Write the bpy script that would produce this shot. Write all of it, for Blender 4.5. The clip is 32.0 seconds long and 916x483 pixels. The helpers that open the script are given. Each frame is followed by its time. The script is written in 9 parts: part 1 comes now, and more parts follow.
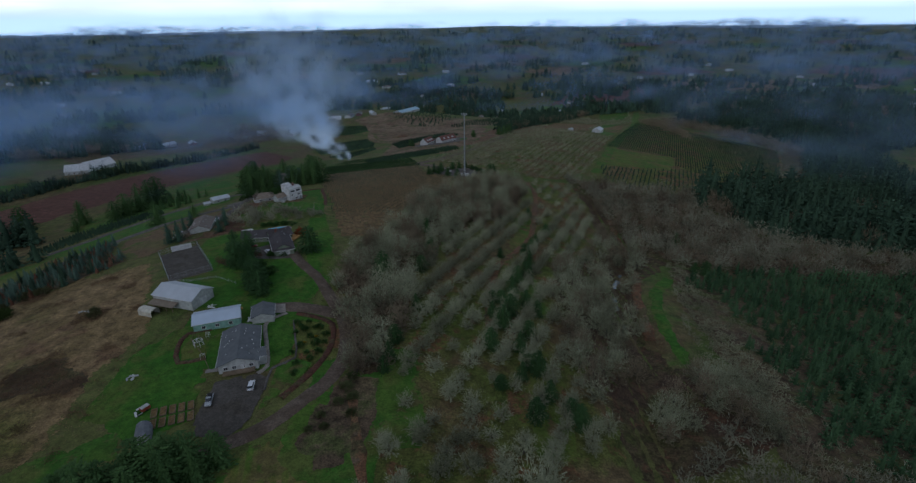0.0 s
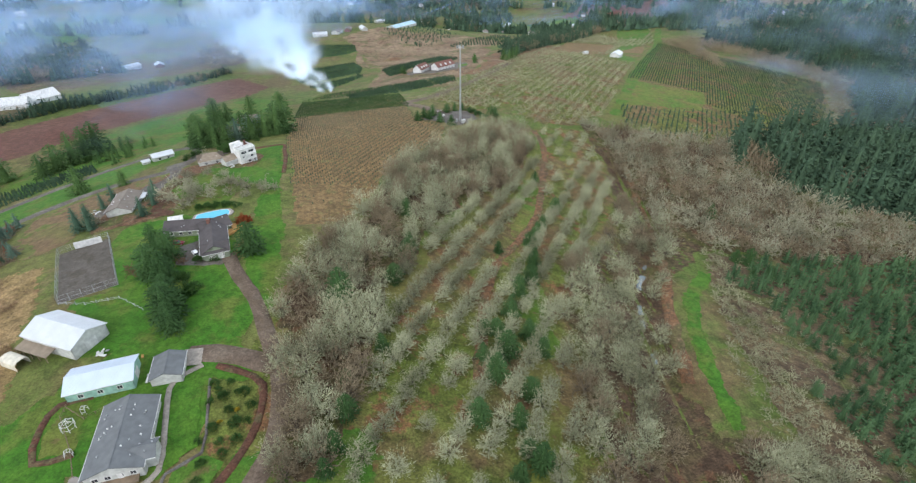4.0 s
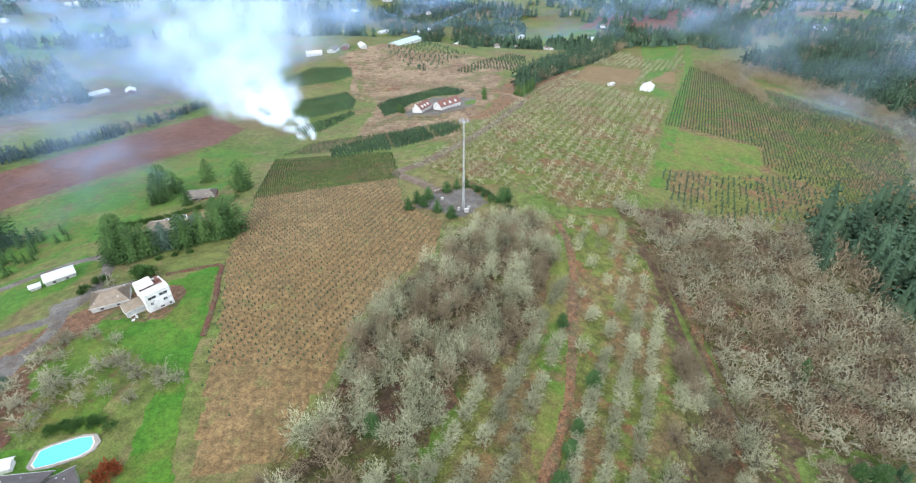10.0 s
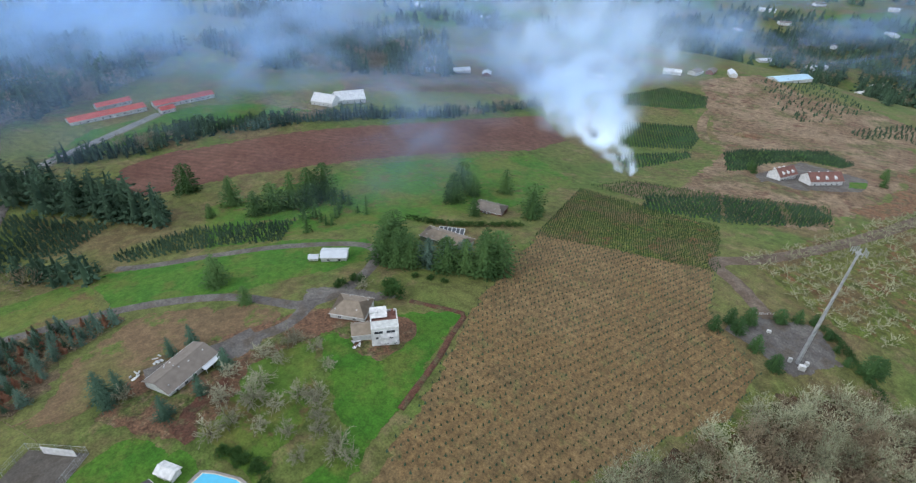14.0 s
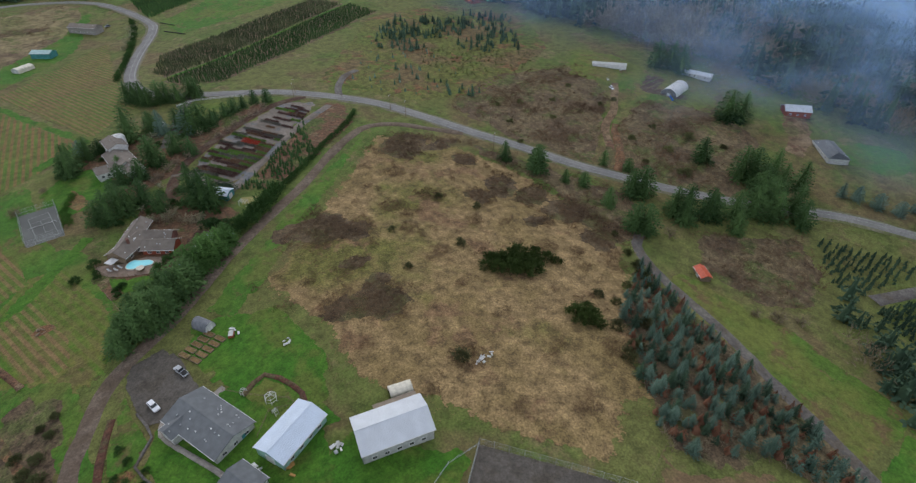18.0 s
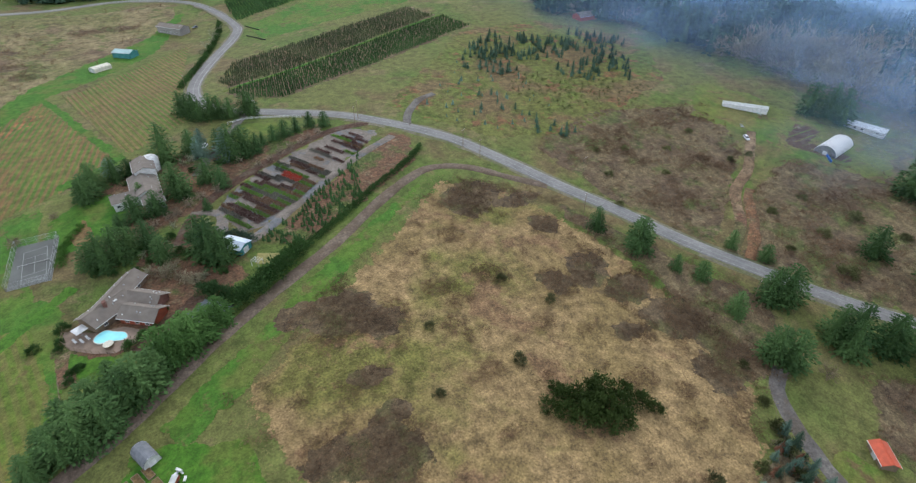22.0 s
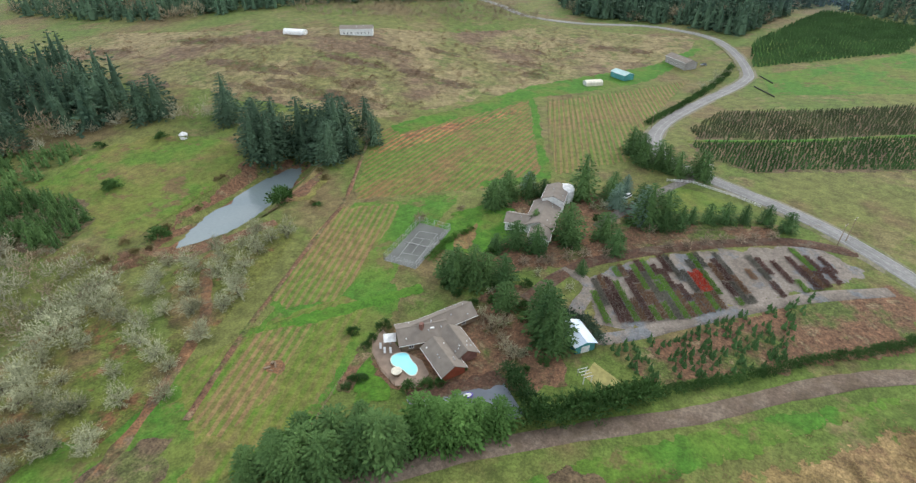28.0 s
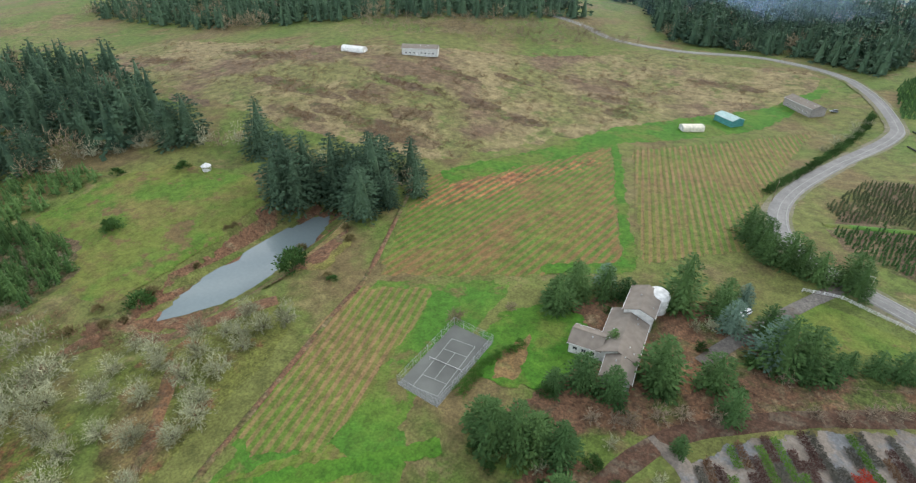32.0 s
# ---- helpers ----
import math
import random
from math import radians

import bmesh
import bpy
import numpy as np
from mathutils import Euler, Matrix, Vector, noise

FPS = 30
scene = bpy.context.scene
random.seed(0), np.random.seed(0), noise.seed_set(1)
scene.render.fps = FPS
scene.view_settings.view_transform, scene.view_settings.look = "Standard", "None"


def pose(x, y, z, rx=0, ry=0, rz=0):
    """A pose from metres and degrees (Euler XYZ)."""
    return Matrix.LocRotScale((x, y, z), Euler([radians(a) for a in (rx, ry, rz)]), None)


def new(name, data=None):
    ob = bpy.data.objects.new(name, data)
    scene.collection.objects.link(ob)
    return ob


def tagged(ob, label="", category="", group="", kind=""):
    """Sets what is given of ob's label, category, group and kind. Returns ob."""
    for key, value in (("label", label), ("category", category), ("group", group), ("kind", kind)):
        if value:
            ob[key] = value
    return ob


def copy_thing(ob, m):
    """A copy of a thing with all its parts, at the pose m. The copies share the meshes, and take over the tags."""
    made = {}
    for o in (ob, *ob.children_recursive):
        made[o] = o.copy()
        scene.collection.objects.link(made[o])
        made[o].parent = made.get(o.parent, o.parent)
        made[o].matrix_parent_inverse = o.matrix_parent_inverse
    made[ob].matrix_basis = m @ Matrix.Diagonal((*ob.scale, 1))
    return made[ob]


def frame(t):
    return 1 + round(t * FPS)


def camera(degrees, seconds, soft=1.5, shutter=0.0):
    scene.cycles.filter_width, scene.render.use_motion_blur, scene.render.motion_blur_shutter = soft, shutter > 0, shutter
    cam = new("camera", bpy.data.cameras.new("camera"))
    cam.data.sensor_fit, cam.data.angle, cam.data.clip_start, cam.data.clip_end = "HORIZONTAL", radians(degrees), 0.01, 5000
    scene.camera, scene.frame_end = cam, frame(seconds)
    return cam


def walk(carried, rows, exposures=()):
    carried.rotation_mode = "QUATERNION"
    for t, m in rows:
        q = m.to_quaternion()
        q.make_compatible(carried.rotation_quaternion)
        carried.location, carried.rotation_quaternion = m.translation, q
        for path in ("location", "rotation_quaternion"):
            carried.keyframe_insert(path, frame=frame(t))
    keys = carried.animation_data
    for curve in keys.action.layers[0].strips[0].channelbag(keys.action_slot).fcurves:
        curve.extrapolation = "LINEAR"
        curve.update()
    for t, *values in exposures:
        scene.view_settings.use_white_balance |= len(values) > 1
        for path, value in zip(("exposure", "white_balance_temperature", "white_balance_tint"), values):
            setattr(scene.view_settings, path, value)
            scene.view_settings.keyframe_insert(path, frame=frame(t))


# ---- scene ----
# seconds, eye (metres), heading, pitch and lean (degrees)
cam = camera(83.01, 32.0, soft=1.3)
ROWS = [
    (0.0, -0.00, 0.00, 107.00, -0.000, -23.387, 0.788),
    (0.5, 1.10, 8.91, 107.01, 0.147, -27.885, 1.067),
    (1.0, 2.00, 17.66, 107.14, 0.379, -32.064, 1.012),
    (1.5, 2.89, 26.52, 107.61, 0.391, -32.421, 1.101),
    (2.0, 3.73, 34.95, 108.11, 0.465, -32.527, 1.014),
    (2.5, 4.63, 43.52, 108.75, 0.437, -32.546, 0.840),
    (3.0, 5.43, 51.98, 109.45, 0.452, -32.668, 0.602),
    (3.5, 6.31, 60.92, 110.41, 0.424, -32.690, 0.379),
    (5.5, 9.04, 98.15, 116.35, 0.646, -32.778, 0.564),
    (6.0, 9.31, 107.42, 117.90, 0.735, -32.820, 0.455),
    (6.5, 9.34, 116.61, 119.51, 0.694, -32.862, 0.462),
    (7.0, 9.25, 125.55, 120.96, 0.745, -32.955, 0.346),
    (7.5, 9.31, 134.43, 122.17, 0.751, -32.977, 0.235),
    (8.0, 9.53, 143.27, 123.18, 0.852, -33.161, 0.104),
    (8.5, 9.90, 152.40, 124.18, 0.844, -33.096, 0.184),
    (9.0, 10.23, 161.40, 125.23, 0.952, -33.188, 0.294),
    (9.5, 10.39, 170.36, 126.36, 0.946, -33.116, 0.240),
    (10.0, 10.27, 179.15, 127.26, 1.518, -33.207, 0.095),
    (10.5, 9.86, 187.94, 127.81, 2.763, -33.117, -0.376),
    (11.0, 8.92, 196.50, 128.00, 3.529, -33.175, -0.640),
    (11.5, 7.57, 205.10, 127.84, 7.720, -33.220, -0.849),
    (12.0, 5.64, 213.57, 127.39, 12.619, -33.326, -1.216),
    (12.5, 3.05, 221.78, 126.80, 18.464, -33.357, -1.461),
    (13.0, -0.46, 229.28, 126.27, 23.521, -33.471, -1.719),
    (13.5, -5.07, 236.10, 125.98, 29.964, -33.470, -1.937),
    (15.5, -30.53, 255.41, 128.95, 61.136, -35.181, -2.752),
    (16.0, -38.35, 258.23, 129.73, 67.712, -35.525, -2.848),
    (16.5, -46.55, 259.96, 130.39, 79.836, -35.957, -2.566),
    (17.0, -54.80, 260.51, 130.41, 97.379, -36.790, -1.534),
    (17.5, -63.28, 259.88, 129.60, 119.784, -37.209, -0.684),
    (18.0, -72.12, 258.07, 127.87, 138.424, -37.142, -0.261),
    (18.5, -80.69, 255.65, 125.52, 145.519, -36.925, 0.146),
    (19.0, -88.22, 252.09, 123.23, 147.145, -36.762, 0.064),
    (19.5, -94.61, 247.30, 121.31, 148.091, -36.681, 0.035),
    (20.0, -100.24, 241.40, 119.79, 149.484, -36.692, -0.020),
    (20.5, -105.27, 234.45, 118.95, 149.763, -36.701, -0.019),
    (21.0, -110.14, 226.70, 118.52, 150.133, -36.639, 0.017),
    (21.5, -114.88, 218.49, 118.22, 150.104, -36.499, -0.068),
    (22.0, -118.98, 210.67, 118.05, 149.862, -36.401, -0.090),
    (22.5, -122.40, 203.79, 117.80, 149.509, -36.296, -0.175),
    (23.0, -124.88, 198.13, 117.67, 148.984, -36.128, -0.123),
    (23.5, -126.51, 193.81, 117.72, 148.508, -35.976, -0.078),
    (24.0, -127.59, 190.51, 117.74, 148.199, -35.858, 0.146),
    (24.5, -128.49, 187.63, 117.45, 148.001, -35.767, 0.408),
    (26.5, -133.97, 171.59, 110.53, 162.392, -34.155, 0.969),
    (27.0, -134.37, 165.08, 109.04, 174.062, -33.759, 0.796),
    (27.5, -134.20, 157.84, 107.76, 193.805, -33.380, 0.368),
    (28.0, -133.64, 150.58, 106.80, 201.749, -33.077, -0.182),
    (28.5, -132.42, 143.73, 106.29, 201.825, -33.010, -0.110),
    (29.0, -130.54, 137.09, 106.01, 201.628, -32.857, -0.175),
    (29.5, -128.24, 130.22, 105.72, 205.018, -32.716, -0.379),
    (30.0, -125.56, 123.04, 105.42, 207.897, -32.567, -0.662),
    (30.5, -122.73, 115.59, 105.17, 209.157, -32.501, -0.846),
    (31.0, -119.82, 107.97, 104.95, 209.725, -32.404, -0.965),
    (31.5, -116.54, 100.31, 104.61, 209.740, -32.310, -1.002),
    (32.0, -112.87, 92.69, 104.16, 209.842, -32.175, -0.914),
]
EXPOSURES = [(0.0, -1.75, 5400, 11), (0.4, -1.6, 5800, 11), (1.0, -1.4, 6500, 14), (1.5, -0.9, 6450, 13), (2.0, -0.42, 6400, 12), (3.0, 0.1, 6350, 11), (3.5, 0.42, 6300, 10), (5.5, 0.9, 6150, 10), (8.0, 1.2, 6150, 10), (10.0, 1.2, 6150, 10), (13.5, 0.5, 6000, 10), (15.5, 0.15, 6000, 10), (16.2, 0.05, 6000, 10), (17.0, -0.2, 6100, 12), (18.0, -0.1, 6200, 13), (20.0, 0.33, 6150, 12), (22.0, 0.5, 6100, 11), (24.5, 0.52, 6100, 10), (26.5, 0.65, 6300, 10), (28.0, 0.84, 6450, 9), (30.0, 0.88, 6500, 8), (32.0, 0.81, 6450, 8)]
walk(cam, [(t, pose(x, y, z, 90 + pitch, 0, yaw) @ pose(0, 0, 0, 0, 0, -lean)) for t, x, y, z, yaw, pitch, lean in ROWS], EXPOSURES)

# ---- daylight under a broken overcast ----
SUN_HEIGHT, SUN_TURN = radians(34), radians(205)
world = bpy.data.worlds.new("world")
scene.world = world
world.use_nodes = True
wn, wl = world.node_tree.nodes, world.node_tree.links
sky = wn.new("ShaderNodeTexSky")
sky.sky_type, sky.sun_disc, sky.sun_elevation, sky.sun_rotation = "NISHITA", False, SUN_HEIGHT, SUN_TURN
back = wn["Background"]
back.inputs[1].default_value = 0.13
coord = wn.new("ShaderNodeTexCoord")
stretch = wn.new("ShaderNodeMapping")
stretch.inputs["Scale"].default_value = (1.6, 1.6, 11)
puffs = wn.new("ShaderNodeTexNoise")
puffs.inputs["Scale"].default_value, puffs.inputs["Detail"].default_value = 2.2, 6
ramp = wn.new("ShaderNodeValToRGB")
ramp.color_ramp.elements[0].position, ramp.color_ramp.elements[1].position = 0.38, 0.62
ramp.color_ramp.elements[0].color, ramp.color_ramp.elements[1].color = (0.35, 0.35, 0.35, 1), (1, 1, 1, 1)
cloud = wn.new("ShaderNodeMix")
cloud.data_type = "RGBA"
cloud.inputs["B"].default_value = (8.6, 9.0, 9.6, 1)
wl.new(coord.outputs["Generated"], stretch.inputs[0])
wl.new(stretch.outputs[0], puffs.inputs["Vector"])
wl.new(puffs.outputs[0], ramp.inputs[0])
wl.new(ramp.outputs[0], cloud.inputs["Factor"])
wl.new(sky.outputs[0], cloud.inputs["A"])
low = wn.new("ShaderNodeSeparateXYZ")
wl.new(coord.outputs["Generated"], low.inputs[0])
glow = wn.new("ShaderNodeMapRange")
for slot, value in (("From Min", 0.0), ("From Max", 0.2), ("To Min", 3.9), ("To Max", 0.87)):
    glow.inputs[slot].default_value = value
wl.new(low.outputs["Z"], glow.inputs["Value"])
band = wn.new("ShaderNodeMapRange")
for slot, value in (("From Min", 0.004), ("From Max", 0.024), ("To Min", 1.0), ("To Max", 0.0)):
    band.inputs[slot].default_value = value
wl.new(low.outputs["Z"], band.inputs["Value"])
pale = wn.new("ShaderNodeMix")
pale.data_type = "RGBA"
pale.inputs["B"].default_value = (4.6, 5.8, 7.0, 1)
wl.new(band.outputs[0], pale.inputs["Factor"])
wl.new(cloud.outputs["Result"], pale.inputs["A"])
bright = wn.new("ShaderNodeVectorMath")
bright.operation = "SCALE"
wl.new(pale.outputs["Result"], bright.inputs[0])
wl.new(glow.outputs[0], bright.inputs["Scale"])
wl.new(bright.outputs[0], back.inputs[0])
sun = new("sun", bpy.data.lights.new("sun", "SUN"))
sun.data.energy, sun.data.angle, sun.data.color = 1.2, radians(22), (1.0, 0.95, 0.88)
sun.matrix_world = pose(0, 0, 300, 90 - 34, 0, 180 - 205)

# ---- materials ----
def noise_node(nt, scale, detail=4.0, kind="ShaderNodeTexNoise", vector=None):
    n = nt.nodes.new(kind)
    n.inputs["Scale"].default_value = scale
    if "Detail" in n.inputs:
        n.inputs["Detail"].default_value = detail
    if vector is not None:
        nt.links.new(vector, n.inputs["Vector"])
    return n


def mix_node(nt, factor, a, b, blend="MIX"):
    m = nt.nodes.new("ShaderNodeMix")
    m.data_type, m.blend_type = "RGBA", blend
    for value, socket in ((factor, m.inputs["Factor"]), (a, m.inputs["A"]), (b, m.inputs["B"])):
        if isinstance(value, (tuple, list)):
            socket.default_value = (*value, 1)
        elif isinstance(value, (int, float)):
            socket.default_value = value
        else:
            nt.links.new(value, socket)
    return m.outputs["Result"]


def step_node(nt, value, low, high):
    r = nt.nodes.new("ShaderNodeMapRange")
    r.inputs["From Min"].default_value, r.inputs["From Max"].default_value = low, high
    nt.links.new(value, r.inputs["Value"])
    return r.outputs["Result"]


def basic(name, rough=0.9, metal=0.0):
    m = bpy.data.materials.new(name)
    m.use_nodes = True
    b = m.node_tree.nodes["Principled BSDF"]
    b.inputs["Roughness"].default_value, b.inputs["Metallic"].default_value = rough, metal
    b.inputs["Specular IOR Level"].default_value = 0.25
    return m, m.node_tree, b


def scaled(nt, col, value, low, high, to_low, to_high, amount=1.0):
    """The colour made darker and lighter by a pattern."""
    r = nt.nodes.new("ShaderNodeMapRange")
    for slot, v in (("From Min", low), ("From Max", high), ("To Min", to_low), ("To Max", to_high)):
        r.inputs[slot].default_value = v
    nt.links.new(value, r.inputs["Value"])
    return mix_node(nt, amount, col, r.outputs["Result"], "MULTIPLY")


def earth(name, a, b, c=None, d=None, big=0.02, small=0.35, amount=1.0, low=0.45, high=0.57, bump=0.5, fine=1.5, spots=0.06, stripes=None, cover=0.51):
    """Ground cover: two colours in drifts, others in ragged patches, mottling from metres to hand's widths, and rows where it is tilled."""
    m, nt, p = basic(name, 0.95)
    g = nt.nodes.new("ShaderNodeNewGeometry")
    pos = g.outputs["Position"]

    def cloudy(scale, detail=8, rough=0.62):
        n = noise_node(nt, scale, detail, vector=pos)
        n.inputs["Roughness"].default_value = rough
        return n.outputs[0]
    col = mix_node(nt, step_node(nt, cloudy(big), low, high), a, b)
    if c is not None:
        col = mix_node(nt, step_node(nt, cloudy(spots), cover, cover + 0.09), col, c)
    if d is not None:
        col = mix_node(nt, step_node(nt, cloudy(spots * 2.7, 8, 0.7), 0.55, 0.62), col, d)
    if stripes is not None:
        turn, period, tone, strength = stripes
        flat = nt.nodes.new("ShaderNodeMapping")
        flat.inputs["Rotation"].default_value = (0, 0, radians(turn))
        nt.links.new(pos, flat.inputs[0])
        w = nt.nodes.new("ShaderNodeTexWave")
        w.inputs["Scale"].default_value, w.inputs["Distortion"].default_value = 0.314 / period, 0.5
        w.inputs["Detail Scale"].default_value = 0.3
        nt.links.new(flat.outputs[0], w.inputs["Vector"])
        gate = nt.nodes.new("ShaderNodeMath")
        gate.operation = "MULTIPLY"
        nt.links.new(step_node(nt, w.outputs["Fac"], 0.35, 0.75), gate.inputs[0])
        r = nt.nodes.new("ShaderNodeMapRange")
        for slot, v in (("From Min", 0.35), ("From Max", 0.6), ("To Min", 0.5 * strength), ("To Max", strength)):
            r.inputs[slot].default_value = v
        nt.links.new(cloudy(0.035), r.inputs["Value"])
        nt.links.new(r.outputs[0], gate.inputs[1])
        col = mix_node(nt, gate.outputs[0], col, tone)
    mott = cloudy(small, 8, 0.7)
    col = scaled(nt, col, mott, 0.32, 0.68, 0.45, 1.55, amount)
    col = scaled(nt, col, cloudy(fine, 4, 0.7), 0.3, 0.7, 0.45, 1.55, amount)
    nt.links.new(col, p.inputs["Base Color"])
    bp = nt.nodes.new("ShaderNodeBump")
    bp.inputs["Strength"].default_value, bp.inputs["Distance"].default_value = bump, 0.7
    nt.links.new(mott, bp.inputs["Height"])
    nt.links.new(bp.outputs[0], p.inputs["Normal"])
    # a ragged border where one cover runs out into the next
    e = nt.nodes.new("ShaderNodeAttribute")
    e.attribute_name = "border"
    ragged = nt.nodes.new("ShaderNodeMath")
    ragged.operation = "ADD"
    nt.links.new(e.outputs["Fac"], ragged.inputs[0])
    nt.links.new(cloudy(0.22, 8, 0.7), ragged.inputs[1])
    r = nt.nodes.new("ShaderNodeMapRange")
    for slot, v in (("From Min", 1.02), ("From Max", 1.024), ("To Min", 1.0), ("To Max", 0.0)):
        r.inputs[slot].default_value = v
    nt.links.new(ragged.outputs[0], r.inputs["Value"])
    nt.links.new(r.outputs[0], p.inputs["Alpha"])
    return m


def leafy(name, a, b, island=0.7, rough=0.8, big=0.05):
    """Foliage or twigs: the colour varies from sprig to sprig, from plant to plant and across the wood."""
    m, nt, p = basic(name, rough)
    g = nt.nodes.new("ShaderNodeNewGeometry")
    o = nt.nodes.new("ShaderNodeObjectInfo")
    base = mix_node(nt, g.outputs["Random Per Island"], a, b)
    tone = mix_node(nt, o.outputs["Random"], tuple(0.72 * v for v in a), tuple(min(1, 1.2 * v) for v in b))
    area = step_node(nt, noise_node(nt, big, 2, vector=g.outputs["Position"]).outputs[0], 0.35, 0.65)
    col = mix_node(nt, 1 - island, base, tone)
    col = mix_node(nt, 0.35, col, mix_node(nt, area, tuple(0.55 * v for v in a), tuple(min(1, 1.35 * v) for v in b)))
    nt.links.new(col, p.inputs["Base Color"])
    p.inputs["Specular IOR Level"].default_value = 0.1
    return m


def paint(name, colour, rough=0.6, metal=0.0, dirt=0.35, scale=0.8, ribs=0.0):
    """A built surface: its colour, weathering in streaks and, with ribs, the corrugation of sheet metal."""
    m, nt, p = basic(name, rough, metal)
    t = nt.nodes.new("ShaderNodeTexCoord")
    n = noise_node(nt, scale, 6, vector=t.outputs["Object"])
    f = noise_node(nt, scale * 9, 3, vector=t.outputs["Object"])
    col = mix_node(nt, step_node(nt, n.outputs[0], 0.35, 0.7), tuple((1 - dirt) * v for v in colour), colour)
    col = mix_node(nt, 0.25 * dirt, col, mix_node(nt, f.outputs[0], tuple(0.4 * v for v in colour), tuple(min(1, 1.4 * v) for v in colour)))
    nt.links.new(col, p.inputs["Base Color"])
    bp = nt.nodes.new("ShaderNodeBump")
    bp.inputs["Strength"].default_value, bp.inputs["Distance"].default_value = 0.25, 0.05
    nt.links.new(f.outputs[0], bp.inputs["Height"])
    if ribs:
        w = nt.nodes.new("ShaderNodeTexWave")
        w.inputs["Scale"].default_value = ribs
        nt.links.new(t.outputs["Object"], w.inputs["Vector"])
        nt.links.new(w.outputs["Fac"], bp.inputs["Height"])
        bp.inputs["Strength"].default_value = 0.5
    nt.links.new(bp.outputs[0], p.inputs["Normal"])
    return m


MEADOW = earth("rough_pasture", (0.112, 0.12, 0.034), (0.08, 0.116, 0.023), (0.125, 0.096, 0.042), (0.14, 0.12, 0.05), big=0.012, small=0.22, spots=0.016, amount=0.75)
GRASS = earth("green_grass", (0.05, 0.13, 0.014), (0.076, 0.136, 0.018), (0.1, 0.126, 0.026), (0.11, 0.1, 0.034), big=0.03, small=0.3, spots=0.035, amount=0.6)
LAWN = earth("lush_lawn", (0.042, 0.125, 0.01), (0.06, 0.135, 0.013), (0.085, 0.12, 0.02), big=0.05, small=0.4, amount=0.6, bump=0.2)
OLIVE = earth("mossy_grass", (0.112, 0.132, 0.026), (0.072, 0.13, 0.017), (0.135, 0.125, 0.036), (0.125, 0.09, 0.038), big=0.025, small=0.3, spots=0.03, amount=0.6)
TAN = earth("dry_meadow_grass", (0.238, 0.165, 0.076), (0.185, 0.132, 0.054), (0.125, 0.118, 0.031), (0.18, 0.112, 0.056), big=0.03, small=0.25, spots=0.016, bump=0.9, cover=0.525)
HILLSIDE = earth("dry_hill_grass", (0.19, 0.152, 0.075), (0.13, 0.124, 0.045), (0.122, 0.084, 0.05), (0.1, 0.115, 0.034), big=0.014, small=0.2, spots=0.012, bump=0.9)
BRUSH = earth("brambly_ground", (0.1, 0.07, 0.042), (0.135, 0.102, 0.054), (0.085, 0.096, 0.03), (0.14, 0.11, 0.06), big=0.04, small=0.3, bump=0.8)
SOIL = earth("tilled_field", (0.165, 0.106, 0.044), (0.182, 0.122, 0.055), (0.145, 0.1, 0.044), (0.14, 0.118, 0.045), big=0.02, small=0.4, amount=0.8, stripes=(163, 2.6, (0.125, 0.085, 0.04), 0.4))
PLOUGH = earth("ploughed_red_soil", (0.12, 0.056, 0.04), (0.15, 0.078, 0.055), big=0.012, small=0.2, amount=0.6, stripes=(60, 5.0, (0.1, 0.05, 0.036), 0.5))
WOODFLOOR = earth("woodland_floor", (0.078, 0.05, 0.03), (0.08, 0.065, 0.029), (0.075, 0.078, 0.022), (0.105, 0.056, 0.03), big=0.03, small=0.3, spots=0.05)
ORCHARD = earth("orchard_grass", (0.105, 0.112, 0.027), (0.085, 0.112, 0.02), (0.13, 0.094, 0.042), (0.15, 0.078, 0.036), big=0.02, small=0.25, spots=0.03, cover=0.485)
REDDIRT = earth("red_clay_track", (0.16, 0.085, 0.042), (0.14, 0.085, 0.048), (0.105, 0.09, 0.038), (0.12, 0.085, 0.055), big=0.06, spots=0.12)
NURSERY = earth("pale_nursery_gravel", (0.185, 0.158, 0.132), (0.145, 0.122, 0.1), (0.13, 0.135, 0.14), big=0.08, small=0.6, amount=0.5, bump=0.2, spots=0.09)
LITTER = earth("leaf_litter_and_mulch", (0.135, 0.074, 0.042), (0.115, 0.07, 0.04), (0.075, 0.098, 0.024), (0.16, 0.118, 0.068), big=0.06, small=0.5, spots=0.06, bump=0.8)
GRAVEL = earth("grey_gravel", (0.105, 0.095, 0.086), (0.14, 0.128, 0.114), (0.095, 0.08, 0.064), big=0.1, small=0.6, amount=0.6, bump=0.25, spots=0.15)
YARDSOIL = earth("trodden_brown_soil", (0.15, 0.1, 0.052), (0.125, 0.088, 0.045), (0.12, 0.108, 0.038), (0.085, 0.12, 0.022), big=0.03, small=0.3, spots=0.025, amount=0.6)
MULCH = earth("bark_mulch", (0.085, 0.047, 0.03), (0.068, 0.038, 0.024), (0.1, 0.075, 0.052), big=0.2, small=1, spots=0.3, amount=0.7)
DUST = earth("bare_tan_soil", (0.21, 0.15, 0.092), (0.155, 0.105, 0.06), (0.11, 0.1, 0.042), (0.13, 0.072, 0.045), big=0.02, small=0.2, spots=0.03)
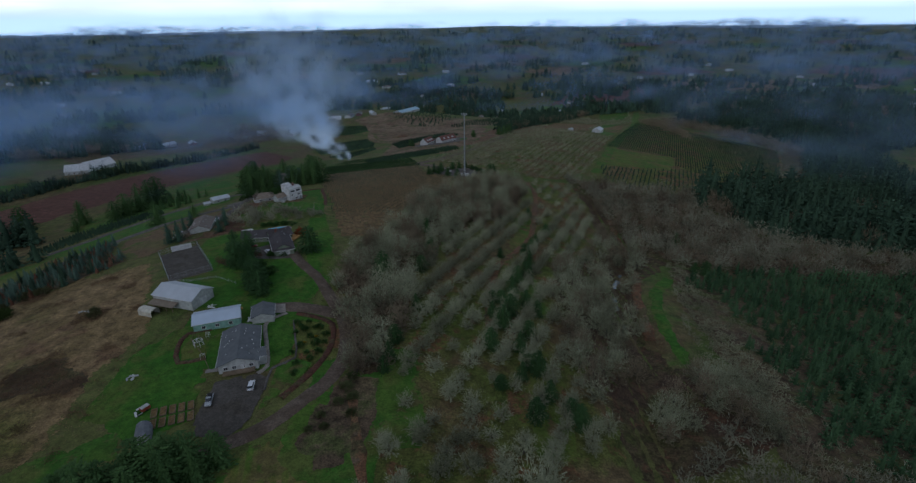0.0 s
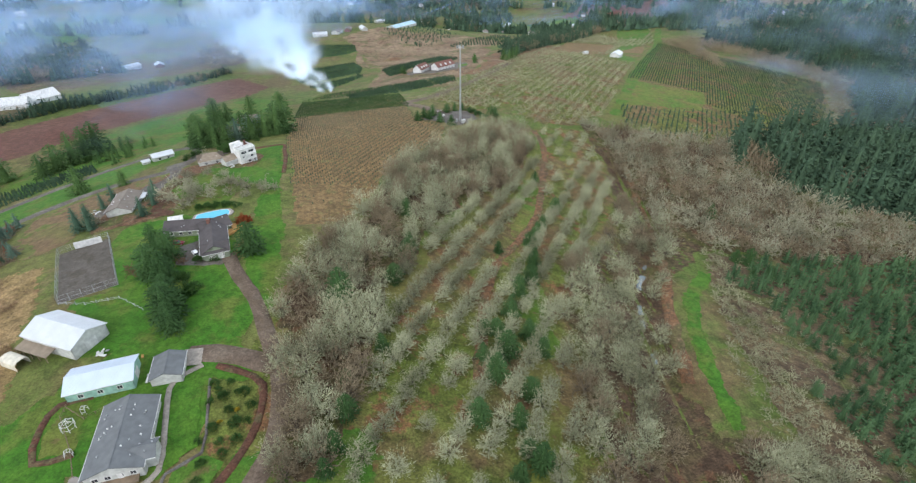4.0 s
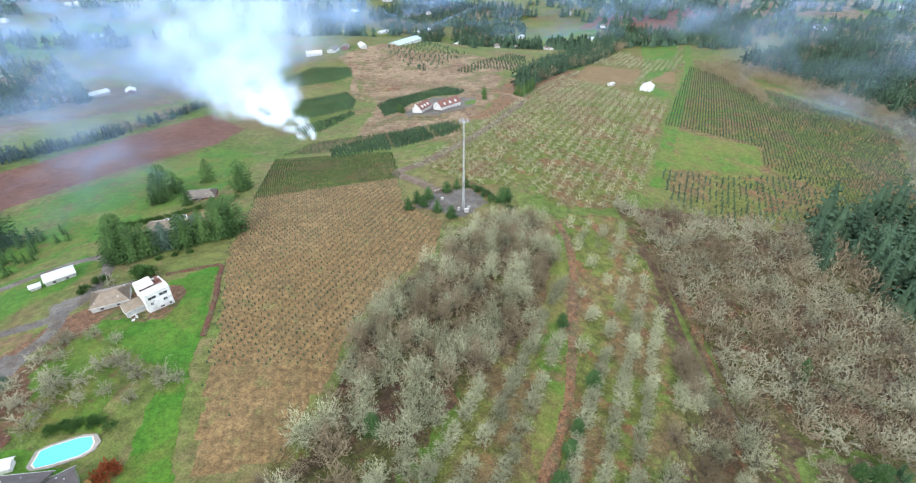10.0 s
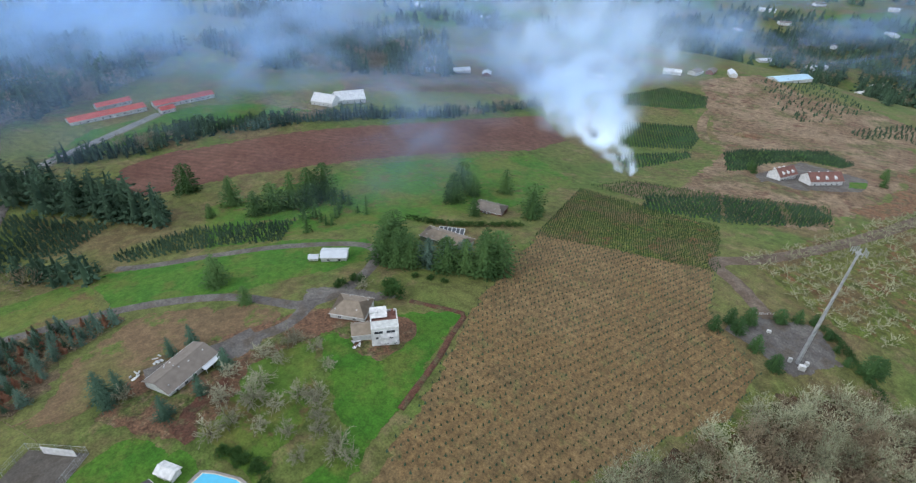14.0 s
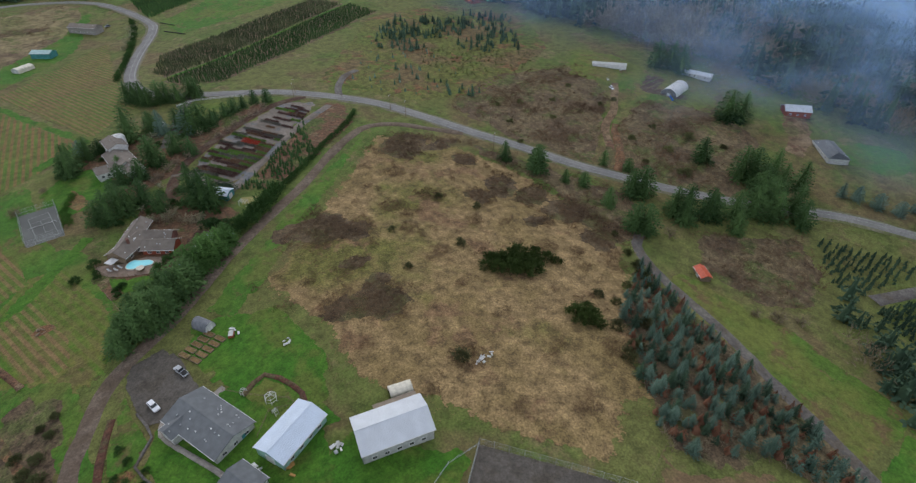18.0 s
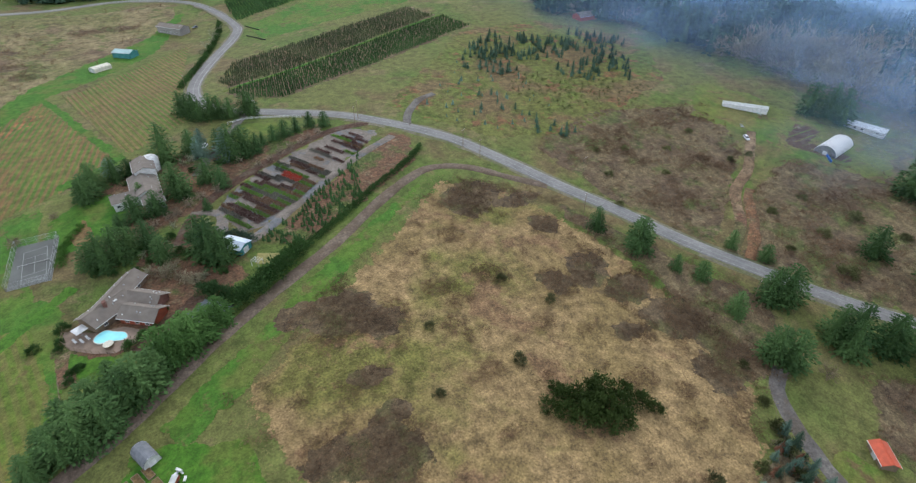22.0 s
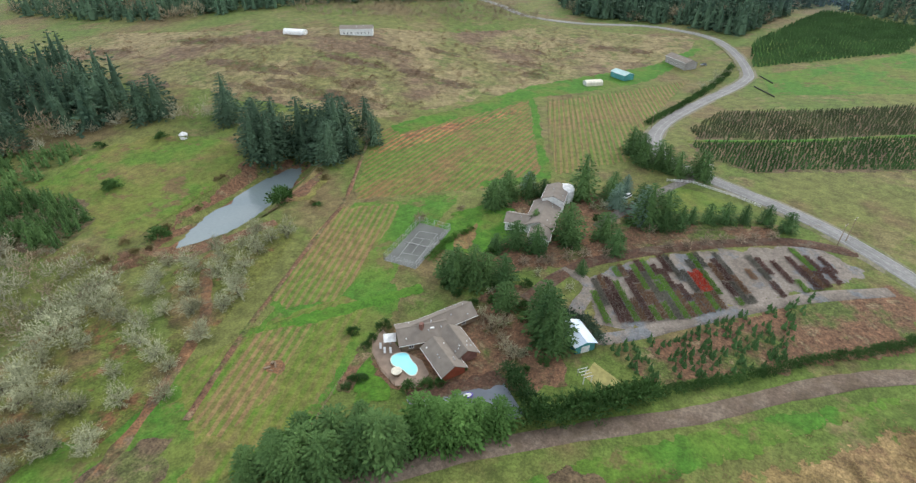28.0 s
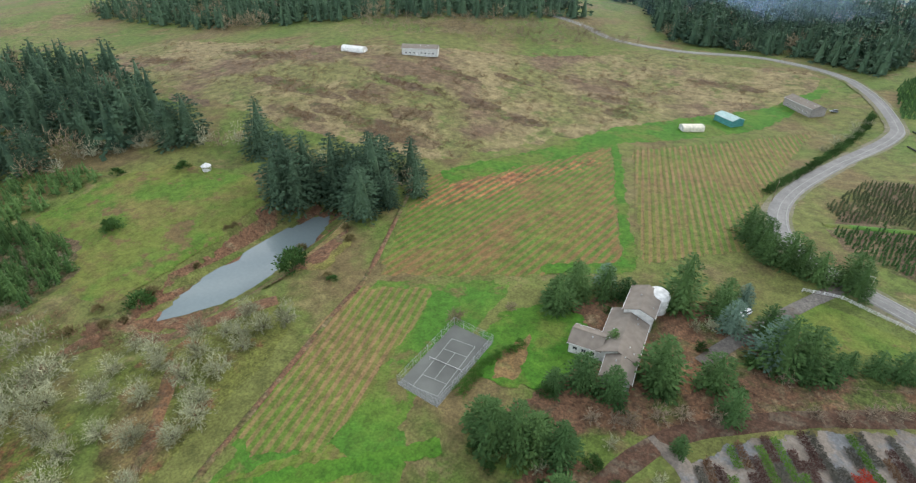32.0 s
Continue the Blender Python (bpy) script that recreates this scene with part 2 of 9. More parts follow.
ASPHALT = earth("worn_asphalt", (0.175, 0.17, 0.163), (0.21, 0.204, 0.194), big=0.1, small=0.6, amount=0.3, bump=0.1)
MULCHY = earth("brown_gravel", (0.12, 0.088, 0.064), (0.15, 0.116, 0.086), (0.1, 0.074, 0.05), big=0.1, small=0.6, amount=0.6, bump=0.25, spots=0.15)
ROWS_RED = earth("red_rows", (0.085, 0.115, 0.026), (0.12, 0.105, 0.036), (0.165, 0.082, 0.042), big=0.03, small=0.25, spots=0.03, stripes=(9.6, 3.4, (0.27, 0.11, 0.05), 1.0))
ROWS_A = earth("low_rows_in_grass", (0.082, 0.13, 0.02), (0.115, 0.13, 0.028), (0.125, 0.115, 0.034), big=0.03, small=0.3, spots=0.04, amount=0.6, stripes=(-13, 2.8, (0.2, 0.125, 0.06), 0.9))
ROWS_B = earth("reddish_rows_in_green", (0.07, 0.128, 0.018), (0.1, 0.124, 0.025), (0.135, 0.105, 0.036), big=0.02, small=0.25, spots=0.03, amount=0.6, stripes=(9.6, 3.2, (0.19, 0.1, 0.046), 0.8))
HAYFIELD = earth("hay_field_with_mowing_lines", (0.09, 0.132, 0.019), (0.135, 0.128, 0.031), (0.068, 0.13, 0.014), (0.125, 0.105, 0.038), big=0.025, small=0.3, spots=0.03, amount=0.6, stripes=(-13, 3.2, (0.14, 0.12, 0.04), 0.7))
BARK = leafy("bark", (0.07, 0.06, 0.046), (0.12, 0.102, 0.08))
LICHEN = leafy("lichen_grey_twigs", (0.104, 0.108, 0.058), (0.44, 0.45, 0.292), 0.85)
ORCHARDWOOD = leafy("orchard_twigs", (0.17, 0.168, 0.095), (0.38, 0.375, 0.24), 0.75)
TWIGS = leafy("bare_brown_twigs", (0.125, 0.096, 0.06), (0.27, 0.222, 0.145), 0.75)
FIR = leafy("fir_needles", (0.024, 0.052, 0.034), (0.068, 0.112, 0.064), 0.75)
SPRUCE = leafy("blue_spruce_needles", (0.055, 0.105, 0.076), (0.14, 0.21, 0.155), 0.7)
PINE = leafy("young_green_needles", (0.028, 0.07, 0.022), (0.062, 0.118, 0.038), 0.75)
BRAMBLE = leafy("bramble_stems", (0.08, 0.051, 0.031), (0.21, 0.136, 0.08), 0.75)
BRAMBLEFLOOR = earth("bramble_litter", (0.085, 0.06, 0.034), (0.115, 0.083, 0.046), (0.095, 0.086, 0.034), big=0.06, small=0.4, spots=0.08, bump=0.8)
EVERGREEN = leafy("evergreen_needles", (0.022, 0.062, 0.019), (0.09, 0.155, 0.048), 0.55)
# aerial haze painted into the hills' colour: bluer and paler with distance
HAZED_RIDGES = [paint("hazed_hills_" + n_, c_, 1.0, dirt=0.25, scale=0.004) for n_, c_ in (("near", (0.16, 0.22, 0.3)), ("middle", (0.3, 0.4, 0.52)), ("far", (0.5, 0.62, 0.76)))]
ARENA = earth("arena_footing", (0.085, 0.075, 0.062), (0.105, 0.094, 0.08), (0.075, 0.064, 0.05), big=0.05, small=0.5, amount=0.5, spots=0.1, bump=0.2)
REDMULCH = earth("red_bark_mulch", (0.105, 0.048, 0.03), (0.08, 0.042, 0.027), (0.1, 0.08, 0.04), big=0.2, small=1, spots=0.3, amount=0.7)
SHOULDER = earth("pale_gravel_shoulder", (0.16, 0.145, 0.1), (0.13, 0.13, 0.07), (0.11, 0.12, 0.045), big=0.05, small=0.5, amount=0.5, bump=0.2, spots=0.08)
CONCRETE_PAD = earth("worn_pale_concrete", (0.3, 0.27, 0.23), (0.25, 0.225, 0.19), big=0.3, small=0.8, amount=0.4, bump=0.1)
WOODGREY = leafy("grey_brown_twigs", (0.15, 0.145, 0.094), (0.37, 0.36, 0.25), 0.55)
HEDGE_GREEN = leafy("clipped_hedge_leaves", (0.05, 0.125, 0.02), (0.09, 0.18, 0.035), 0.75)
PLANTATION_GREEN = leafy("plantation_needles", (0.026, 0.066, 0.03), (0.1, 0.17, 0.075), 0.65)
BLUEGREEN = leafy("blue_green_needles", (0.03, 0.07, 0.045), (0.08, 0.135, 0.088), 0.7)
LAUREL = leafy("evergreen_leaves", (0.028, 0.072, 0.018), (0.062, 0.12, 0.032), 0.75)
# ---- the ground ----
GROUND_SOUTH = [[39, 36, 31, 24, 27, 30, 31, 29, 25, 20], [23, 23, 15, -2, 5, 26, 24, 16, 11, 7], [10, 12, 9, -9, -4, 26, 13, 2, -2, -5], [1, 4, 6, 7, -6, 4, -2, -9, -13, -17], [-10, -8, -10, 3, -9, -17, -18, -22, -25, -31], [-22, -22, -30, 9, -2, -36, -39, -40, -42, -46], [-38, -37, -43, 11, -7, -54, -55, -57, -59, -63]]
GROUND_NORTH = [[-47, -35, -44, -23, -12, -39, -57, -66, -72, -77], [-56, -35, -46, -56, -29, -33, -51, -66, -77, -86], [-82, -62, -61, -66, -47, -44, -53, -67, -77, -86], [-103, -80, -68, -69, -65, -63, -68, -74, -76, -79], [-110, -85, -66, -62, -72, -81, -87, -83, -75, -69], [-107, -88, -72, -70, -88, -101, -102, -91, -76, -62], [-98, -97, -98, -109, -123, -127, -120, -102, -80, -58], [-88, -109, -132, -154, -166, -160, -141, -115, -86, -55]]
C = np.array(GROUND_SOUTH + GROUND_NORTH, float)


def smooth(a, b, x):
    s = np.clip((x - a) / (b - a), 0, 1)
    return s * s * (3 - 2 * s)


def height(x, y):
    """Height of the ground: a cubic B-spline over knots 140 m apart, which runs out into the far plain and its hills."""
    x, y = np.asarray(x, float), np.asarray(y, float)
    cx, cy = np.clip(x, -420, 560), np.clip(y, -380, 1300)
    u, v = (cx + 560) / 140, (cy + 520) / 140
    total = 0
    for j in range(-1, 3):
        for i in range(-1, 3):
            p, q = np.floor(u).astype(int) + i, np.floor(v).astype(int) + j
            wx, wy = [np.where(d < 1, 2 / 3 - d * d + d ** 3 / 2, np.where(d < 2, (2 - d).clip(0) ** 3 / 6, 0)) for d in (abs(u - p), abs(v - q))]
            total = total + wx * wy * C[np.clip(q, 0, 14), np.clip(p, 0, 9)]
    away = np.hypot(x - cx, y - cy)
    r = np.hypot(x, y)
    far = -85 + 60 * smooth(200, -900, y) + 60 * smooth(1500, 4300, r) + 62 * smooth(3300, 4850, r) * (0.8 + 0.14 * np.sin(x / 610 + 1.3) + 0.06 * np.sin(x / 170 + y / 400))
    total = total + (far - total) * smooth(60, 900, away)
    # the creek's ravine and the pond's basin
    total = total - 6 * np.exp(-((x - creek_x(y)) / 13) ** 2) * smooth(40, 90, y) * smooth(520, 330, y)
    shore = np.hypot((y + 15) / 49, (x - 40.5 + 0.04 * (y + 15)) / 14.5)
    return total + (-14.2 - total) * smooth(1.6, 0.86, shore)


def creek_x(y):
    return np.interp(y, [20, 130, 219, 262, 313, 366, 520], [50, 64, 79, 92, 112, 114, 130]) + 3 * np.sin(y / 23)


def hz(x, y):
    return float(height(x, y))


def mesh_from(name, verts, faces, material, parent=None, smooth_faces=False):
    me = bpy.data.meshes.new(name)
    me.from_pydata([tuple(v) for v in verts], [], [tuple(f) for f in faces])
    me.materials.append(material)
    if smooth_faces:
        me.polygons.foreach_set("use_smooth", np.ones(len(me.polygons), bool))
    me.update()
    ob = new(name, me)
    if parent is not None:
        ob.parent = parent
    return ob


def axis(lo, hi, fine, reach):
    inner = np.arange(lo, hi + 0.1, fine)
    out, d = [], fine
    while sum(out) < reach:
        d *= 1.16
        out.append(d)
    k = np.cumsum(out)
    return np.concatenate([lo - k[::-1], inner, hi + k])


gx, gy = axis(-520, 560, 6, 4100), axis(-480, 1150, 6, 3700)
mx, my = np.meshgrid(gx, gy)
rim = np.minimum(1, 4850 / np.hypot(mx, my))
mx, my = mx * rim, my * rim
gv = np.stack([mx, my, height(mx, my)], -1).reshape(-1, 3)
nx, ny = len(gx), len(gy)
quad = np.arange((ny - 1) * nx).reshape(ny - 1, nx)[:, :-1].ravel()
ground = mesh_from("ground", gv, np.stack([quad, quad + 1, quad + 1 + nx, quad + nx], -1).tolist(), MEADOW, smooth_faces=True)
tagged(ground, "rolling winter pasture, dull green and brown", "ground", kind="structure")


def wobble(points, amount, step=4.0, seed=0.0):
    """An outline resampled every few metres and roughened."""
    out = []
    n = len(points)
    for i in range(n):
        a, b = Vector(points[i]), Vector(points[(i + 1) % n])
        k = max(1, int((b - a).length / step))
        side = Vector((a.y - b.y, b.x - a.x)).normalized() if a != b else Vector((0, 0))
        for j in range(k):
            q = a.lerp(b, j / k)
            s = noise.noise((q.x / 9, q.y / 9, seed)) + 0.5 * noise.noise((q.x / 3, q.y / 3, seed))
            out.append(q + side * amount * s)
    return out


def inside(points, x, y):
    """Which of the places lie within the outline."""
    x, y = np.asarray(x, float), np.asarray(y, float)
    hit = np.zeros(x.shape, bool)
    for (ax, ay), (bx, by) in zip(points, points[1:] + points[:1]):
        cut = (ay > y) != (by > y)
        hit ^= cut & (x < (bx - ax) * (y - ay) / (by - ay if by != ay else 1e-9) + ax)
    return hit


from mathutils.geometry import delaunay_2d_cdt


def patch(name, points, material, label, category="field", lift=0.12, amount=1.5, step=5.0, kind="structure", soft=3.0):
    """A piece of ground of its own cover, laid on the terrain."""
    edge = wobble(points, amount, seed=lift * 10) if amount else [Vector(p) for p in points]
    if not amount:
        edge = wobble(points, 0)
    xs, ys = [p.x for p in edge], [p.y for p in edge]
    for _ in range(3):
        px, py = np.meshgrid(np.arange(min(xs), max(xs), step), np.arange(min(ys), max(ys), step))
        keep = inside([tuple(p) for p in edge], px.ravel(), py.ravel())
        if keep.sum() > len(edge):
            break
        step *= 0.55
    pts = edge + [Vector(p) for p in zip(px.ravel()[keep], py.ravel()[keep])]
    n = len(edge)
    v, _, f, *_ = delaunay_2d_cdt(pts, [(i, (i + 1) % n) for i in range(n)], [], 1, 0.01)
    x, y = np.array([p.x for p in v]), np.array([p.y for p in v])
    z = height(x, y) + 0.45 * lift
    ob = mesh_from(name, np.stack([x, y, z], -1), f, material, smooth_faces=True)
    if soft and keep.sum() > n:
        ex, ey = np.array(xs), np.array(ys)
        away = np.sqrt(np.array([((ex - a_) ** 2 + (ey - b_) ** 2).min() for a_, b_ in zip(x, y)]))
        rimmed = ob.data.attributes.new("border", "FLOAT", "POINT")
        rimmed.data.foreach_set("value", np.clip(1 - away / min(soft, 0.75 * away.max()), 0, 1).astype(np.float32))
    return tagged(ob, label, category, kind=kind)


def curve_points(points, step=4.0):
    """A smooth line through the points."""
    p = [Vector(q) for q in points]
    p = [2 * p[0] - p[1]] + p + [2 * p[-1] - p[-2]]
    out = []
    for i in range(1, len(p) - 2):
        k = max(2, int((p[i + 1] - p[i]).length / step))
        for j in range(k):
            s = j / k
            out.append(0.5 * (2 * p[i] + (p[i + 1] - p[i - 1]) * s + (2 * p[i - 1] - 5 * p[i] + 4 * p[i + 1] - p[i + 2]) * s * s
                              + (3 * p[i] - p[i - 1] - 3 * p[i + 1] + p[i + 2]) * s ** 3))
    return out + [p[-2]]


def ribbon(name, points, width, material, label, category="road", lift=0.3, offset=0.0, rough=0.0, parent=None):
    """A road or track that follows the terrain, level across, with a bank on both sides."""
    line = curve_points(points)
    verts, faces = [], []
    for i, p in enumerate(line):
        d = (line[min(i + 1, len(line) - 1)] - line[max(i - 1, 0)]).normalized()
        s = Vector((d.y, -d.x))
        w = width / 2 * (1 + rough * noise.noise((p.x / 7, p.y / 7, 3)))
        c = p + s * offset
        z = hz(c.x, c.y) + lift
        for k, drop in ((-1.25, -lift - 0.15), (-1, 0), (0, 0.04), (1, 0), (1.25, -lift - 0.15)):
            q = c + s * w * k
            zz = z if abs(k) <= 1 else z + drop
            verts.append((q.x, q.y, max(zz + (drop if abs(k) <= 1 else 0), hz(q.x, q.y) + (0.05 if abs(k) <= 1 else -0.1))))
    for i in range(len(line) - 1):
        for k in range(4):
            a = i * 5 + k
            faces.append((a, a + 1, a + 6, a + 5))
    ob = mesh_from(name, verts, faces, material, parent, smooth_faces=True)
    return tagged(ob, label, category, kind="structure") if parent is None else ob


# low ridges round the far side of the valley, haze painted in as blue
for rad_, low_, high_, wild, mat_ in ((3800, -30, -16, 5, HAZED_RIDGES[0]), (4300, -10, 4, 7, HAZED_RIDGES[1]), (4720, 14, 30, 9, HAZED_RIDGES[2])):
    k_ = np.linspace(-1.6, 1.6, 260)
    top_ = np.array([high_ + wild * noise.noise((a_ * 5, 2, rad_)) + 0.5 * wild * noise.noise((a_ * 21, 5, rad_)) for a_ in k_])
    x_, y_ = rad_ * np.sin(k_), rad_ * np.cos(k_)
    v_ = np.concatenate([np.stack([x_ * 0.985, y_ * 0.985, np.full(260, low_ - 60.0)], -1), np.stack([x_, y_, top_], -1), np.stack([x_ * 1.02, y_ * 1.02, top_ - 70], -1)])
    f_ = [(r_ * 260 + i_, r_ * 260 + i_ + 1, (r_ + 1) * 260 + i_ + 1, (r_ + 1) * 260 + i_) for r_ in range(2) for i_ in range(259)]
    tagged(mesh_from("backdrop", v_, f_, mat_, smooth_faces=True), "low ridge across a valley, blue haze put into its colour", "distant hills", kind="structure")
# ---- fields, lawns and roads ----
TREE_FARM = [(-64, 256), (-86, 330), (-102, 372), (-113, 424), (-142, 546), (-49, 540), (-36, 481), (-26, 437), (-2, 417), (-6, 384), (-18, 362), (-31, 328), (-34, 300), (-42, 263)]
patch("field", TREE_FARM, SOIL, "brown tilled field with rows of tiny conifer seedlings", amount=0.6, soft=1.5)
FARM_GREEN = [(-142, 548), (-49, 542), (-34, 479), (-119, 448)]
patch("field", FARM_GREEN, ORCHARD, "green block of young conifers at the far end of a brown field", lift=0.2, amount=1.0)
FARM_NORTH = [(-140, 560), (-124, 596), (-62, 611), (-2, 633), (3, 593), (-51, 552)]
patch("field", FARM_NORTH, BRUSH, "rough field with rows of young conifers", amount=2.0)
BLOCKS = [[(-240, 847), (-212, 917), (-159, 917), (-149, 874), (-164, 851), (-227, 812)], [(-211, 743), (-139, 795), (-121, 757), (-117, 719), (-177, 670)], [(-163, 646), (-115, 709), (-108, 694), (-131, 634), (-137, 624)], [(-76, 674), (-91, 726), (-81, 749), (-20, 798), (4, 767), (-4, 747), (-31, 748), (-56, 715), (-65, 684)], [(-103, 568), (-64, 601), (-50, 550), (-94, 538)], [(-62, 601), (-31, 614), (-19, 574), (-48, 550)], [(-27, 615), (-13, 575), (3, 607), (-13, 628)]]
for block in BLOCKS:
    patch("field", block, GRASS, "dark green block of close-planted conifers", amount=1.5)
PLOUGHED = [(-345, 325), (-392, 350), (-399, 385), (-364, 481), (-313, 572), (-262, 700), (-205, 650), (-210, 600), (-244, 543), (-277, 490), (-325, 400)]
patch("field", PLOUGHED, PLOUGH, "long ploughed field of bare red-brown soil", amount=2.0)
patch("field", [(-300, 360), (-240, 330), (-190, 400), (-150, 470), (-150, 560), (-205, 590), (-240, 535), (-275, 480)], GRASS, "green pasture sloping down to a ploughed field", amount=3.0, lift=0.08)
patch("field", [(-442, 319), (-482, 368), (-480, 454), (-446, 494), (-392, 520), (-420, 425), (-424, 354)], LAWN, "bright green pasture beyond a hedge", amount=3.0)
patch("bare_ground", [(-122, 786), (-125, 930), (-105, 1000), (11, 1037), (90, 950), (-11, 815), (-65, 764)], DUST, "bare tan hillside with scattered shrubs", "bare ground", amount=5.0)
patch("bare_ground", [(20, 740), (110, 760), (200, 900), (120, 930), (60, 830)], REDDIRT, "strip of cleared reddish soil", "bare ground", amount=5.0, lift=0.16)
HILL_ORCHARD = [(-30, 507), (66, 725), (200, 1000), (290, 1190), (400, 1230), (335, 990), (178, 622), (128, 500), (100, 460), (60, 450), (47, 484), (20, 470), (-10, 488)]
patch("orchard_floor", HILL_ORCHARD, ORCHARD, "grassy floor of a hillside orchard", "orchard ground", amount=2.0)
patch("field", [(260, 933), (305, 942), (266, 835), (230, 840)], SOIL, "square of brown tilled soil on a hilltop", amount=2.0, lift=0.2)
patch("grass_lane", [(131, 500), (182, 628), (320, 958), (400, 1190), (412, 1180), (338, 958), (198, 628), (144, 498)], GRASS, "mown green lane beside an orchard", "grass lane", lift=0.22, amount=1.0)
HILL_FARM = [(186, 632), (339, 1010), (381, 923), (428, 776), (467, 729), (330, 500), (253, 476), (170, 464), (145, 500)]
patch("field", HILL_FARM, ORCHARD, "brownish green field with rows of conifers on a hill", amount=2.0)
patch("field", [(152, 530), (186, 628), (262, 604), (236, 547)], OLIVE, "mossy green fallow plot", amount=3.0, lift=0.2)
HILL_SOIL = [(184, 986), (259, 951), (206, 811), (160, 803), (134, 826)]
patch("field", HILL_SOIL, SOIL, "square of brown tilled soil on a hilltop", amount=2.0, lift=0.2)
patch("field", [(336, 1240), (397, 1200), (343, 1029), (229, 831), (241, 741), (212, 732), (201, 783), (270, 988)], GRASS, "green hilltop pasture beside an orchard", amount=2.0, lift=0.24)
patch("bare_ground", [(-124, 604), (-101, 609), (-100, 729), (-155, 871), (-200, 980), (-140, 1100), (0, 965), (60, 860), (40, 700), (5, 577), (-30, 560)], DUST, "brown terraced ground of a tree farm", "bare ground", amount=5.0, lift=0.08, soft=18.0)
patch("bare_ground", [(3, 633), (26, 678), (47, 786), (89, 841), (71, 711), (24, 629)], REDDIRT, "strip of raw red clay beside a lane", "bare ground", amount=4.0, lift=0.16)
patch("brush_land", [(-420, 560), (-300, 760), (-240, 900), (-420, 980), (-520, 760), (-500, 620)], BRUSH, "brown brushy valley floor", "scrub", amount=6.0, lift=0.08, soft=25.0)
patch("field", [(-1168, 1361), (-649, 1302), (-610, 1026), (-837, 952)], OLIVE, "broad green field across a hazy valley", amount=6.0, lift=1.2, step=25, soft=25.0)
patch("field", [(876, 1611), (1055, 1707), (1387, 1620), (1194, 1382), (990, 1461)], DUST, "tan hilltop field beyond dark woods", amount=6.0, lift=1.2, step=25, soft=25.0)
patch("field", [(603, 1495), (826, 1617), (1065, 1454), (788, 1303), (607, 1317)], GRASS, "green hilltop field beyond dark woods", amount=6.0, lift=1.0, step=25, soft=25.0)
# woods and old orchard by the creek
OLD_ORCHARD = [(-60, 150), (-58, 215), (-44, 262), (-32, 300), (-15, 360), (0, 410), (30, 440), (60, 446), (100, 455), (112, 420), (100, 330), (84, 270), (70, 219), (58, 150), (45, 80), (20, 60), (-5, 75), (-30, 110)]
patch("orchard_floor", OLD_ORCHARD, ORCHARD, "mossy floor of an overgrown orchard, brown leaf litter", "orchard ground", amount=4.0)
patch("grass_lane", [(20, 110), (28, 200), (30, 280), (46, 380), (62, 440), (70, 438), (58, 375), (42, 280), (40, 200), (34, 110)], OLIVE, "green lane between old orchard rows", "grass lane", amount=4.0, lift=0.18)
patch("grass_lane", [(-40, 190), (-20, 240), (-2, 300), (10, 330), (16, 320), (4, 270), (-10, 220), (-28, 180)], OLIVE, "green lane between old orchard rows", "grass lane", amount=4.0, lift=0.18)
patch("woodland_floor", [(-56, 205), (-46, 258), (-38, 268), (-32, 300), (-28, 330), (-16, 362), (-3, 384), (4, 412), (25, 432), (52, 440), (56, 400), (35, 334), (9, 298), (-3, 273), (-10, 257), (-9, 245), (-18, 225), (-20, 190), (-26, 140), (-38, 142), (-46, 180)], WOODFLOOR, "brown leaf litter under a bare thicket", "woodland floor", amount=3.0, lift=0.2)
patch("woodland_floor", [(52, 110), (46, 175), (44, 218), (52, 250), (66, 268), (82, 292), (94, 318), (98, 345), (106, 400), (98, 470), (150, 474), (205, 464), (225, 472), (210, 415), (262, 352), (335, 325), (305, 288), (211, 294), (140, 300), (124, 284), (104, 262), (90, 222), (86, 190), (88, 172), (112, 172), (110, 130), (84, 112)], WOODFLOOR, "brown leaf litter under bare creekside trees", "woodland floor", amount=4.0, lift=0.2)
patch("grass_clearing", [(-52, 105), (-50, 150), (-12, 165), (-8, 105), (-20, 80)], GRASS, "green clearing beside a gravel road", "grass", amount=3.0, lift=0.16)
patch("bramble_floor", [(-48, 112), (-46, 126), (-38, 142), (-26, 142), (-24, 120), (-30, 104), (-40, 100)], BRUSH, "brambly brown bank beside a farm lane", "brambles", amount=2.5, lift=0.26)
patch("grass_lane", [(90, 172), (91, 196), (94, 219), (101, 243), (108, 258), (122, 276), (130, 274), (112, 246), (105, 228), (98, 193), (96, 172)], LAWN, "bright green ride along a creek", "grass lane", amount=2.0, lift=0.18)
PLANTATION = [(108, 165), (116, 240), (134, 298), (211, 298), (300, 290), (340, 200), (300, 66), (150, 64), (104, 84), (98, 120)]
patch("plantation_floor", PLANTATION, BRUSH, "brown brambly floor of a conifer plantation", "plantation ground", amount=4.0)
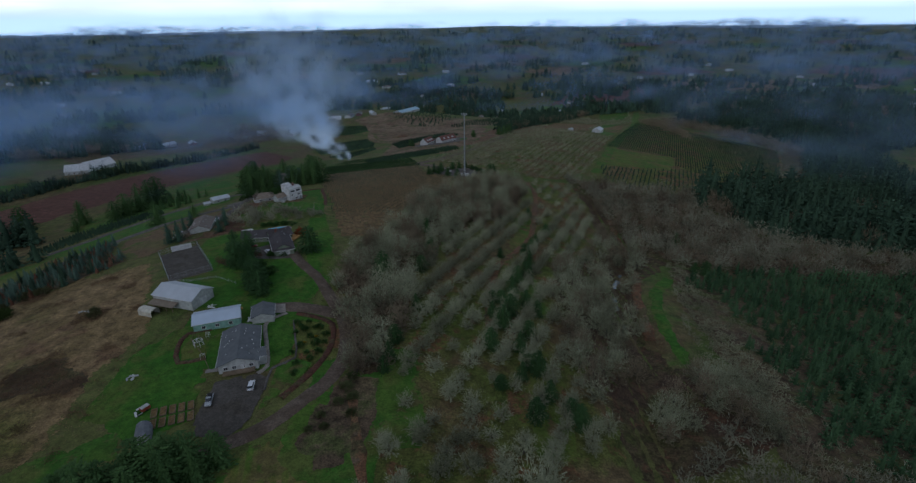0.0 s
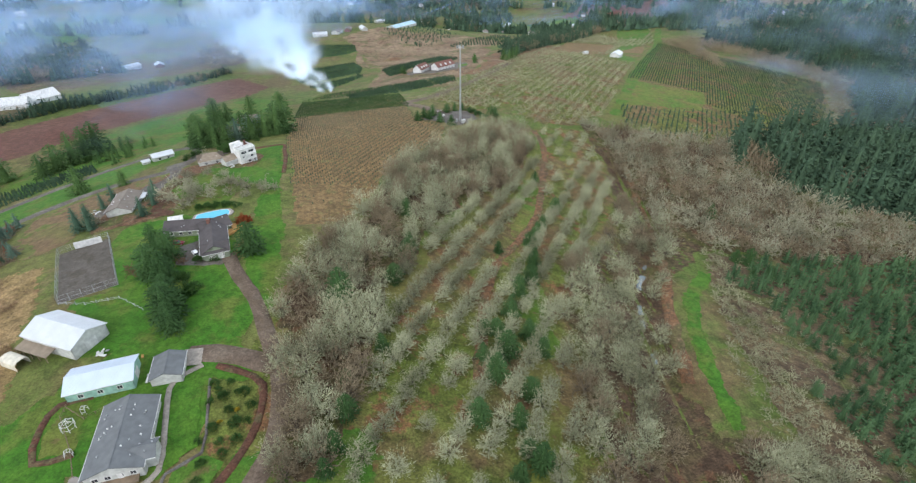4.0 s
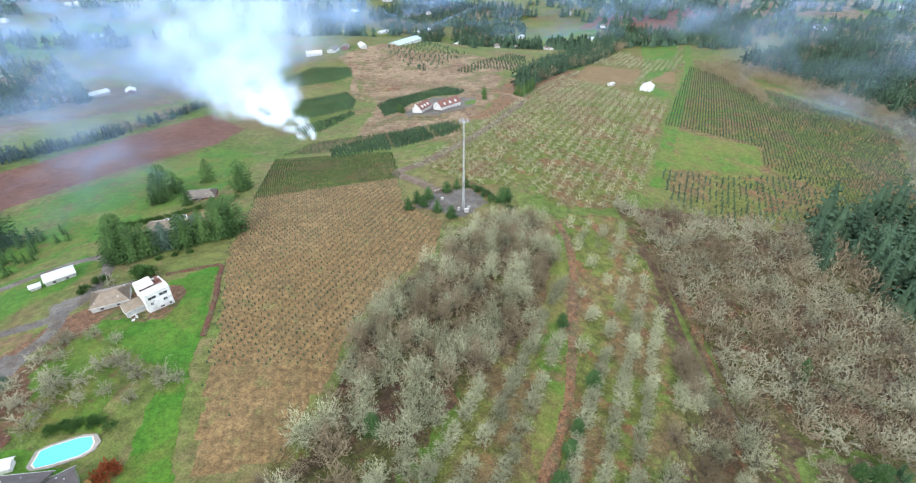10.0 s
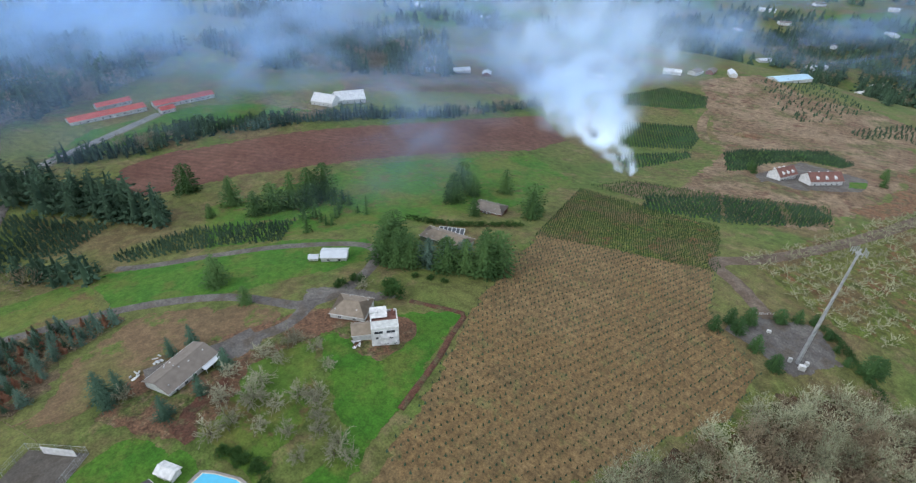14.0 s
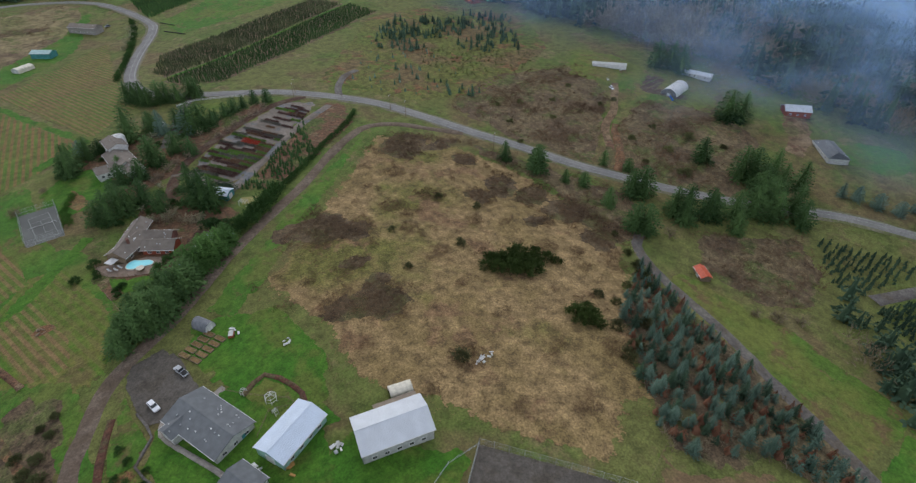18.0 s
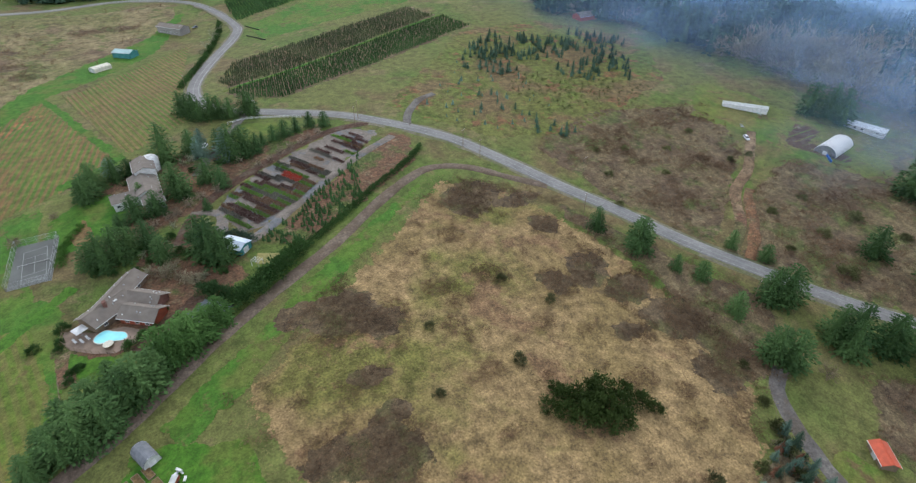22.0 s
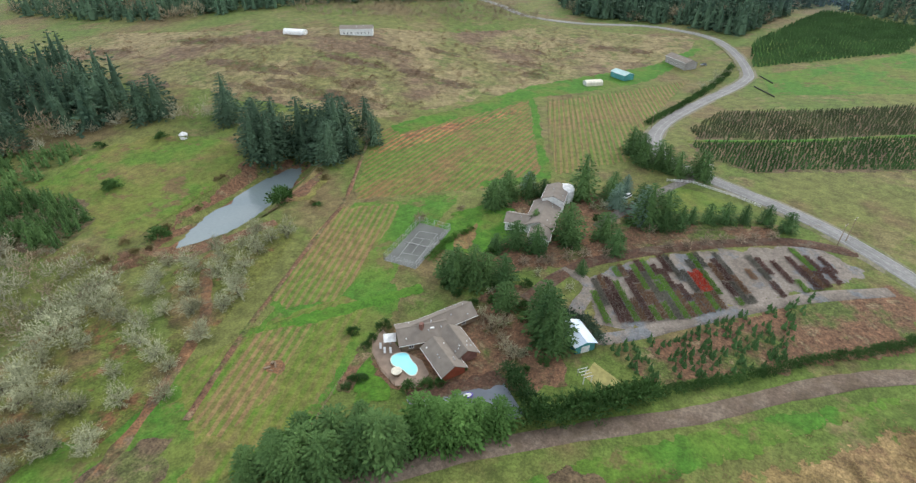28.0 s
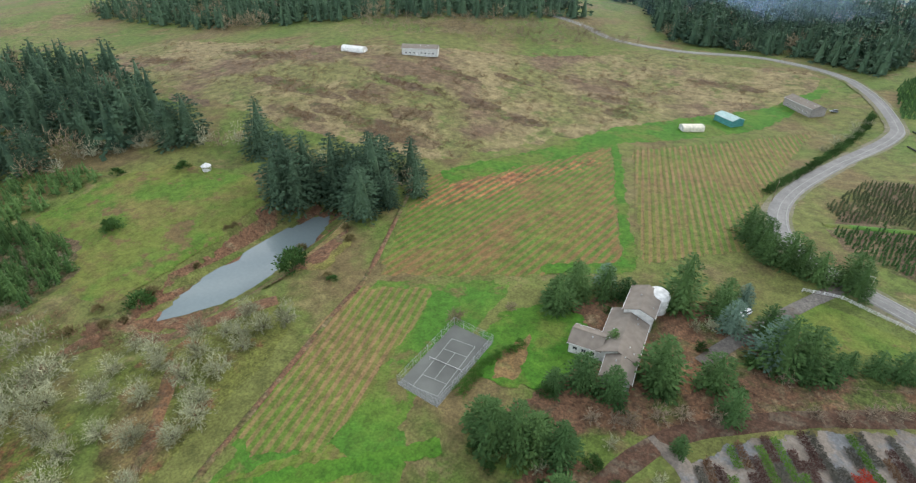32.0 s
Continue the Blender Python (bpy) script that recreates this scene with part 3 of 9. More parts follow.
# the ridge farms
MEADOW_WEST = [(-216, 16), (-253, 43), (-268, 100), (-266, 165), (-235, 190), (-180, 232), (-150, 215), (-126, 197), (-108, 166), (-112, 140), (-106, 101), (-136, 80)]
patch("meadow", MEADOW_WEST, TAN, "dry tan meadow with bramble patches", "meadow", amount=2.5, soft=16.0)
BRAMBLES = [(-220, 43, 15, 16), (-148, 87, 16, 14), (-158, 96, 9, 7), (-146, 115, 7, 4.5), (-124, 135, 6, 7), (-147, 136, 6, 6.5), (-139, 150, 5.5, 5.5), (-105, 123, 4, 3.4), (-125, 155, 2.6, 2.2), (-114, 121, 4.5, 2.8), (-255, 134, 18, 14), (-259, 153, 12, 16), (-224, 102, 8, 8), (-242, 98, 10, 7), (-186, 89, 5, 4.6), (-177, 109, 4, 5), (-178, 128, 2.8, 2.4), (-206, 120, 3.2, 3), (-230, 133, 5.6, 4.5), (-219, 150, 6, 4), (-147, 176, 5.5, 4.5), (-200, 171, 3.6, 3.2), (-182, 181, 3.2, 2.6), (-203, 62, 3.3, 3.7), (-210, 71, 3.8, 3.7), (-204, 90, 5.5, 5), (-244, 50, 14, 6.5), (-225, 169, 5, 3.6), (-238, 176, 5.2, 4.7), (-243, 70, 8, 8), (-134, 136, 15, 9), (-142, 142, 10, 9), (-136, 81, 10, 7), (-228, 38, 16, 12), (-248, 116, 12, 10), (-238, 104, 10, 7), (-262, 142, 14, 14), (-248, 158, 10, 10), (-202, 90, 6, 5), (-181, 88, 6, 5), (-185, 98, 5, 4), (-200, 62, 5, 4), (-177, 129, 5, 4), (-176, 108, 5, 4), (-206, 118, 6, 4), (-220, 151, 6, 4.5), (-229, 159, 6, 5), (-232, 133, 7, 5), (-145, 175, 6, 4), (-183, 182, 5, 3.5), (-192, 206, 6, 4), (-213, 198, 7, 4), (-162, 213, 5, 3), (-145, 130, 7, 5)]
for bx, by, r1, r2 in BRAMBLES:
    if r1 > 6:
        patch("bramble_floor", [(bx + 1.15 * r1 * math.cos(k * 0.7), by + 1.15 * r2 * math.sin(k * 0.7)) for k in range(9)], BRAMBLEFLOOR, "brown leafless ground under a bramble patch", "brambles", amount=2.5, lift=0.2, step=1.8, soft=0.8 * r2)
patch("verge", [(-90, 104), (-106, 94), (-141, 66), (-183, 36), (-214, 16), (-212, 22), (-190, 40), (-146, 76), (-115, 104), (-97, 115)], GRASS, "green verge between a lane and a meadow", "verge", lift=0.16)
patch("meadow", [(-231, 194), (-200, 212), (-160, 236), (-148, 236), (-128, 206), (-124, 190), (-112, 170), (-107, 155), (-130, 140), (-180, 150)], TAN, "tan and green grass at the foot of a dry meadow", "meadow", amount=2.5, lift=0.16, soft=16.0)
patch("bare_yard", [(-176, 226), (-167, 243), (-188, 262), (-200, 286), (-180, 305), (-156, 299), (-153, 279), (-155, 264), (-151, 248), (-158, 238)], YARDSOIL, "bare brown yard with thin grass beside spruces", "yard", amount=2.0, lift=0.22, soft=5.0)
patch("plantation_floor", [(-250, 178), (-212, 192), (-198, 206), (-186, 216), (-175, 230), (-168, 238), (-174, 249), (-191, 258), (-197, 281), (-211, 281), (-228, 245), (-243, 201)], BRUSH, "brown brambly floor of a spruce plantation", "plantation ground", amount=2.0, lift=0.14)
LAWN_HOME = [(-78, 118), (-90, 108), (-112, 118), (-116, 150), (-105, 166), (-96, 184), (-72, 200), (-50, 178), (-58, 160), (-62, 140), (-84, 140), (-84, 134)]
patch("lawn", LAWN_HOME, LAWN, "bright green lawn round a farmhouse", "lawn", lift=0.14)
patch("lawn", [(-58, 203), (-73, 222), (-79, 238), (-90, 256), (-112, 266), (-137, 258), (-128, 222), (-110, 205), (-84, 194), (-60, 188)], LAWN, "lawn round a brown-roofed house", "lawn", lift=0.13)
patch("lawn", [(-105, 366), (-88, 320), (-66, 256), (-54, 200), (-66, 206), (-79, 240), (-88, 290), (-104, 325)], LAWN, "strip of bright lawn along a field", "lawn", lift=0.17)
patch("lawn", [(-119, 345), (-100, 366), (-84, 318), (-80, 290), (-104, 300), (-129, 316)], LAWN, "green lawn below a tall white house", "lawn", lift=0.19)
patch("grass_bank", [(-260, 285), (-215, 362), (-180, 386), (-155, 380), (-163, 350), (-187, 304), (-214, 278)], LAWN, "bright green slope below a lane", "grass", lift=0.15)
patch("pasture", [(-262, 190), (-268, 240), (-258, 285), (-214, 278), (-205, 250), (-228, 200)], OLIVE, "yellow-green hay field on a slope", "pasture", lift=0.11, amount=2.0)
patch("bare_yard", [(-181, 249), (-196, 279), (-172, 312), (-151, 320), (-140, 300), (-142, 262)], YARDSOIL, "bare brown yard round a house", "yard", lift=0.13, amount=2.5)
patch("garden_ground", [(-140, 262), (-152, 300), (-128, 316), (-104, 300), (-92, 270), (-112, 268)], OLIVE, "leaf-strewn garden under bare trees", "garden", lift=0.15, amount=2.5)
patch("garden_ground", [(-148, 251), (-160, 264), (-158, 291), (-146, 330), (-132, 336), (-118, 349), (-100, 325), (-108, 318), (-126, 320), (-131, 294), (-120, 280), (-120, 264), (-132, 256)], LITTER, "mulched beds and bare earth round two houses", "garden", lift=0.21, amount=2.0, soft=4.0)
patch("garden_bed", [(-124, 325), (-110, 320), (-102, 319), (-101, 330), (-103, 341), (-107, 346), (-114, 346), (-120, 338)], LITTER, "reddish mulch and rubble round a tall white house", "garden bed", lift=0.3, amount=0.8, soft=1.5)
patch("garden_bed", [(-128, 263), (-133, 272), (-136, 287), (-130, 285), (-126, 273), (-118, 268), (-118, 264)], REDMULCH, "bed of red bark mulch below a long house", "garden bed", lift=0.36, amount=0.8, soft=1.5)
patch("gravel_yard", [(-154, 284), (-152, 306), (-140, 303), (-139, 292), (-145, 284)], GRAVEL, "grey gravel yard beside a long house", "yard", lift=0.34, amount=0.8, soft=2.0)
patch("gravel_yard", [(-160, 334), (-150, 344), (-135, 351), (-124, 354), (-129, 345), (-145, 339), (-147, 327), (-151, 326)], GRAVEL, "grey drive in front of a tall white house", "yard", lift=0.26, amount=0.8, soft=1.5)
# south of the lane
patch("field", [(-27, 62), (-20, 84), (-42, 120), (-60, 108), (-69, 80), (-60, 40), (-47, 37)], HAYFIELD, "green hay field with faint mowing lines", amount=1.5, lift=0.13)
VINE_STRIPS = [[(-23, 47), (-9, -7), (-12, -17), (-38, -28), (-43, -5), (-50, 42), (-33, 53)], [(-40, 98), (-30, 62), (-48, 52), (-54, 84), (-52, 100)]]
for strip in VINE_STRIPS:
    patch("field", strip, ROWS_A, "striped plot of low rows with brown soil between", amount=0.8, lift=0.18)
SOUTH_FIELD = [(-14, -21), (6, -65), (16, -102), (-50, -190), (-90, -68), (-62, -45)]
patch("field", SOUTH_FIELD, ROWS_B, "green field with faint reddish rows", amount=1.0, lift=0.14)
patch("bare_soil", [(10, -73), (2, -101), (-29, -141), (-52, -177), (-59, -158), (-36, -121), (-24, -90), (0, -64)], ROWS_RED, "reddish bare soil showing through a green field", "bare soil", lift=0.2, amount=4.0, soft=9.0)
VINEYARD = [(-61, -186), (-127, -251), (-150, -272), (-140, -225), (-127, -140), (-126, -98), (-93, -68)]
patch("vineyard_floor", VINEYARD, ROWS_A, "grassy floor of a small vineyard", "vineyard ground", amount=1.0, lift=0.14)
patch("grass_lane", [(-54, -192), (-95, -66), (-88, -60), (-60, -48), (-62, -56), (-86, -70), (-46, -196)], LAWN, "bright green headland along a vineyard", "grass lane", lift=0.22)
patch("grass_lane", [(16, -104), (-20, -160), (-41, -215), (-93, -281), (-118, -304), (-150, -362), (-158, -357), (-124, -263), (-96, -229), (-54, -189), (-45, -166), (0, -96)], LAWN, "bright green lane along the top of the fields", "grass lane", lift=0.2, amount=2.0)
patch("hillside", [(380, -100), (373, -207), (194, -225), (60, -300), (-20, -385), (-148, -402), (-150, -340), (-110, -290), (-44, -205), (20, -112), (115, -102), (277, -119)], HILLSIDE, "dry brown hillside with gullies and bramble", "hillside", amount=5.0, lift=0.1)
HILL_BRAMBLES = [(64, -156, 14, 12), (37, -195, 16, 10), (100, -160, 18, 8), (-26, -262, 14, 8), (74, -228, 20, 6), (108, -133, 16, 8), (202, -105, 22, 7), (305, -158, 30, 7), (60, -130, 34, 12), (150, -150, 40, 9), (-40, -240, 12, 10), (10, -190, 18, 8), (230, -190, 40, 10), (-90, -340, 25, 9), (90, -190, 26, 7), (-20, -300, 14, 6), (40, -250, 16, 6), (120, -120, 24, 6)]
for bx, by, r1, r2 in HILL_BRAMBLES:
    patch("bramble_floor", [(bx + 1.2 * r1 * math.cos(k * 0.7), by + 1.2 * r2 * math.sin(k * 0.7)) for k in range(9)], BRUSH, "brown bramble patch on a dry hillside", "brambles", amount=4.0, lift=0.2, step=4.0, soft=9.0)
patch("meadow", [(153, 15), (151, -29), (132, -52), (85, -57), (65, -43), (58, 0), (57, 34), (74, 37)], OLIVE, "mown green meadow above a pond", "meadow", amount=2.0)
patch("field", [(-149, -130), (-170, -200), (-335, -252), (-356, -172), (-241, -124), (-178, -100), (-158, -112)], BRUSH, "field of planted conifer rows with brown soil between", amount=1.0, lift=0.11)
patch("field", [(-194, -290), (-200, -240), (-335, -262), (-420, -300), (-300, -350)], GRASS, "green and brown field across a road", amount=1.5)
patch("field", [(-194, -373), (-273, -543), (-330, -420), (-296, -350), (-193, -310)], GRASS, "block of dense young conifers on a slope", amount=1.5)
patch("field", [(-227, -63), (-337, -165), (-414, -165), (-465, -89), (-418, -20), (-314, 10), (-268, 0), (-240, -35)], ORCHARD, "mossy field of scattered young conifers", amount=3.0)
patch("brush_land", [(-280, 12), (-343, -8), (-413, 15), (-392, 60), (-345, 90), (-305, 112), (-285, 65)], BRUSH, "brown scrub slope above a road", "scrub", amount=4.0)
patch("brush_land", [(-342, 215), (-322, 238), (-286, 240), (-268, 226), (-272, 196), (-296, 178), (-316, 192)], BRUSH, "brown brambly slope below a road", "scrub", amount=4.0, lift=0.14, soft=7.0)
patch("brush_land", [(-312, 120), (-355, 92), (-400, 80), (-440, 110), (-420, 160), (-350, 180), (-322, 150)], BRUSH, "brown scrub slope above a road", "scrub", amount=4.0)
patch("grass_clearing", [(-435, -14), (-456, 16), (-454, 53), (-472, 83), (-465, 109), (-430, 122), (-406, 85), (-407, 67), (-404, 50), (-391, 23)], OLIVE, "green yard round a greenhouse and sheds", "yard", amount=3.0, lift=0.2)
patch("nursery_yard", [(-120, 5), (-135, -14), (-176, -38), (-197, -46), (-214, -34), (-196, -18), (-163, 8), (-145, 24), (-128, 27)], NURSERY, "grey gravel yard of a plant nursery", "yard", lift=0.15)
patch("nursery_field", [(-134, 34), (-148, 24), (-170, 4), (-196, -16), (-218, -34), (-226, -20), (-216, 4), (-176, 28), (-147, 46)], LITTER, "brown nursery plot of young conifers", "field", lift=0.13)
patch("lawn", [(-71, 60), (-77, 67), (-83, 70), (-85, 74), (-75, 79), (-70, 67)], LAWN, "patch of bright lawn beside a pool deck", "lawn", lift=0.3, amount=0.6, soft=1.0)
patch("lawn", [(-58, -12), (-63, -24), (-69, -30), (-86, -38), (-88, -16), (-86, 0), (-76, 4), (-66, 4)], LAWN, "bright lawn behind a house", "lawn", lift=0.2)
patch("lawn", [(-57, -19), (-64, -27), (-72, -35), (-85, -36), (-93, -24), (-90, -8), (-84, 1), (-79, 0), (-77, -16), (-69, -24)], LAWN, "bright lawn beside a tennis court", "lawn", lift=0.27, amount=0.6, soft=1.0)
patch("flower_bed", [(-68, -8), (-72, 4), (-80, -2), (-75, -22)], SOIL, "bare brown garden plot in a lawn", "garden bed", lift=0.26, amount=0.4)
patch("courtyard", [(-100, -24), (-112, -40), (-126, -36), (-120, -16), (-106, -12)], REDDIRT, "reddish leaf-strewn drive in front of a house", "drive", lift=0.22)
patch("orchard_floor", [(-10, 80), (15, 58), (36, 40), (20, 6), (5, 0), (-12, 20), (-18, 60), (-26, 110), (0, 120)], ORCHARD, "reddish grassy strip with old fruit trees", "orchard ground", lift=0.2, amount=2.0)

patch("pond_bank", [(52, 51), (48, 42), (42, 35), (35, 31), (20, 15), (14, -10), (8, -20), (14, -42), (38, -70), (57, -56), (63, -37), (60, -10), (58, 2), (57, 17), (55, 30), (58, 42)], LITTER, "brown reedy banks of a pond", "bank", lift=0.3, amount=2.5, soft=2.0)
patch("reed_bed", [(15, -10), (27, -26), (35, -40), (42, -60), (33, -60), (7, -34), (4, -17)], TAN, "pale reeds and moss along a pond", "reeds", lift=0.24, amount=2.0, soft=4.0)
ribbon("brown_bank", [(48, 66), (49, 52), (43, 38), (25, 30), (14, 13), (8, 4)], 5.0, LITTER, "brown brambly bank below a pond", "bank", lift=0.3, rough=0.5)
ribbon("grass_lane", [(-150, -136), (-199, -152), (-262, -179), (-344, -212)], 3.2, GRASS, "narrow grass lane between two strips of conifers", "grass lane", lift=0.3)
patch("field", [(-40, 112), (-60, 110), (-72, 82), (-70, 40), (-58, 18), (-60, -14), (-62, -45), (-14, -21), (-16, -1), (-29, 60), (-38, 92)], GRASS, "green pasture between an orchard strip and a house", lift=0.1, amount=2.0)
patch("grass_lane", [(-25, 64), (-51, 41), (-69, 24), (-74, 30), (-55, 48), (-29, 68)], LAWN, "bright green strip between two plots", "grass lane", lift=0.24, amount=1.0)
patch("garden_ground", [(-66, 62), (-71, 50), (-88, 25), (-104, 8), (-112, 19), (-110, 30), (-124, 42), (-128, 52), (-118, 60), (-108, 64), (-98, 70), (-80, 72)], LITTER, "mulch and brown leaf litter round a house", "garden", lift=0.13, amount=2.0)
patch("garden_ground", [(-76, -33), (-84, -46), (-111, -60), (-141, -47), (-182, -54), (-186, -46), (-150, -22), (-120, -4), (-92, 16), (-76, 16), (-84, -6), (-88, -21)], LITTER, "leaf-strewn garden under evergreens", "garden", lift=0.13, amount=2.0)
patch("paddock", [(-139, -68), (-148, -78), (-174, -68), (-170, -58), (-144, -49)], OLIVE, "small grass paddock behind a white fence", "paddock", lift=0.18, amount=1.0)
patch("bank", [(-69, 77), (-66, 66), (-65, 57), (-69, 52), (-73, 60), (-74, 69), (-74, 76)], LITTER, "brown mulched bank beside a pool deck", "bank", lift=0.22, amount=0.6, soft=1.5)
ribbon("mulch_path", [(-38, 97), (-27, 60), (-14, -1), (-10, -22), (15, -86)], 1.6, LITTER, "brown worn line along a wire fence", "path", lift=0.28, rough=0.5)

patch("brush_land", [(-258, 52), (-274, 82), (-292, 122), (-300, 142), (-272, 172), (-254, 168), (-262, 110), (-252, 70)], BRUSH, "brown scrub between a meadow and a road", "scrub", amount=3.0, lift=0.14, soft=7.0)

patch("plantation_floor", [(180, 32), (147, 18), (112, 14), (88, 26), (82, 52), (127, 56)], BRUSH, "brown brambly floor under young firs", "plantation ground", amount=3.0, lift=0.16)

# ---- roads ----
ROAD = [(150, -470), (61, -440), (15, -408), (-41, -413), (-100, -436), (-148, -412), (-178, -358), (-189, -300), (-184, -270), (-157, -215), (-138, -165), (-134, -130), (-143, -103), (-167, -84), (-199, -62), (-220, -41), (-243, -12), (-257, 18), (-269, 47), (-283, 76), (-296, 106), (-312, 134), (-326, 157), (-350, 190), (-380, 225), (-405, 280), (-437, 330), (-480, 420)]
ribbon("road_shoulder", ROAD, 10.0, SHOULDER, "pale gravel shoulder of a country road", "road shoulder", lift=0.26, rough=0.15)
road = ribbon("road", ROAD, 7.4, ASPHALT, "grey two-lane country road with worn white lines", lift=0.4)
for off, w in ((-3.0, 0.3), (3.0, 0.3), (0.0, 0.25)):
    ribbon("lane_line", ROAD, w, paint("road_paint", (0.34, 0.34, 0.32), 0.7), "", lift=0.48, offset=off, parent=road)
LANE = [(-82, 233), (-74, 221), (-63, 207), (-52, 187), (-44, 170), (-41, 154), (-43, 140), (-49, 129), (-60, 114), (-85, 99), (-107, 82), (-134, 64), (-158, 49), (-183, 30), (-205, 16), (-220, 11), (-236, 17), (-250, 32), (-264, 46)]
ribbon("lane", LANE, 4.4, MULCHY, "brown gravel farm lane", lift=0.3, rough=0.25)
patch("asphalt_yard", [(-80, 135), (-66, 141), (-63, 139), (-61, 130), (-61, 121), (-65, 111), (-76, 111), (-79, 121), (-79, 131)], ARENA, "dark grey asphalt yard in front of a house", "yard", lift=0.36, amount=0.4, soft=0.8)
ribbon("driveway", [(-47, 178), (-58, 181), (-67, 182), (-74, 181)], 6, MULCHY, "brown gravel drive behind a garden", "driveway", lift=0.34, rough=0.15)
patch("concrete_pad", [(-75.5, 182.5), (-70.5, 183.5), (-68.5, 177), (-73, 176)], CONCRETE_PAD, "pale concrete pad in front of a garage", "pad", lift=0.9, amount=0, soft=0)
patch("lawn", [(-128, 204), (-113, 214), (-100, 226), (-84, 226), (-76, 214), (-64, 200), (-56, 189), (-70, 187), (-88, 184), (-100, 178), (-106, 176), (-118, 196)], LAWN, "bright lawn between a barn and a driveway", "lawn", lift=0.2, amount=2.0)
patch("lawn", [(-106, 175), (-103, 160), (-112, 152), (-107, 138), (-104, 122), (-96, 110), (-84, 106), (-79, 120), (-82, 138), (-86, 146), (-90, 165), (-84, 176)], LAWN, "bright lawn below a farmhouse", "lawn", lift=0.22, amount=1.0, soft=3.0)
patch("lawn", [(-73, 168), (-65, 171), (-58, 150), (-64, 143)], LAWN, "trim rectangle of lawn beside a garden path", "lawn", lift=0.5, amount=0.2, soft=0.5)
patch("garden_bed", [(-65, 174), (-50, 171), (-47, 160), (-50, 147), (-57, 149), (-60, 160)], ORCHARD, "shrub garden of brown mulch inside a bend of a lane", "garden bed", lift=0.42, amount=0.8, soft=1.5)
patch("lawn", [(-57, 149), (-50, 147), (-53, 137), (-58, 126), (-62, 122), (-61, 132), (-63, 143)], GRASS, "rough green slope below a garden", "lawn", lift=0.4, amount=0.6, soft=1.5)
ribbon("garden_path", [(-68, 177), (-72, 173), (-73.5, 168), (-67.5, 152), (-65, 144), (-67, 140)], 1.3, CONCRETE_PAD, "pale concrete garden path round a lawn", "path", lift=0.36)
ribbon("mulch_border", [(-64, 177), (-56, 175), (-49, 171), (-46.5, 158), (-48.5, 146), (-52, 137), (-56, 129)], 1.8, REDMULCH, "dark red mulch border along a lane", "garden bed", lift=0.4, rough=0.4)
ribbon("stone_edging", [(-64, 172), (-60, 160), (-57, 149), (-63, 143), (-62, 132)], 0.6, GRAVEL, "low edging of grey stones along a lawn", "edging", lift=0.42, rough=0.6)
patch("garden_bed", [(-99, 154), (-99, 161), (-92, 164), (-87, 148), (-95, 145)], OLIVE, "grassy gazebo garden inside a mulch border", "garden", lift=0.3, amount=0.3, soft=0.6)
ribbon("mulch_border", [(-87, 147.5), (-95, 144.5), (-99.6, 154), (-99.4, 161.5), (-92, 164.6)], 1.6, REDMULCH, "red mulch border round a gazebo garden", "garden bed", lift=0.42, rough=0.3)
patch("gravel_yard", [(-80, 226), (-98, 224), (-104, 238), (-92, 248), (-82, 240)], GRAVEL, "gravel forecourt of a brown-roofed house", "yard", lift=0.24, amount=1.5)
ribbon("lane", [(-270, 166), (-261, 170), (-253, 180), (-247, 194), (-241, 215), (-234, 232), (-226, 248), (-211, 280), (-193, 301), (-177, 313), (-160, 320), (-149, 326), (-146, 345), (-158, 372), (-175, 378), (-205, 356), (-225, 334), (-245, 308), (-258, 296)], 4.5, GRAVEL, "grey lane across a green slope", rough=0.2)
ribbon("lane", [(-384, 284), (-354, 270), (-322, 255)], 5, GRAVEL, "gravel track between blocks of young conifers", rough=0.2)
ribbon("driveway", [(-149, 330), (-142, 312), (-150, 290), (-156, 270)], 5, GRAVEL, "gravel driveway to a long low house", "driveway", rough=0.2)
ribbon("lane", [(-309, 117), (-330, 106), (-349, 88), (-372, 78), (-390, 66), (-410, 52)], 4.5, DUST, "tan dirt drive climbing to a greenhouse", "driveway", rough=0.2)
ribbon("red_bank", [(-312, 124), (-332, 112), (-350, 95), (-358, 90)], 4.0, REDDIRT, "bank of raw red clay beside a drive", "bank", lift=0.5, rough=0.5)
ribbon("lane", [(-228, -33), (-236, -48), (-250, -62), (-262, -66)], 4, GRAVEL, "gravel track off a road", rough=0.2)
ribbon("lane", [(-158, -94), (-146, -76), (-128, -46), (-120, -30)], 4, GRAVEL, "paved drive to a house", "driveway", rough=0.1)
ribbon("lane", [(-210, -46), (-186, -44), (-150, -26), (-122, -6), (-112, 8), (-106, 22)], 4.5, MULCH, "brown dirt track beside a nursery", rough=0.2)
ribbon("lane", [(-216, -26), (-190, -12), (-160, 10), (-140, 26), (-128, 32), (-122, 22), (-124, 8), (-114, 0)], 4, NURSERY, "grey gravel track round a nursery", rough=0.2)
ribbon("lane", [(66, 705), (20, 592), (-18, 517), (-38, 490), (-24, 474), (-8, 456)], 7, MULCHY, "pale gravel lane to a tower compound", rough=0.2)
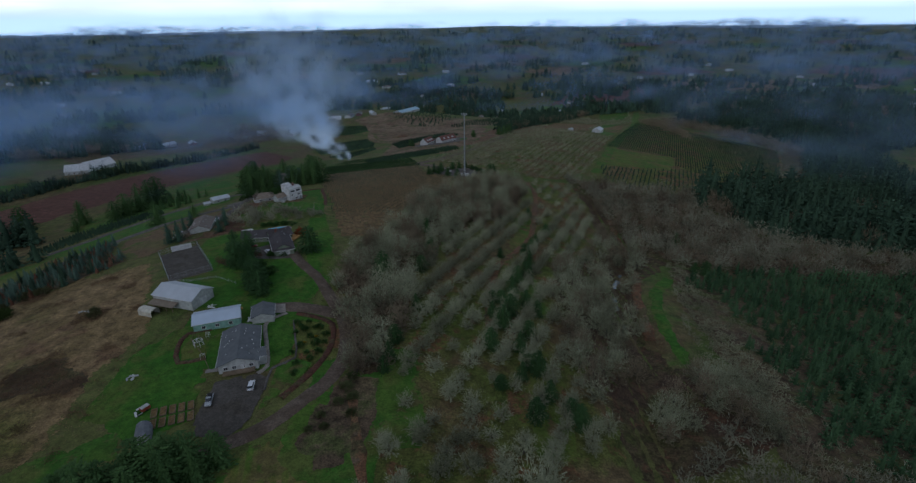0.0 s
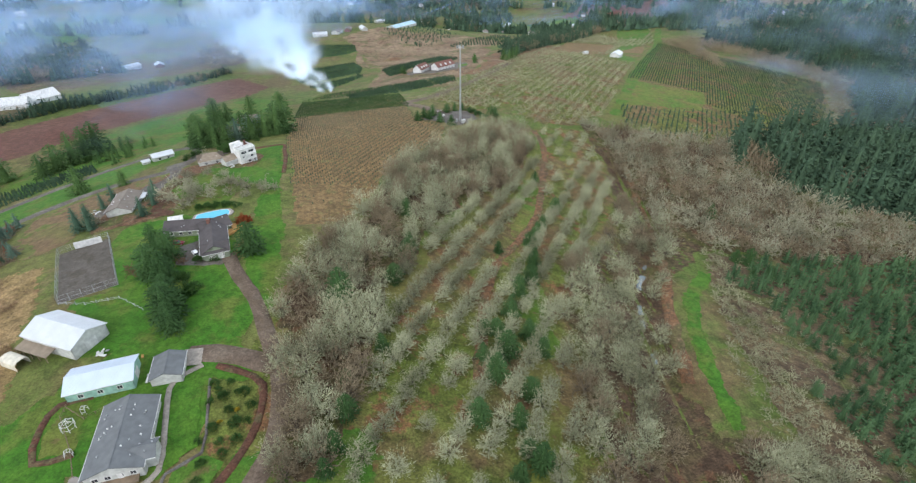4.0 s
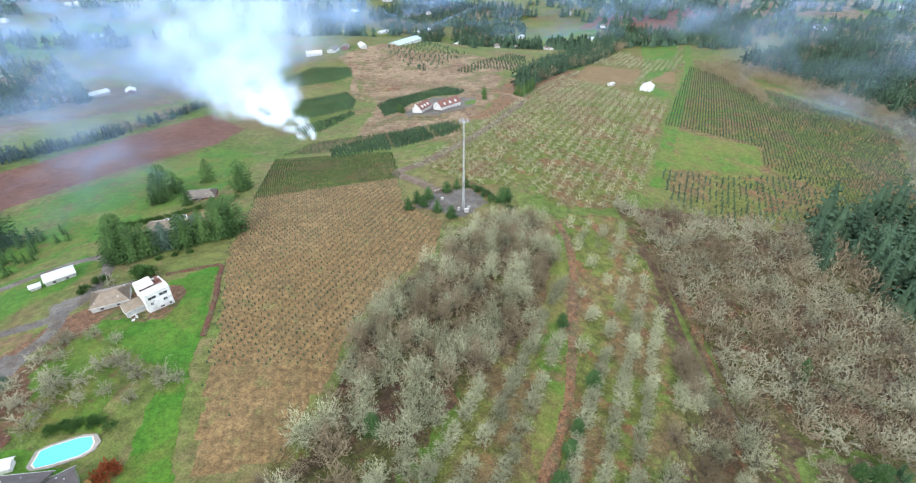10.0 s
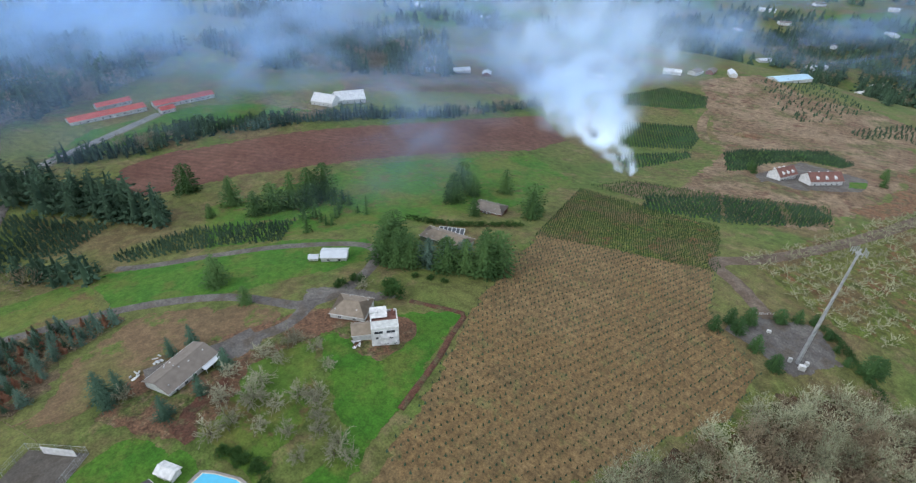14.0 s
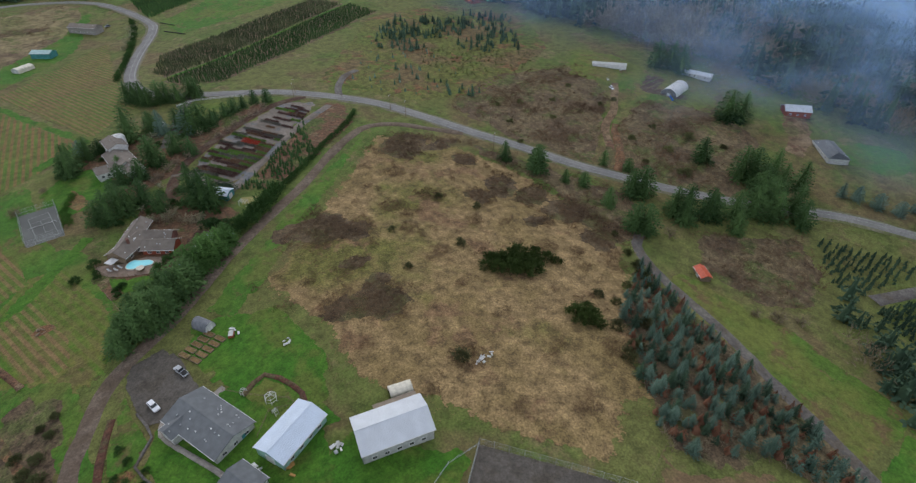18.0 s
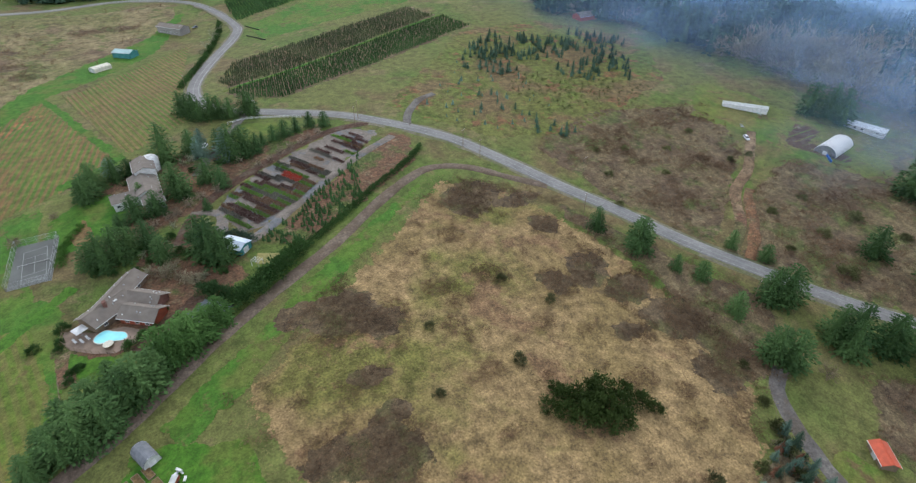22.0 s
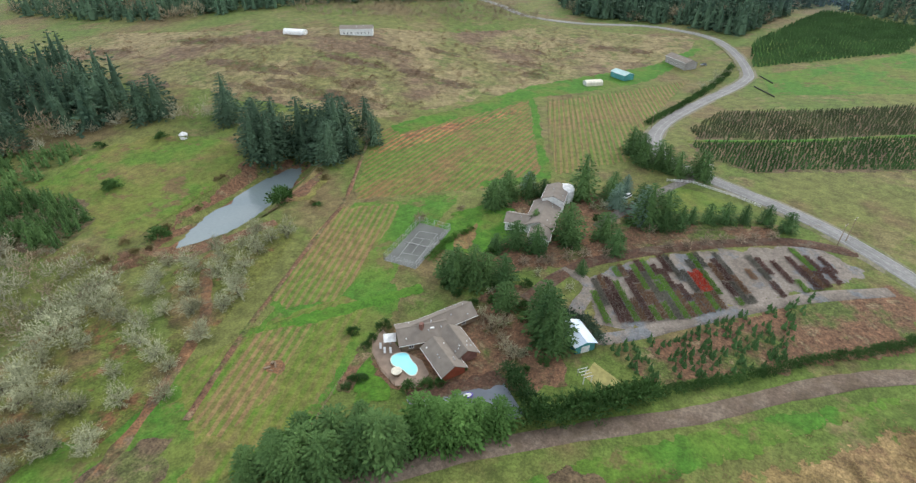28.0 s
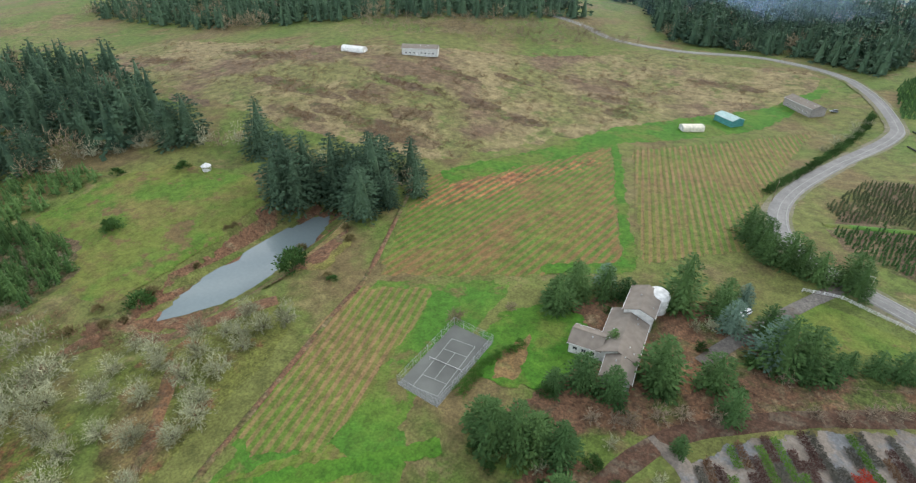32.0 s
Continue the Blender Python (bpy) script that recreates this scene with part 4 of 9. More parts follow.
ribbon("lane", [(-152, 1048), (-134, 1045), (-118, 995), (-122, 935), (-139, 877), (-137, 826), (-122, 775), (-108, 753), (-83, 761), (-46, 788), (-15, 806), (6, 788), (19, 732), (18, 692), (7, 666), (-22, 654), (-47, 663)], 8, DUST, "tan dirt road winding round a bare hill to two houses", rough=0.15)
ribbon("lane", [(66, 705), (48, 740), (22, 752), (10, 780)], 6, DUST, "tan dirt road joining a lane", rough=0.2)
ribbon("red_track", [(49, 316), (58, 364), (62, 390), (63, 415), (60, 436)], 4.0, REDDIRT, "red clay track between trees", lift=0.25, rough=0.5)
ribbon("red_track", [(86, 195), (95, 240), (103, 265), (109, 289), (113, 312), (117, 345), (122, 400)], 4.2, REDDIRT, "red clay track along a creek", lift=0.25, rough=0.5)
ribbon("red_track", [(12, 180), (16, 225), (22, 248), (35, 274), (45, 300), (49, 316)], 3.6, REDDIRT, "faint reddish track between orchard rows", lift=0.24, rough=0.8)
ribbon("red_track", [(12, 40), (0, 52), (-12, 66), (-26, 100), (-34, 130)], 3.0, REDDIRT, "reddish earth track beside old fruit trees", lift=0.25, rough=0.8)
ribbon("mulch_path", [(-84, 312), (-90, 336), (-94, 347), (-97, 357), (-100, 362), (-110, 358), (-120, 354)], 1.9, REDMULCH, "dark red bark mulch strip round a lawn", "path", lift=0.34, rough=0.3)
# ---- trees and plants ----
def twig_cloud(rng, n, h, r, base, length, width, clumps=15):
    """Thin slivers in clumps that fill a dome-shaped crown, each pointing outwards and up."""
    ca = rng.uniform(0, math.tau, clumps)
    cl = rng.uniform(0.08, 0.92, clumps)
    cr_ = r * np.sqrt(np.clip(1 - cl ** 2.2, 0.05, 1)) * rng.uniform(0.35, 0.95, clumps)
    centre = np.stack([cr_ * np.cos(ca), cr_ * np.sin(ca), base + (h - base) * cl], -1)
    pick = rng.integers(0, clumps, n)
    p = centre[pick] + rng.normal(0, 1, (n, 3)) * np.array([0.2 * r, 0.2 * r, 0.1 * (h - base)])
    p[:, 2] = np.maximum(p[:, 2], base * 0.8)
    d = p - np.array([0, 0, base * 0.6])
    d /= np.linalg.norm(d, axis=1)[:, None] + 1e-6
    d = d + rng.normal(0, 0.4, (n, 3))
    d /= np.linalg.norm(d, axis=1)[:, None]
    s = np.cross(d, rng.normal(0, 1, (n, 3)))
    s /= np.linalg.norm(s, axis=1)[:, None]
    ln = length * rng.uniform(0.5, 1.3, n)[:, None]
    v = np.stack([p - s * width, p + s * width, p + d * ln + s * width * 0.3], 1)
    return v.reshape(-1, 3), np.arange(3 * n).reshape(n, 3)


def tube(a, b, ra, rb, sides=5):
    a, b = np.array(a, float), np.array(b, float)
    d = (b - a) / np.linalg.norm(b - a)
    u = np.cross(d, [0.3, 0.9, 0.1])
    u /= np.linalg.norm(u)
    w = np.cross(d, u)
    k = np.arange(sides) / sides * math.tau
    ring = np.cos(k)[:, None] * u + np.sin(k)[:, None] * w
    i = np.arange(sides)
    j = (i + 1) % sides
    f = np.concatenate([np.stack([i, j, j + sides], -1), np.stack([i, j + sides, i + sides], -1)])
    return np.concatenate([a + ring * ra, b + ring * rb]), f


def joined(parts):
    vs, fs, n = [], [], 0
    for v, f in parts:
        vs.append(v)
        fs.append(f + n)
        n += len(v)
    return np.concatenate(vs), np.concatenate(fs)


def boughs(rng, h, r, tiers, per, base=0.06, droop=0.3, wide=0.5, power=1.5, blunt=0.85):
    """Tiers of drooping conifer boughs, ragged at the tips."""
    vs = []
    for t in range(tiers):
        s = t / tiers
        z = h * (base + (1 - base) * s)
        rr = r * (1 - s ** power) ** blunt + 0.04 * r
        m = max(4, int(per * (1 - 0.55 * s)))
        off = rng.uniform(0, math.tau)
        for k in range(m):
            a = off + (k + rng.uniform(-0.3, 0.3)) / m * math.tau
            ln = rr * rng.uniform(0.62, 1.2)
            zk = z
            z = z + h / tiers * rng.uniform(-0.6, 0.6)
            c, sn = math.cos(a), math.sin(a)
            wd = ln * wide * rng.uniform(0.7, 1.2)
            up = h / tiers * rng.uniform(0.9, 1.5)
            dz = -droop * ln * rng.uniform(0.6, 1.3)
            tip = (c * ln, sn * ln, z + dz)
            lf = (c * ln * 0.55 - sn * wd, sn * ln * 0.55 + c * wd, z + dz * 0.7)
            rt = (c * ln * 0.55 + sn * wd, sn * ln * 0.55 - c * wd, z + dz * 0.7)
            top = (0.04 * c, 0.04 * sn, z + up)
            mid = (c * ln * 0.6, sn * ln * 0.6, z + dz * 0.25 + up * 0.35)
            vs += [top, lf, mid, top, mid, rt, mid, lf, tip, mid, tip, rt]
            z = zk
    vs += [(-0.03 * r, 0, h * 0.9), (0.03 * r, 0, h * 0.9), (0, 0, h * 1.03)]
    v = np.array(vs)
    return v, np.arange(len(v)).reshape(-1, 3)


def sprigs(p, d, length, width, rng):
    """Kites of foliage at p that point along d, each with its own turn about its length."""
    n = len(p)
    d = d / (np.linalg.norm(d, axis=1)[:, None] + 1e-9)
    w = np.cross(d, rng.normal(0, 1, (n, 3)) + np.array([0, 0, 1.2]))
    w /= np.linalg.norm(w, axis=1)[:, None] + 1e-9
    length, width = np.asarray(length)[:, None], np.asarray(width)[:, None]
    v = np.stack([p, p + d * length * 0.45 + w * width, p + d * length, p + d * length * 0.45 - w * width], 1).reshape(-1, 3)
    k = np.arange(n)[:, None] * 4
    return v, np.concatenate([k + np.array([[0, 1, 2]]), k + np.array([[0, 2, 3]])])


def conifer(rng, h, r, count, per, base=0.05, power=1.3, blunt=0.9, droop=0.25, leaf=0.34, core=0.5):
    """Boughs in a spiral round a conifer's stem, each feathered with sprigs towards its tip, over a dim core."""
    s = (np.arange(count) + rng.uniform(0, 1, count)) / count
    s = s ** 1.25
    a = np.arange(count) * 2.39996 + rng.normal(0, 0.25, count)
    lump = 1 + 0.2 * np.sin(3 * a + 5 * s + rng.uniform(0, 6)) * (1 - s)
    reach = (r * (1 - s ** power) ** blunt + 0.03 * r) * rng.uniform(0.75, 1.15, count) * lump
    out = np.stack([np.cos(a), np.sin(a), np.zeros(count)], -1)
    side = np.stack([-np.sin(a), np.cos(a), np.zeros(count)], -1)
    root = np.stack([np.zeros(count), np.zeros(count), h * (base + (1 - base) * s)], -1)
    u = np.linspace(0.4, 1.0, per)[None, :, None] + rng.uniform(-0.06, 0.06, (count, per, 1))
    lr = np.where(np.arange(per) % 2, 1.0, -1.0)[None, :, None] * rng.uniform(0.3, 1.0, (count, per, 1))
    rr = reach[:, None, None]
    tilt = (0.35 * s - droop * (1 - s))[:, None, None]
    at = root[:, None] + rr * (u * out[:, None] + 0.2 * lr * u * side[:, None] + np.array([0, 0, 1.0]) * (tilt * u - 0.12 * u * u))
    way = out[:, None] * 0.9 + side[:, None] * lr * 0.9 + np.array([0, 0, 1.0]) * (tilt - 0.15 + rng.normal(0, 0.25, (count, per, 1)))
    size = (leaf * (0.35 * r + 0.65 * reach))[:, None].repeat(per, 1) * rng.uniform(0.7, 1.3, (count, per))
    parts = [sprigs(at.reshape(-1, 3), way.reshape(-1, 3), size.ravel(), 0.3 * size.ravel(), rng)]
    if core:
        parts.append(tube((0, 0, h * base), (0, 0, h * 0.62), core * r, core * 0.5 * r, 7))
        parts.append(tube((0, 0, h * 0.62), (0, 0, h * 0.99), core * 0.5 * r, 0.01 * r, 6))
    return joined(parts)


def branching(rng, h, r, base, counts=(7, 5, 5, 4), width=0.006, girth=0.022):
    """A leafless crown: limbs that fork into boughs, twigs and twiglets which lean out and up; returns the twigs and the wood."""
    k = counts[0]
    a = np.arange(k) * 2.39996 + rng.uniform(-0.3, 0.3, k)
    el = np.arcsin(np.clip((np.arange(k) + 0.5) / k * 0.9 + rng.uniform(-0.05, 0.1, k), 0.08, 0.99))
    d = np.stack([np.cos(a) * np.cos(el), np.sin(a) * np.cos(el), np.sin(el)], -1)
    p = np.stack([np.zeros(k), np.zeros(k), base * (0.8 + 0.6 * np.sin(el))], -1)
    ln = 0.66 / np.sqrt((np.cos(el) / r) ** 2 + (np.sin(el) / (h - base)) ** 2) * rng.uniform(0.8, 1.1, k)
    wood = [tube((0, 0, -0.04 * h), (0, 0, base * 1.1), girth * h, girth * 0.75 * h)]
    wood += [tube(p[i], p[i] + d[i] * ln[i], girth * 0.55 * h, girth * 0.16 * h, 4) for i in range(k)]
    vs = []
    for level, c in enumerate(counts[1:]):
        n = len(p) * c
        i = np.repeat(np.arange(len(p)), c)
        f = np.tile((np.arange(c) + 1) / c, len(p)) * rng.uniform(0.75, 1.0, n)
        q = p[i] + d[i] * (ln[i] * np.clip(f, 0.3, 1))[:, None]
        turn = rng.normal(0, 1, (n, 3))
        e = d[i] + turn * (0.72, 0.6, 0.6)[min(level, 2)] + np.array([0, 0, 0.12])
        e /= np.linalg.norm(e, axis=1)[:, None]
        ln2 = ln[i] * (0.58, 0.52, 0.55)[min(level, 2)] * rng.uniform(0.6, 1.25, n)
        w = np.cross(e, rng.normal(0, 1, (n, 3)))
        w /= np.linalg.norm(w, axis=1)[:, None]
        wd = width * h * (1.3, 1.0, 0.85)[min(level, 2)]
        vs.append(np.stack([q - w * wd, q + w * wd, q + e * ln2[:, None] + w * wd * 0.25], 1).reshape(-1, 3))
        p, d, ln = q, e, ln2
    v = np.concatenate(vs)
    v[:, 2] = np.maximum(v[:, 2], 0.12 * base)
    return (v, np.arange(len(v)).reshape(-1, 3)), joined(wood)


def fast_mesh(name, v, f, material):
    me = bpy.data.meshes.new(name)
    me.vertices.add(len(v))
    me.vertices.foreach_set("co", np.ascontiguousarray(v, np.float32).ravel())
    me.loops.add(f.size)
    me.loops.foreach_set("vertex_index", np.ascontiguousarray(f, np.int32).ravel())
    me.polygons.add(len(f))
    me.polygons.foreach_set("loop_start", np.arange(0, f.size, 3, dtype=np.int32))
    me.update(calc_edges=True)
    me.materials.append(material)
    return me


def spread(name, kinds, places, material, label, category, sizes=None, sink=0.0, seed=1, kind="stuff"):
    """Many plants as one mesh: kinds are (vertices, triangles) of unit plants, places their x and y."""
    rng = np.random.default_rng(seed)
    places = np.asarray(places, float)
    if len(places) == 0:
        return None
    z = height(places[:, 0], places[:, 1]) - sink
    size = np.asarray(sizes if sizes is not None else np.ones(len(places)), float)
    turn, pick = rng.uniform(0, math.tau, len(places)), rng.integers(0, len(kinds), len(places))
    vs, fs, n = [], [], 0
    for k, (v, f) in enumerate(kinds):
        m = np.where(pick == k)[0]
        if len(m) == 0:
            continue
        c, s = np.cos(turn[m])[:, None], np.sin(turn[m])[:, None]
        stretch_ = size[m, None] * rng.uniform(0.9, 1.12, (len(m), 1))
        x = (v[:, 0] * c - v[:, 1] * s) * size[m, None] + places[m, 0, None]
        y = (v[:, 0] * s + v[:, 1] * c) * size[m, None] + places[m, 1, None]
        w = v[:, 2] * stretch_ + z[m, None]
        vs.append(np.stack([x, y, w], -1).reshape(-1, 3))
        fs.append((f[None] + (np.arange(len(m)) * len(v))[:, None, None]).reshape(-1, 3) + n)
        n += len(m) * len(v)
    ob = new(name, fast_mesh(name, np.concatenate(vs), np.concatenate(fs), material))
    return tagged(ob, label, category, kind=kind)


def fill(points, gap, jitter, seed=0, keep=1.0, turn=0.0, gap2=None):
    """Places in rows within an outline."""
    rng = np.random.default_rng(seed)
    p = np.array(points, float)
    c, reach = p.mean(0), np.ptp(p, axis=0).max()
    u, w = np.meshgrid(np.arange(-reach, reach, gap), np.arange(-reach, reach, gap2 or gap))
    u, w = u.ravel() + rng.normal(0, jitter, u.size), w.ravel() + rng.normal(0, jitter, u.size)
    ct, st = math.cos(radians(turn)), math.sin(radians(turn))
    x, y = c[0] + u * ct - w * st, c[1] + u * st + w * ct
    m = inside([tuple(q) for q in points], x, y) & (rng.uniform(0, 1, x.size) < keep)
    return np.stack([x[m], y[m]], -1)


def make_tree(name, label, crown, stem, crown_material, group, category="tree"):
    """A tree of two parts, trunk and crown, at the origin."""
    top = tagged(new(name), label, category, group)
    for part_name, (v, f), mat in (("trunk", stem, BARK), ("crown", crown, crown_material)):
        new(part_name, fast_mesh(part_name, v, f, mat)).parent = top
    return top


def plant(models, places, sizes, seed=3):
    """Stands copies of the models at the places; the models themselves take the first ones."""
    rng = np.random.default_rng(seed)
    for i, (x, y) in enumerate(places):
        ob = models[i % len(models)]
        m = pose(x, y, hz(x, y) - 0.1, 0, 0, rng.uniform(0, 360)) @ Matrix.Diagonal((sizes[i], sizes[i], sizes[i] * rng.uniform(0.9, 1.12), 1))
        if i < len(models):
            ob.matrix_basis = m
        else:
            kid = copy_thing(ob, pose(0, 0, 0))
            kid.matrix_basis = m


def bare_model(rng, h, r, counts=(11, 6, 4, 4), width=0.0135, base=0.16):
    (v, f), wood = branching(rng, h, r, h * base, counts, width)
    return joined([(v, f), twig_cloud(rng, 420, 0.97 * h, 0.95 * r, h * base, 0.11 * h, 0.0075 * h, 30)]), wood


R = np.random.default_rng(7)
FIRS_MID = [conifer(R, 1.0, 0.27 * k, 26, 5, leaf=0.5) for k in (0.9, 1.0, 1.15)]
FIRS = [conifer(R, 1.0, 0.22 * k, 80, 11, leaf=0.25) for k in (0.85, 1.0, 1.15)]
BROAD = [conifer(R, 1.0, 0.25 * k, 110, 12, base=0.03, power=q_, blunt=0.8, droop=0.12, leaf=0.23) for k, q_ in ((0.9, 1.7), (1.0, 2.2), (1.15, 2.8))]
FIRS_FAR = [conifer(R, 1.0, 0.3 * k, 11, 4, power=q_, blunt=0.85, leaf=0.7) for k, q_ in ((0.8, 1.2), (1.0, 1.5), (1.15, 1.9), (0.9, 2.2))]
SEEDLINGS = [boughs(R, 1.0, 0.4, 3, 4, wide=0.6) for _ in range(2)]
SMALL = [boughs(R, 1.0, 0.36, 3, 4, wide=0.6) for _ in range(3)]
YOUNG = [boughs(R, 1.0, 0.36, 5, 6, wide=0.55) for _ in range(3)]
BARES = [joined([*branching(R, 1.0, 0.58, 0.12, (8, 4, 3, 2), 0.016, 0.018), twig_cloud(R, 90, 0.97, 0.56, 0.12, 0.14, 0.015, 22)]) for _ in range(4)]
BARES_MID = [branching(R, 1.0, 0.55, 0.12, (7, 3, 3, 2), 0.026, 0.018)[0] for _ in range(4)]
BARES_FAR = [twig_cloud(R, 90, 1.0, 0.6, 0.1, 0.28, 0.022) for _ in range(3)]
SCRUB = [twig_cloud(R, 60, 1.0, 0.9, 0.0, 0.5, 0.03) for _ in range(3)]
LEAFY = [twig_cloud(R, 150, 1.0, 0.75, 0.05, 0.2, 0.05) for _ in range(3)]


def sizes_of(places, lo, hi, seed=5):
    return np.random.default_rng(seed).uniform(lo, hi, len(places))


# rows of the tree farms
p = fill(TREE_FARM, 3.0, 0.12, 1, 0.94, turn=-17, gap2=2.2)
p = p[(p[:, 1] > 300 + 0.15 * (p[:, 0] + 60)) | (np.random.default_rng(2).uniform(0, 1, len(p)) < 0.05)]
spread("conifer_seedlings", SEEDLINGS, p, FIR, "rows of tiny dark conifer seedlings in brown soil", "seedlings", sizes_of(p, 0.7, 1.15))
p = fill(FARM_GREEN, 1.5, 0.12, 1, 0.97, turn=-17, gap2=1.9)
spread("young_conifers", SEEDLINGS, p, PINE, "close rows of knee-high green conifers", "young conifers", sizes_of(p, 0.8, 1.3))
p = fill(FARM_NORTH, 2.2, 0.2, 1, 0.8, turn=-20)
spread("young_conifers", YOUNG, p, PINE, "rows of young green conifers in a rough field", "young conifers", sizes_of(p, 1.0, 1.8))
for i, block in enumerate(BLOCKS):
    p = fill(block, 2.6, 0.2, 1, 0.97, turn=25)
    spread("young_conifers", SEEDLINGS, p, FIR, "dark block of close-planted young conifers", "young conifers", sizes_of(p, 1.8, 2.6))
DENSE_ROWS = [(341, 990), (361, 860), (419, 746), (439, 698), (383, 595), (329, 513), (269, 486), (286, 524), (257, 551), (243, 562), (261, 603), (187, 638)]
p = fill(DENSE_ROWS, 2.6, 0.2, 4, 0.93, turn=-22, gap2=4.0)
spread("farm_conifers", SMALL, p, FIR, "close rows of small dark conifers on a hill", "young conifers", sizes_of(p, 1.5, 2.3))
p = fill([(151, 531), (192, 528), (270, 550), (286, 524), (270, 492), (227, 468), (160, 459), (142, 491)], 4.0, 0.3, 4, 0.85, turn=-22, gap2=6.0)
spread("farm_conifers", SMALL, p, FIR, "rows of dark conifers with wide gaps on a hill", "young conifers", sizes_of(p, 2.2, 3.2))
p = fill(HILL_ORCHARD, 7.4, 0.35, 5, 0.93, turn=-24, gap2=8.6)
for bare_ in (HILL_SOIL, [(260, 933), (305, 942), (266, 835), (230, 840)], [(279, 1182), (319, 1254), (408, 1236), (338, 1049), (284, 1050)], [(240, 839), (343, 1012), (242, 750), (214, 717), (180, 745), (170, 790), (206, 805)]):
    p = p[~inside(bare_, p[:, 0], p[:, 1])]
spread("orchard_trees", BARES_MID, p, ORCHARDWOOD, "rows of bare lichen-grey orchard trees on a hillside", "orchard trees", sizes_of(p, 5.6, 7.4))
p = fill([(330, 700), (350, 1010), (470, 1010), (560, 800), (470, 720), (420, 790), (385, 920)], 7, 1.5, 5, 0.9)
spread("bare_wood", BARES_FAR, p, TWIGS, "belt of bare brown trees beside a tree farm", "bare trees", sizes_of(p, 6, 9))
# old orchard and creek woods: the nearest trees are things of their own
def ride_x(y):
    """The green ride between the creek and the plantation."""
    return np.interp(y, [150, 172, 193, 228, 246, 274, 284], [60, 92, 94, 99, 106, 126, 170])


TRACK = [(22, 248), (35, 274), (49, 316), (58, 364), (63, 415)]
ROW_ORCHARD = [(-24, 112), (-20, 160), (-18, 225), (-9, 245), (-10, 257), (-3, 273), (9, 298), (35, 334), (52, 390), (60, 436), (100, 440), (104, 385), (96, 335), (80, 296), (64, 268), (50, 250), (40, 218), (42, 175), (44, 120), (20, 96)]
lichen_models = []
for i in range(5):
    crown, stem = bare_model(R, 6.6, 3.6)
    lichen_models.append(make_tree("fruit_tree", "old bare fruit tree crusted with pale grey lichen", crown, stem, LICHEN, "old orchard trees"))
p = fill(ROW_ORCHARD, 5.3, 0.55, 11, 0.9, turn=68, gap2=9.2)
open_ = inside([(58, 336), (60, 420), (92, 424), (96, 380), (78, 344)], p[:, 0], p[:, 1]) | inside([(-22, 112), (-8, 160), (20, 150), (24, 100), (0, 100)], p[:, 0], p[:, 1])
p = p[~(open_ & (np.random.default_rng(3).uniform(0, 1, len(p)) < 0.55))]
p = p[~((abs(p[:, 0] - np.interp(p[:, 1], [y for _, y in TRACK], [x for x, _ in TRACK])) < 3.6) & (p[:, 1] > 240))]
near = np.argsort(np.hypot(p[:, 0] - 14, (p[:, 1] - 215) * 0.8))
plant(lichen_models, p[near[:260]], sizes_of(near[:260], 0.78, 1.22))
spread("orchard_trees", BARES, p[near[260:]], LICHEN, "bare lichen-grey trees of an overgrown orchard", "orchard trees", sizes_of(near[260:], 5, 7.2))
tall_models = []
for i in range(4):
    crown, stem = bare_model(R, 11, 5.6, (13, 6, 5, 4), 0.0075, 0.14)
    tall_models.append(make_tree("broadleaf_tree", ("tall bare broadleaf tree with fine brown twigs", "tall bare tree furred with grey-green lichen")[i > 0], crown, stem, (TWIGS, LICHEN)[i > 0], "creek trees"))
THICKET = [(-56, 205), (-46, 258), (-38, 268), (-32, 300), (-28, 330), (-16, 362), (-3, 384), (4, 412), (25, 432), (52, 440), (56, 400), (35, 334), (9, 298), (-3, 273), (-10, 257), (-9, 245), (-18, 225), (-20, 190), (-26, 140), (-38, 142), (-46, 180)]
CREEK_WOOD = [(46, 120), (43, 175), (40, 218), (50, 250), (64, 268), (80, 292), (92, 318), (96, 345), (118, 345), (122, 318), (118, 300), (106, 272), (90, 240), (82, 191), (79, 156), (77, 130), (60, 105)]
CREEK_CLUMP = [(97, 170), (88, 160), (85, 141), (91, 128), (108, 128), (114, 156), (110, 172)]
brown = fill(THICKET, 6.6, 1.4, 12, 0.92)
brown = brown[(brown[:, 0] < -24) | (brown[:, 1] > 300)]
q = np.concatenate([fill(THICKET, 7.2, 1.4, 13, 0.8), fill(CREEK_WOOD, 7.6, 1.5, 14, 0.92), fill(CREEK_CLUMP, 7.0, 1.2, 15, 0.95)])
q = q[abs(q[:, 0] - ride_x(q[:, 1])) > 7.5]
q = q[abs(q[:, 0] - creek_x(q[:, 1])) > 3]
q = q[np.random.default_rng(4).permutation(len(q))]
plant(tall_models, q, sizes_of(q, 0.7, 1.12))
spread("bare_wood", BARES, brown, TWIGS, "thicket of bare brown trees along a tilled field", "bare trees", sizes_of(brown, 6, 10))


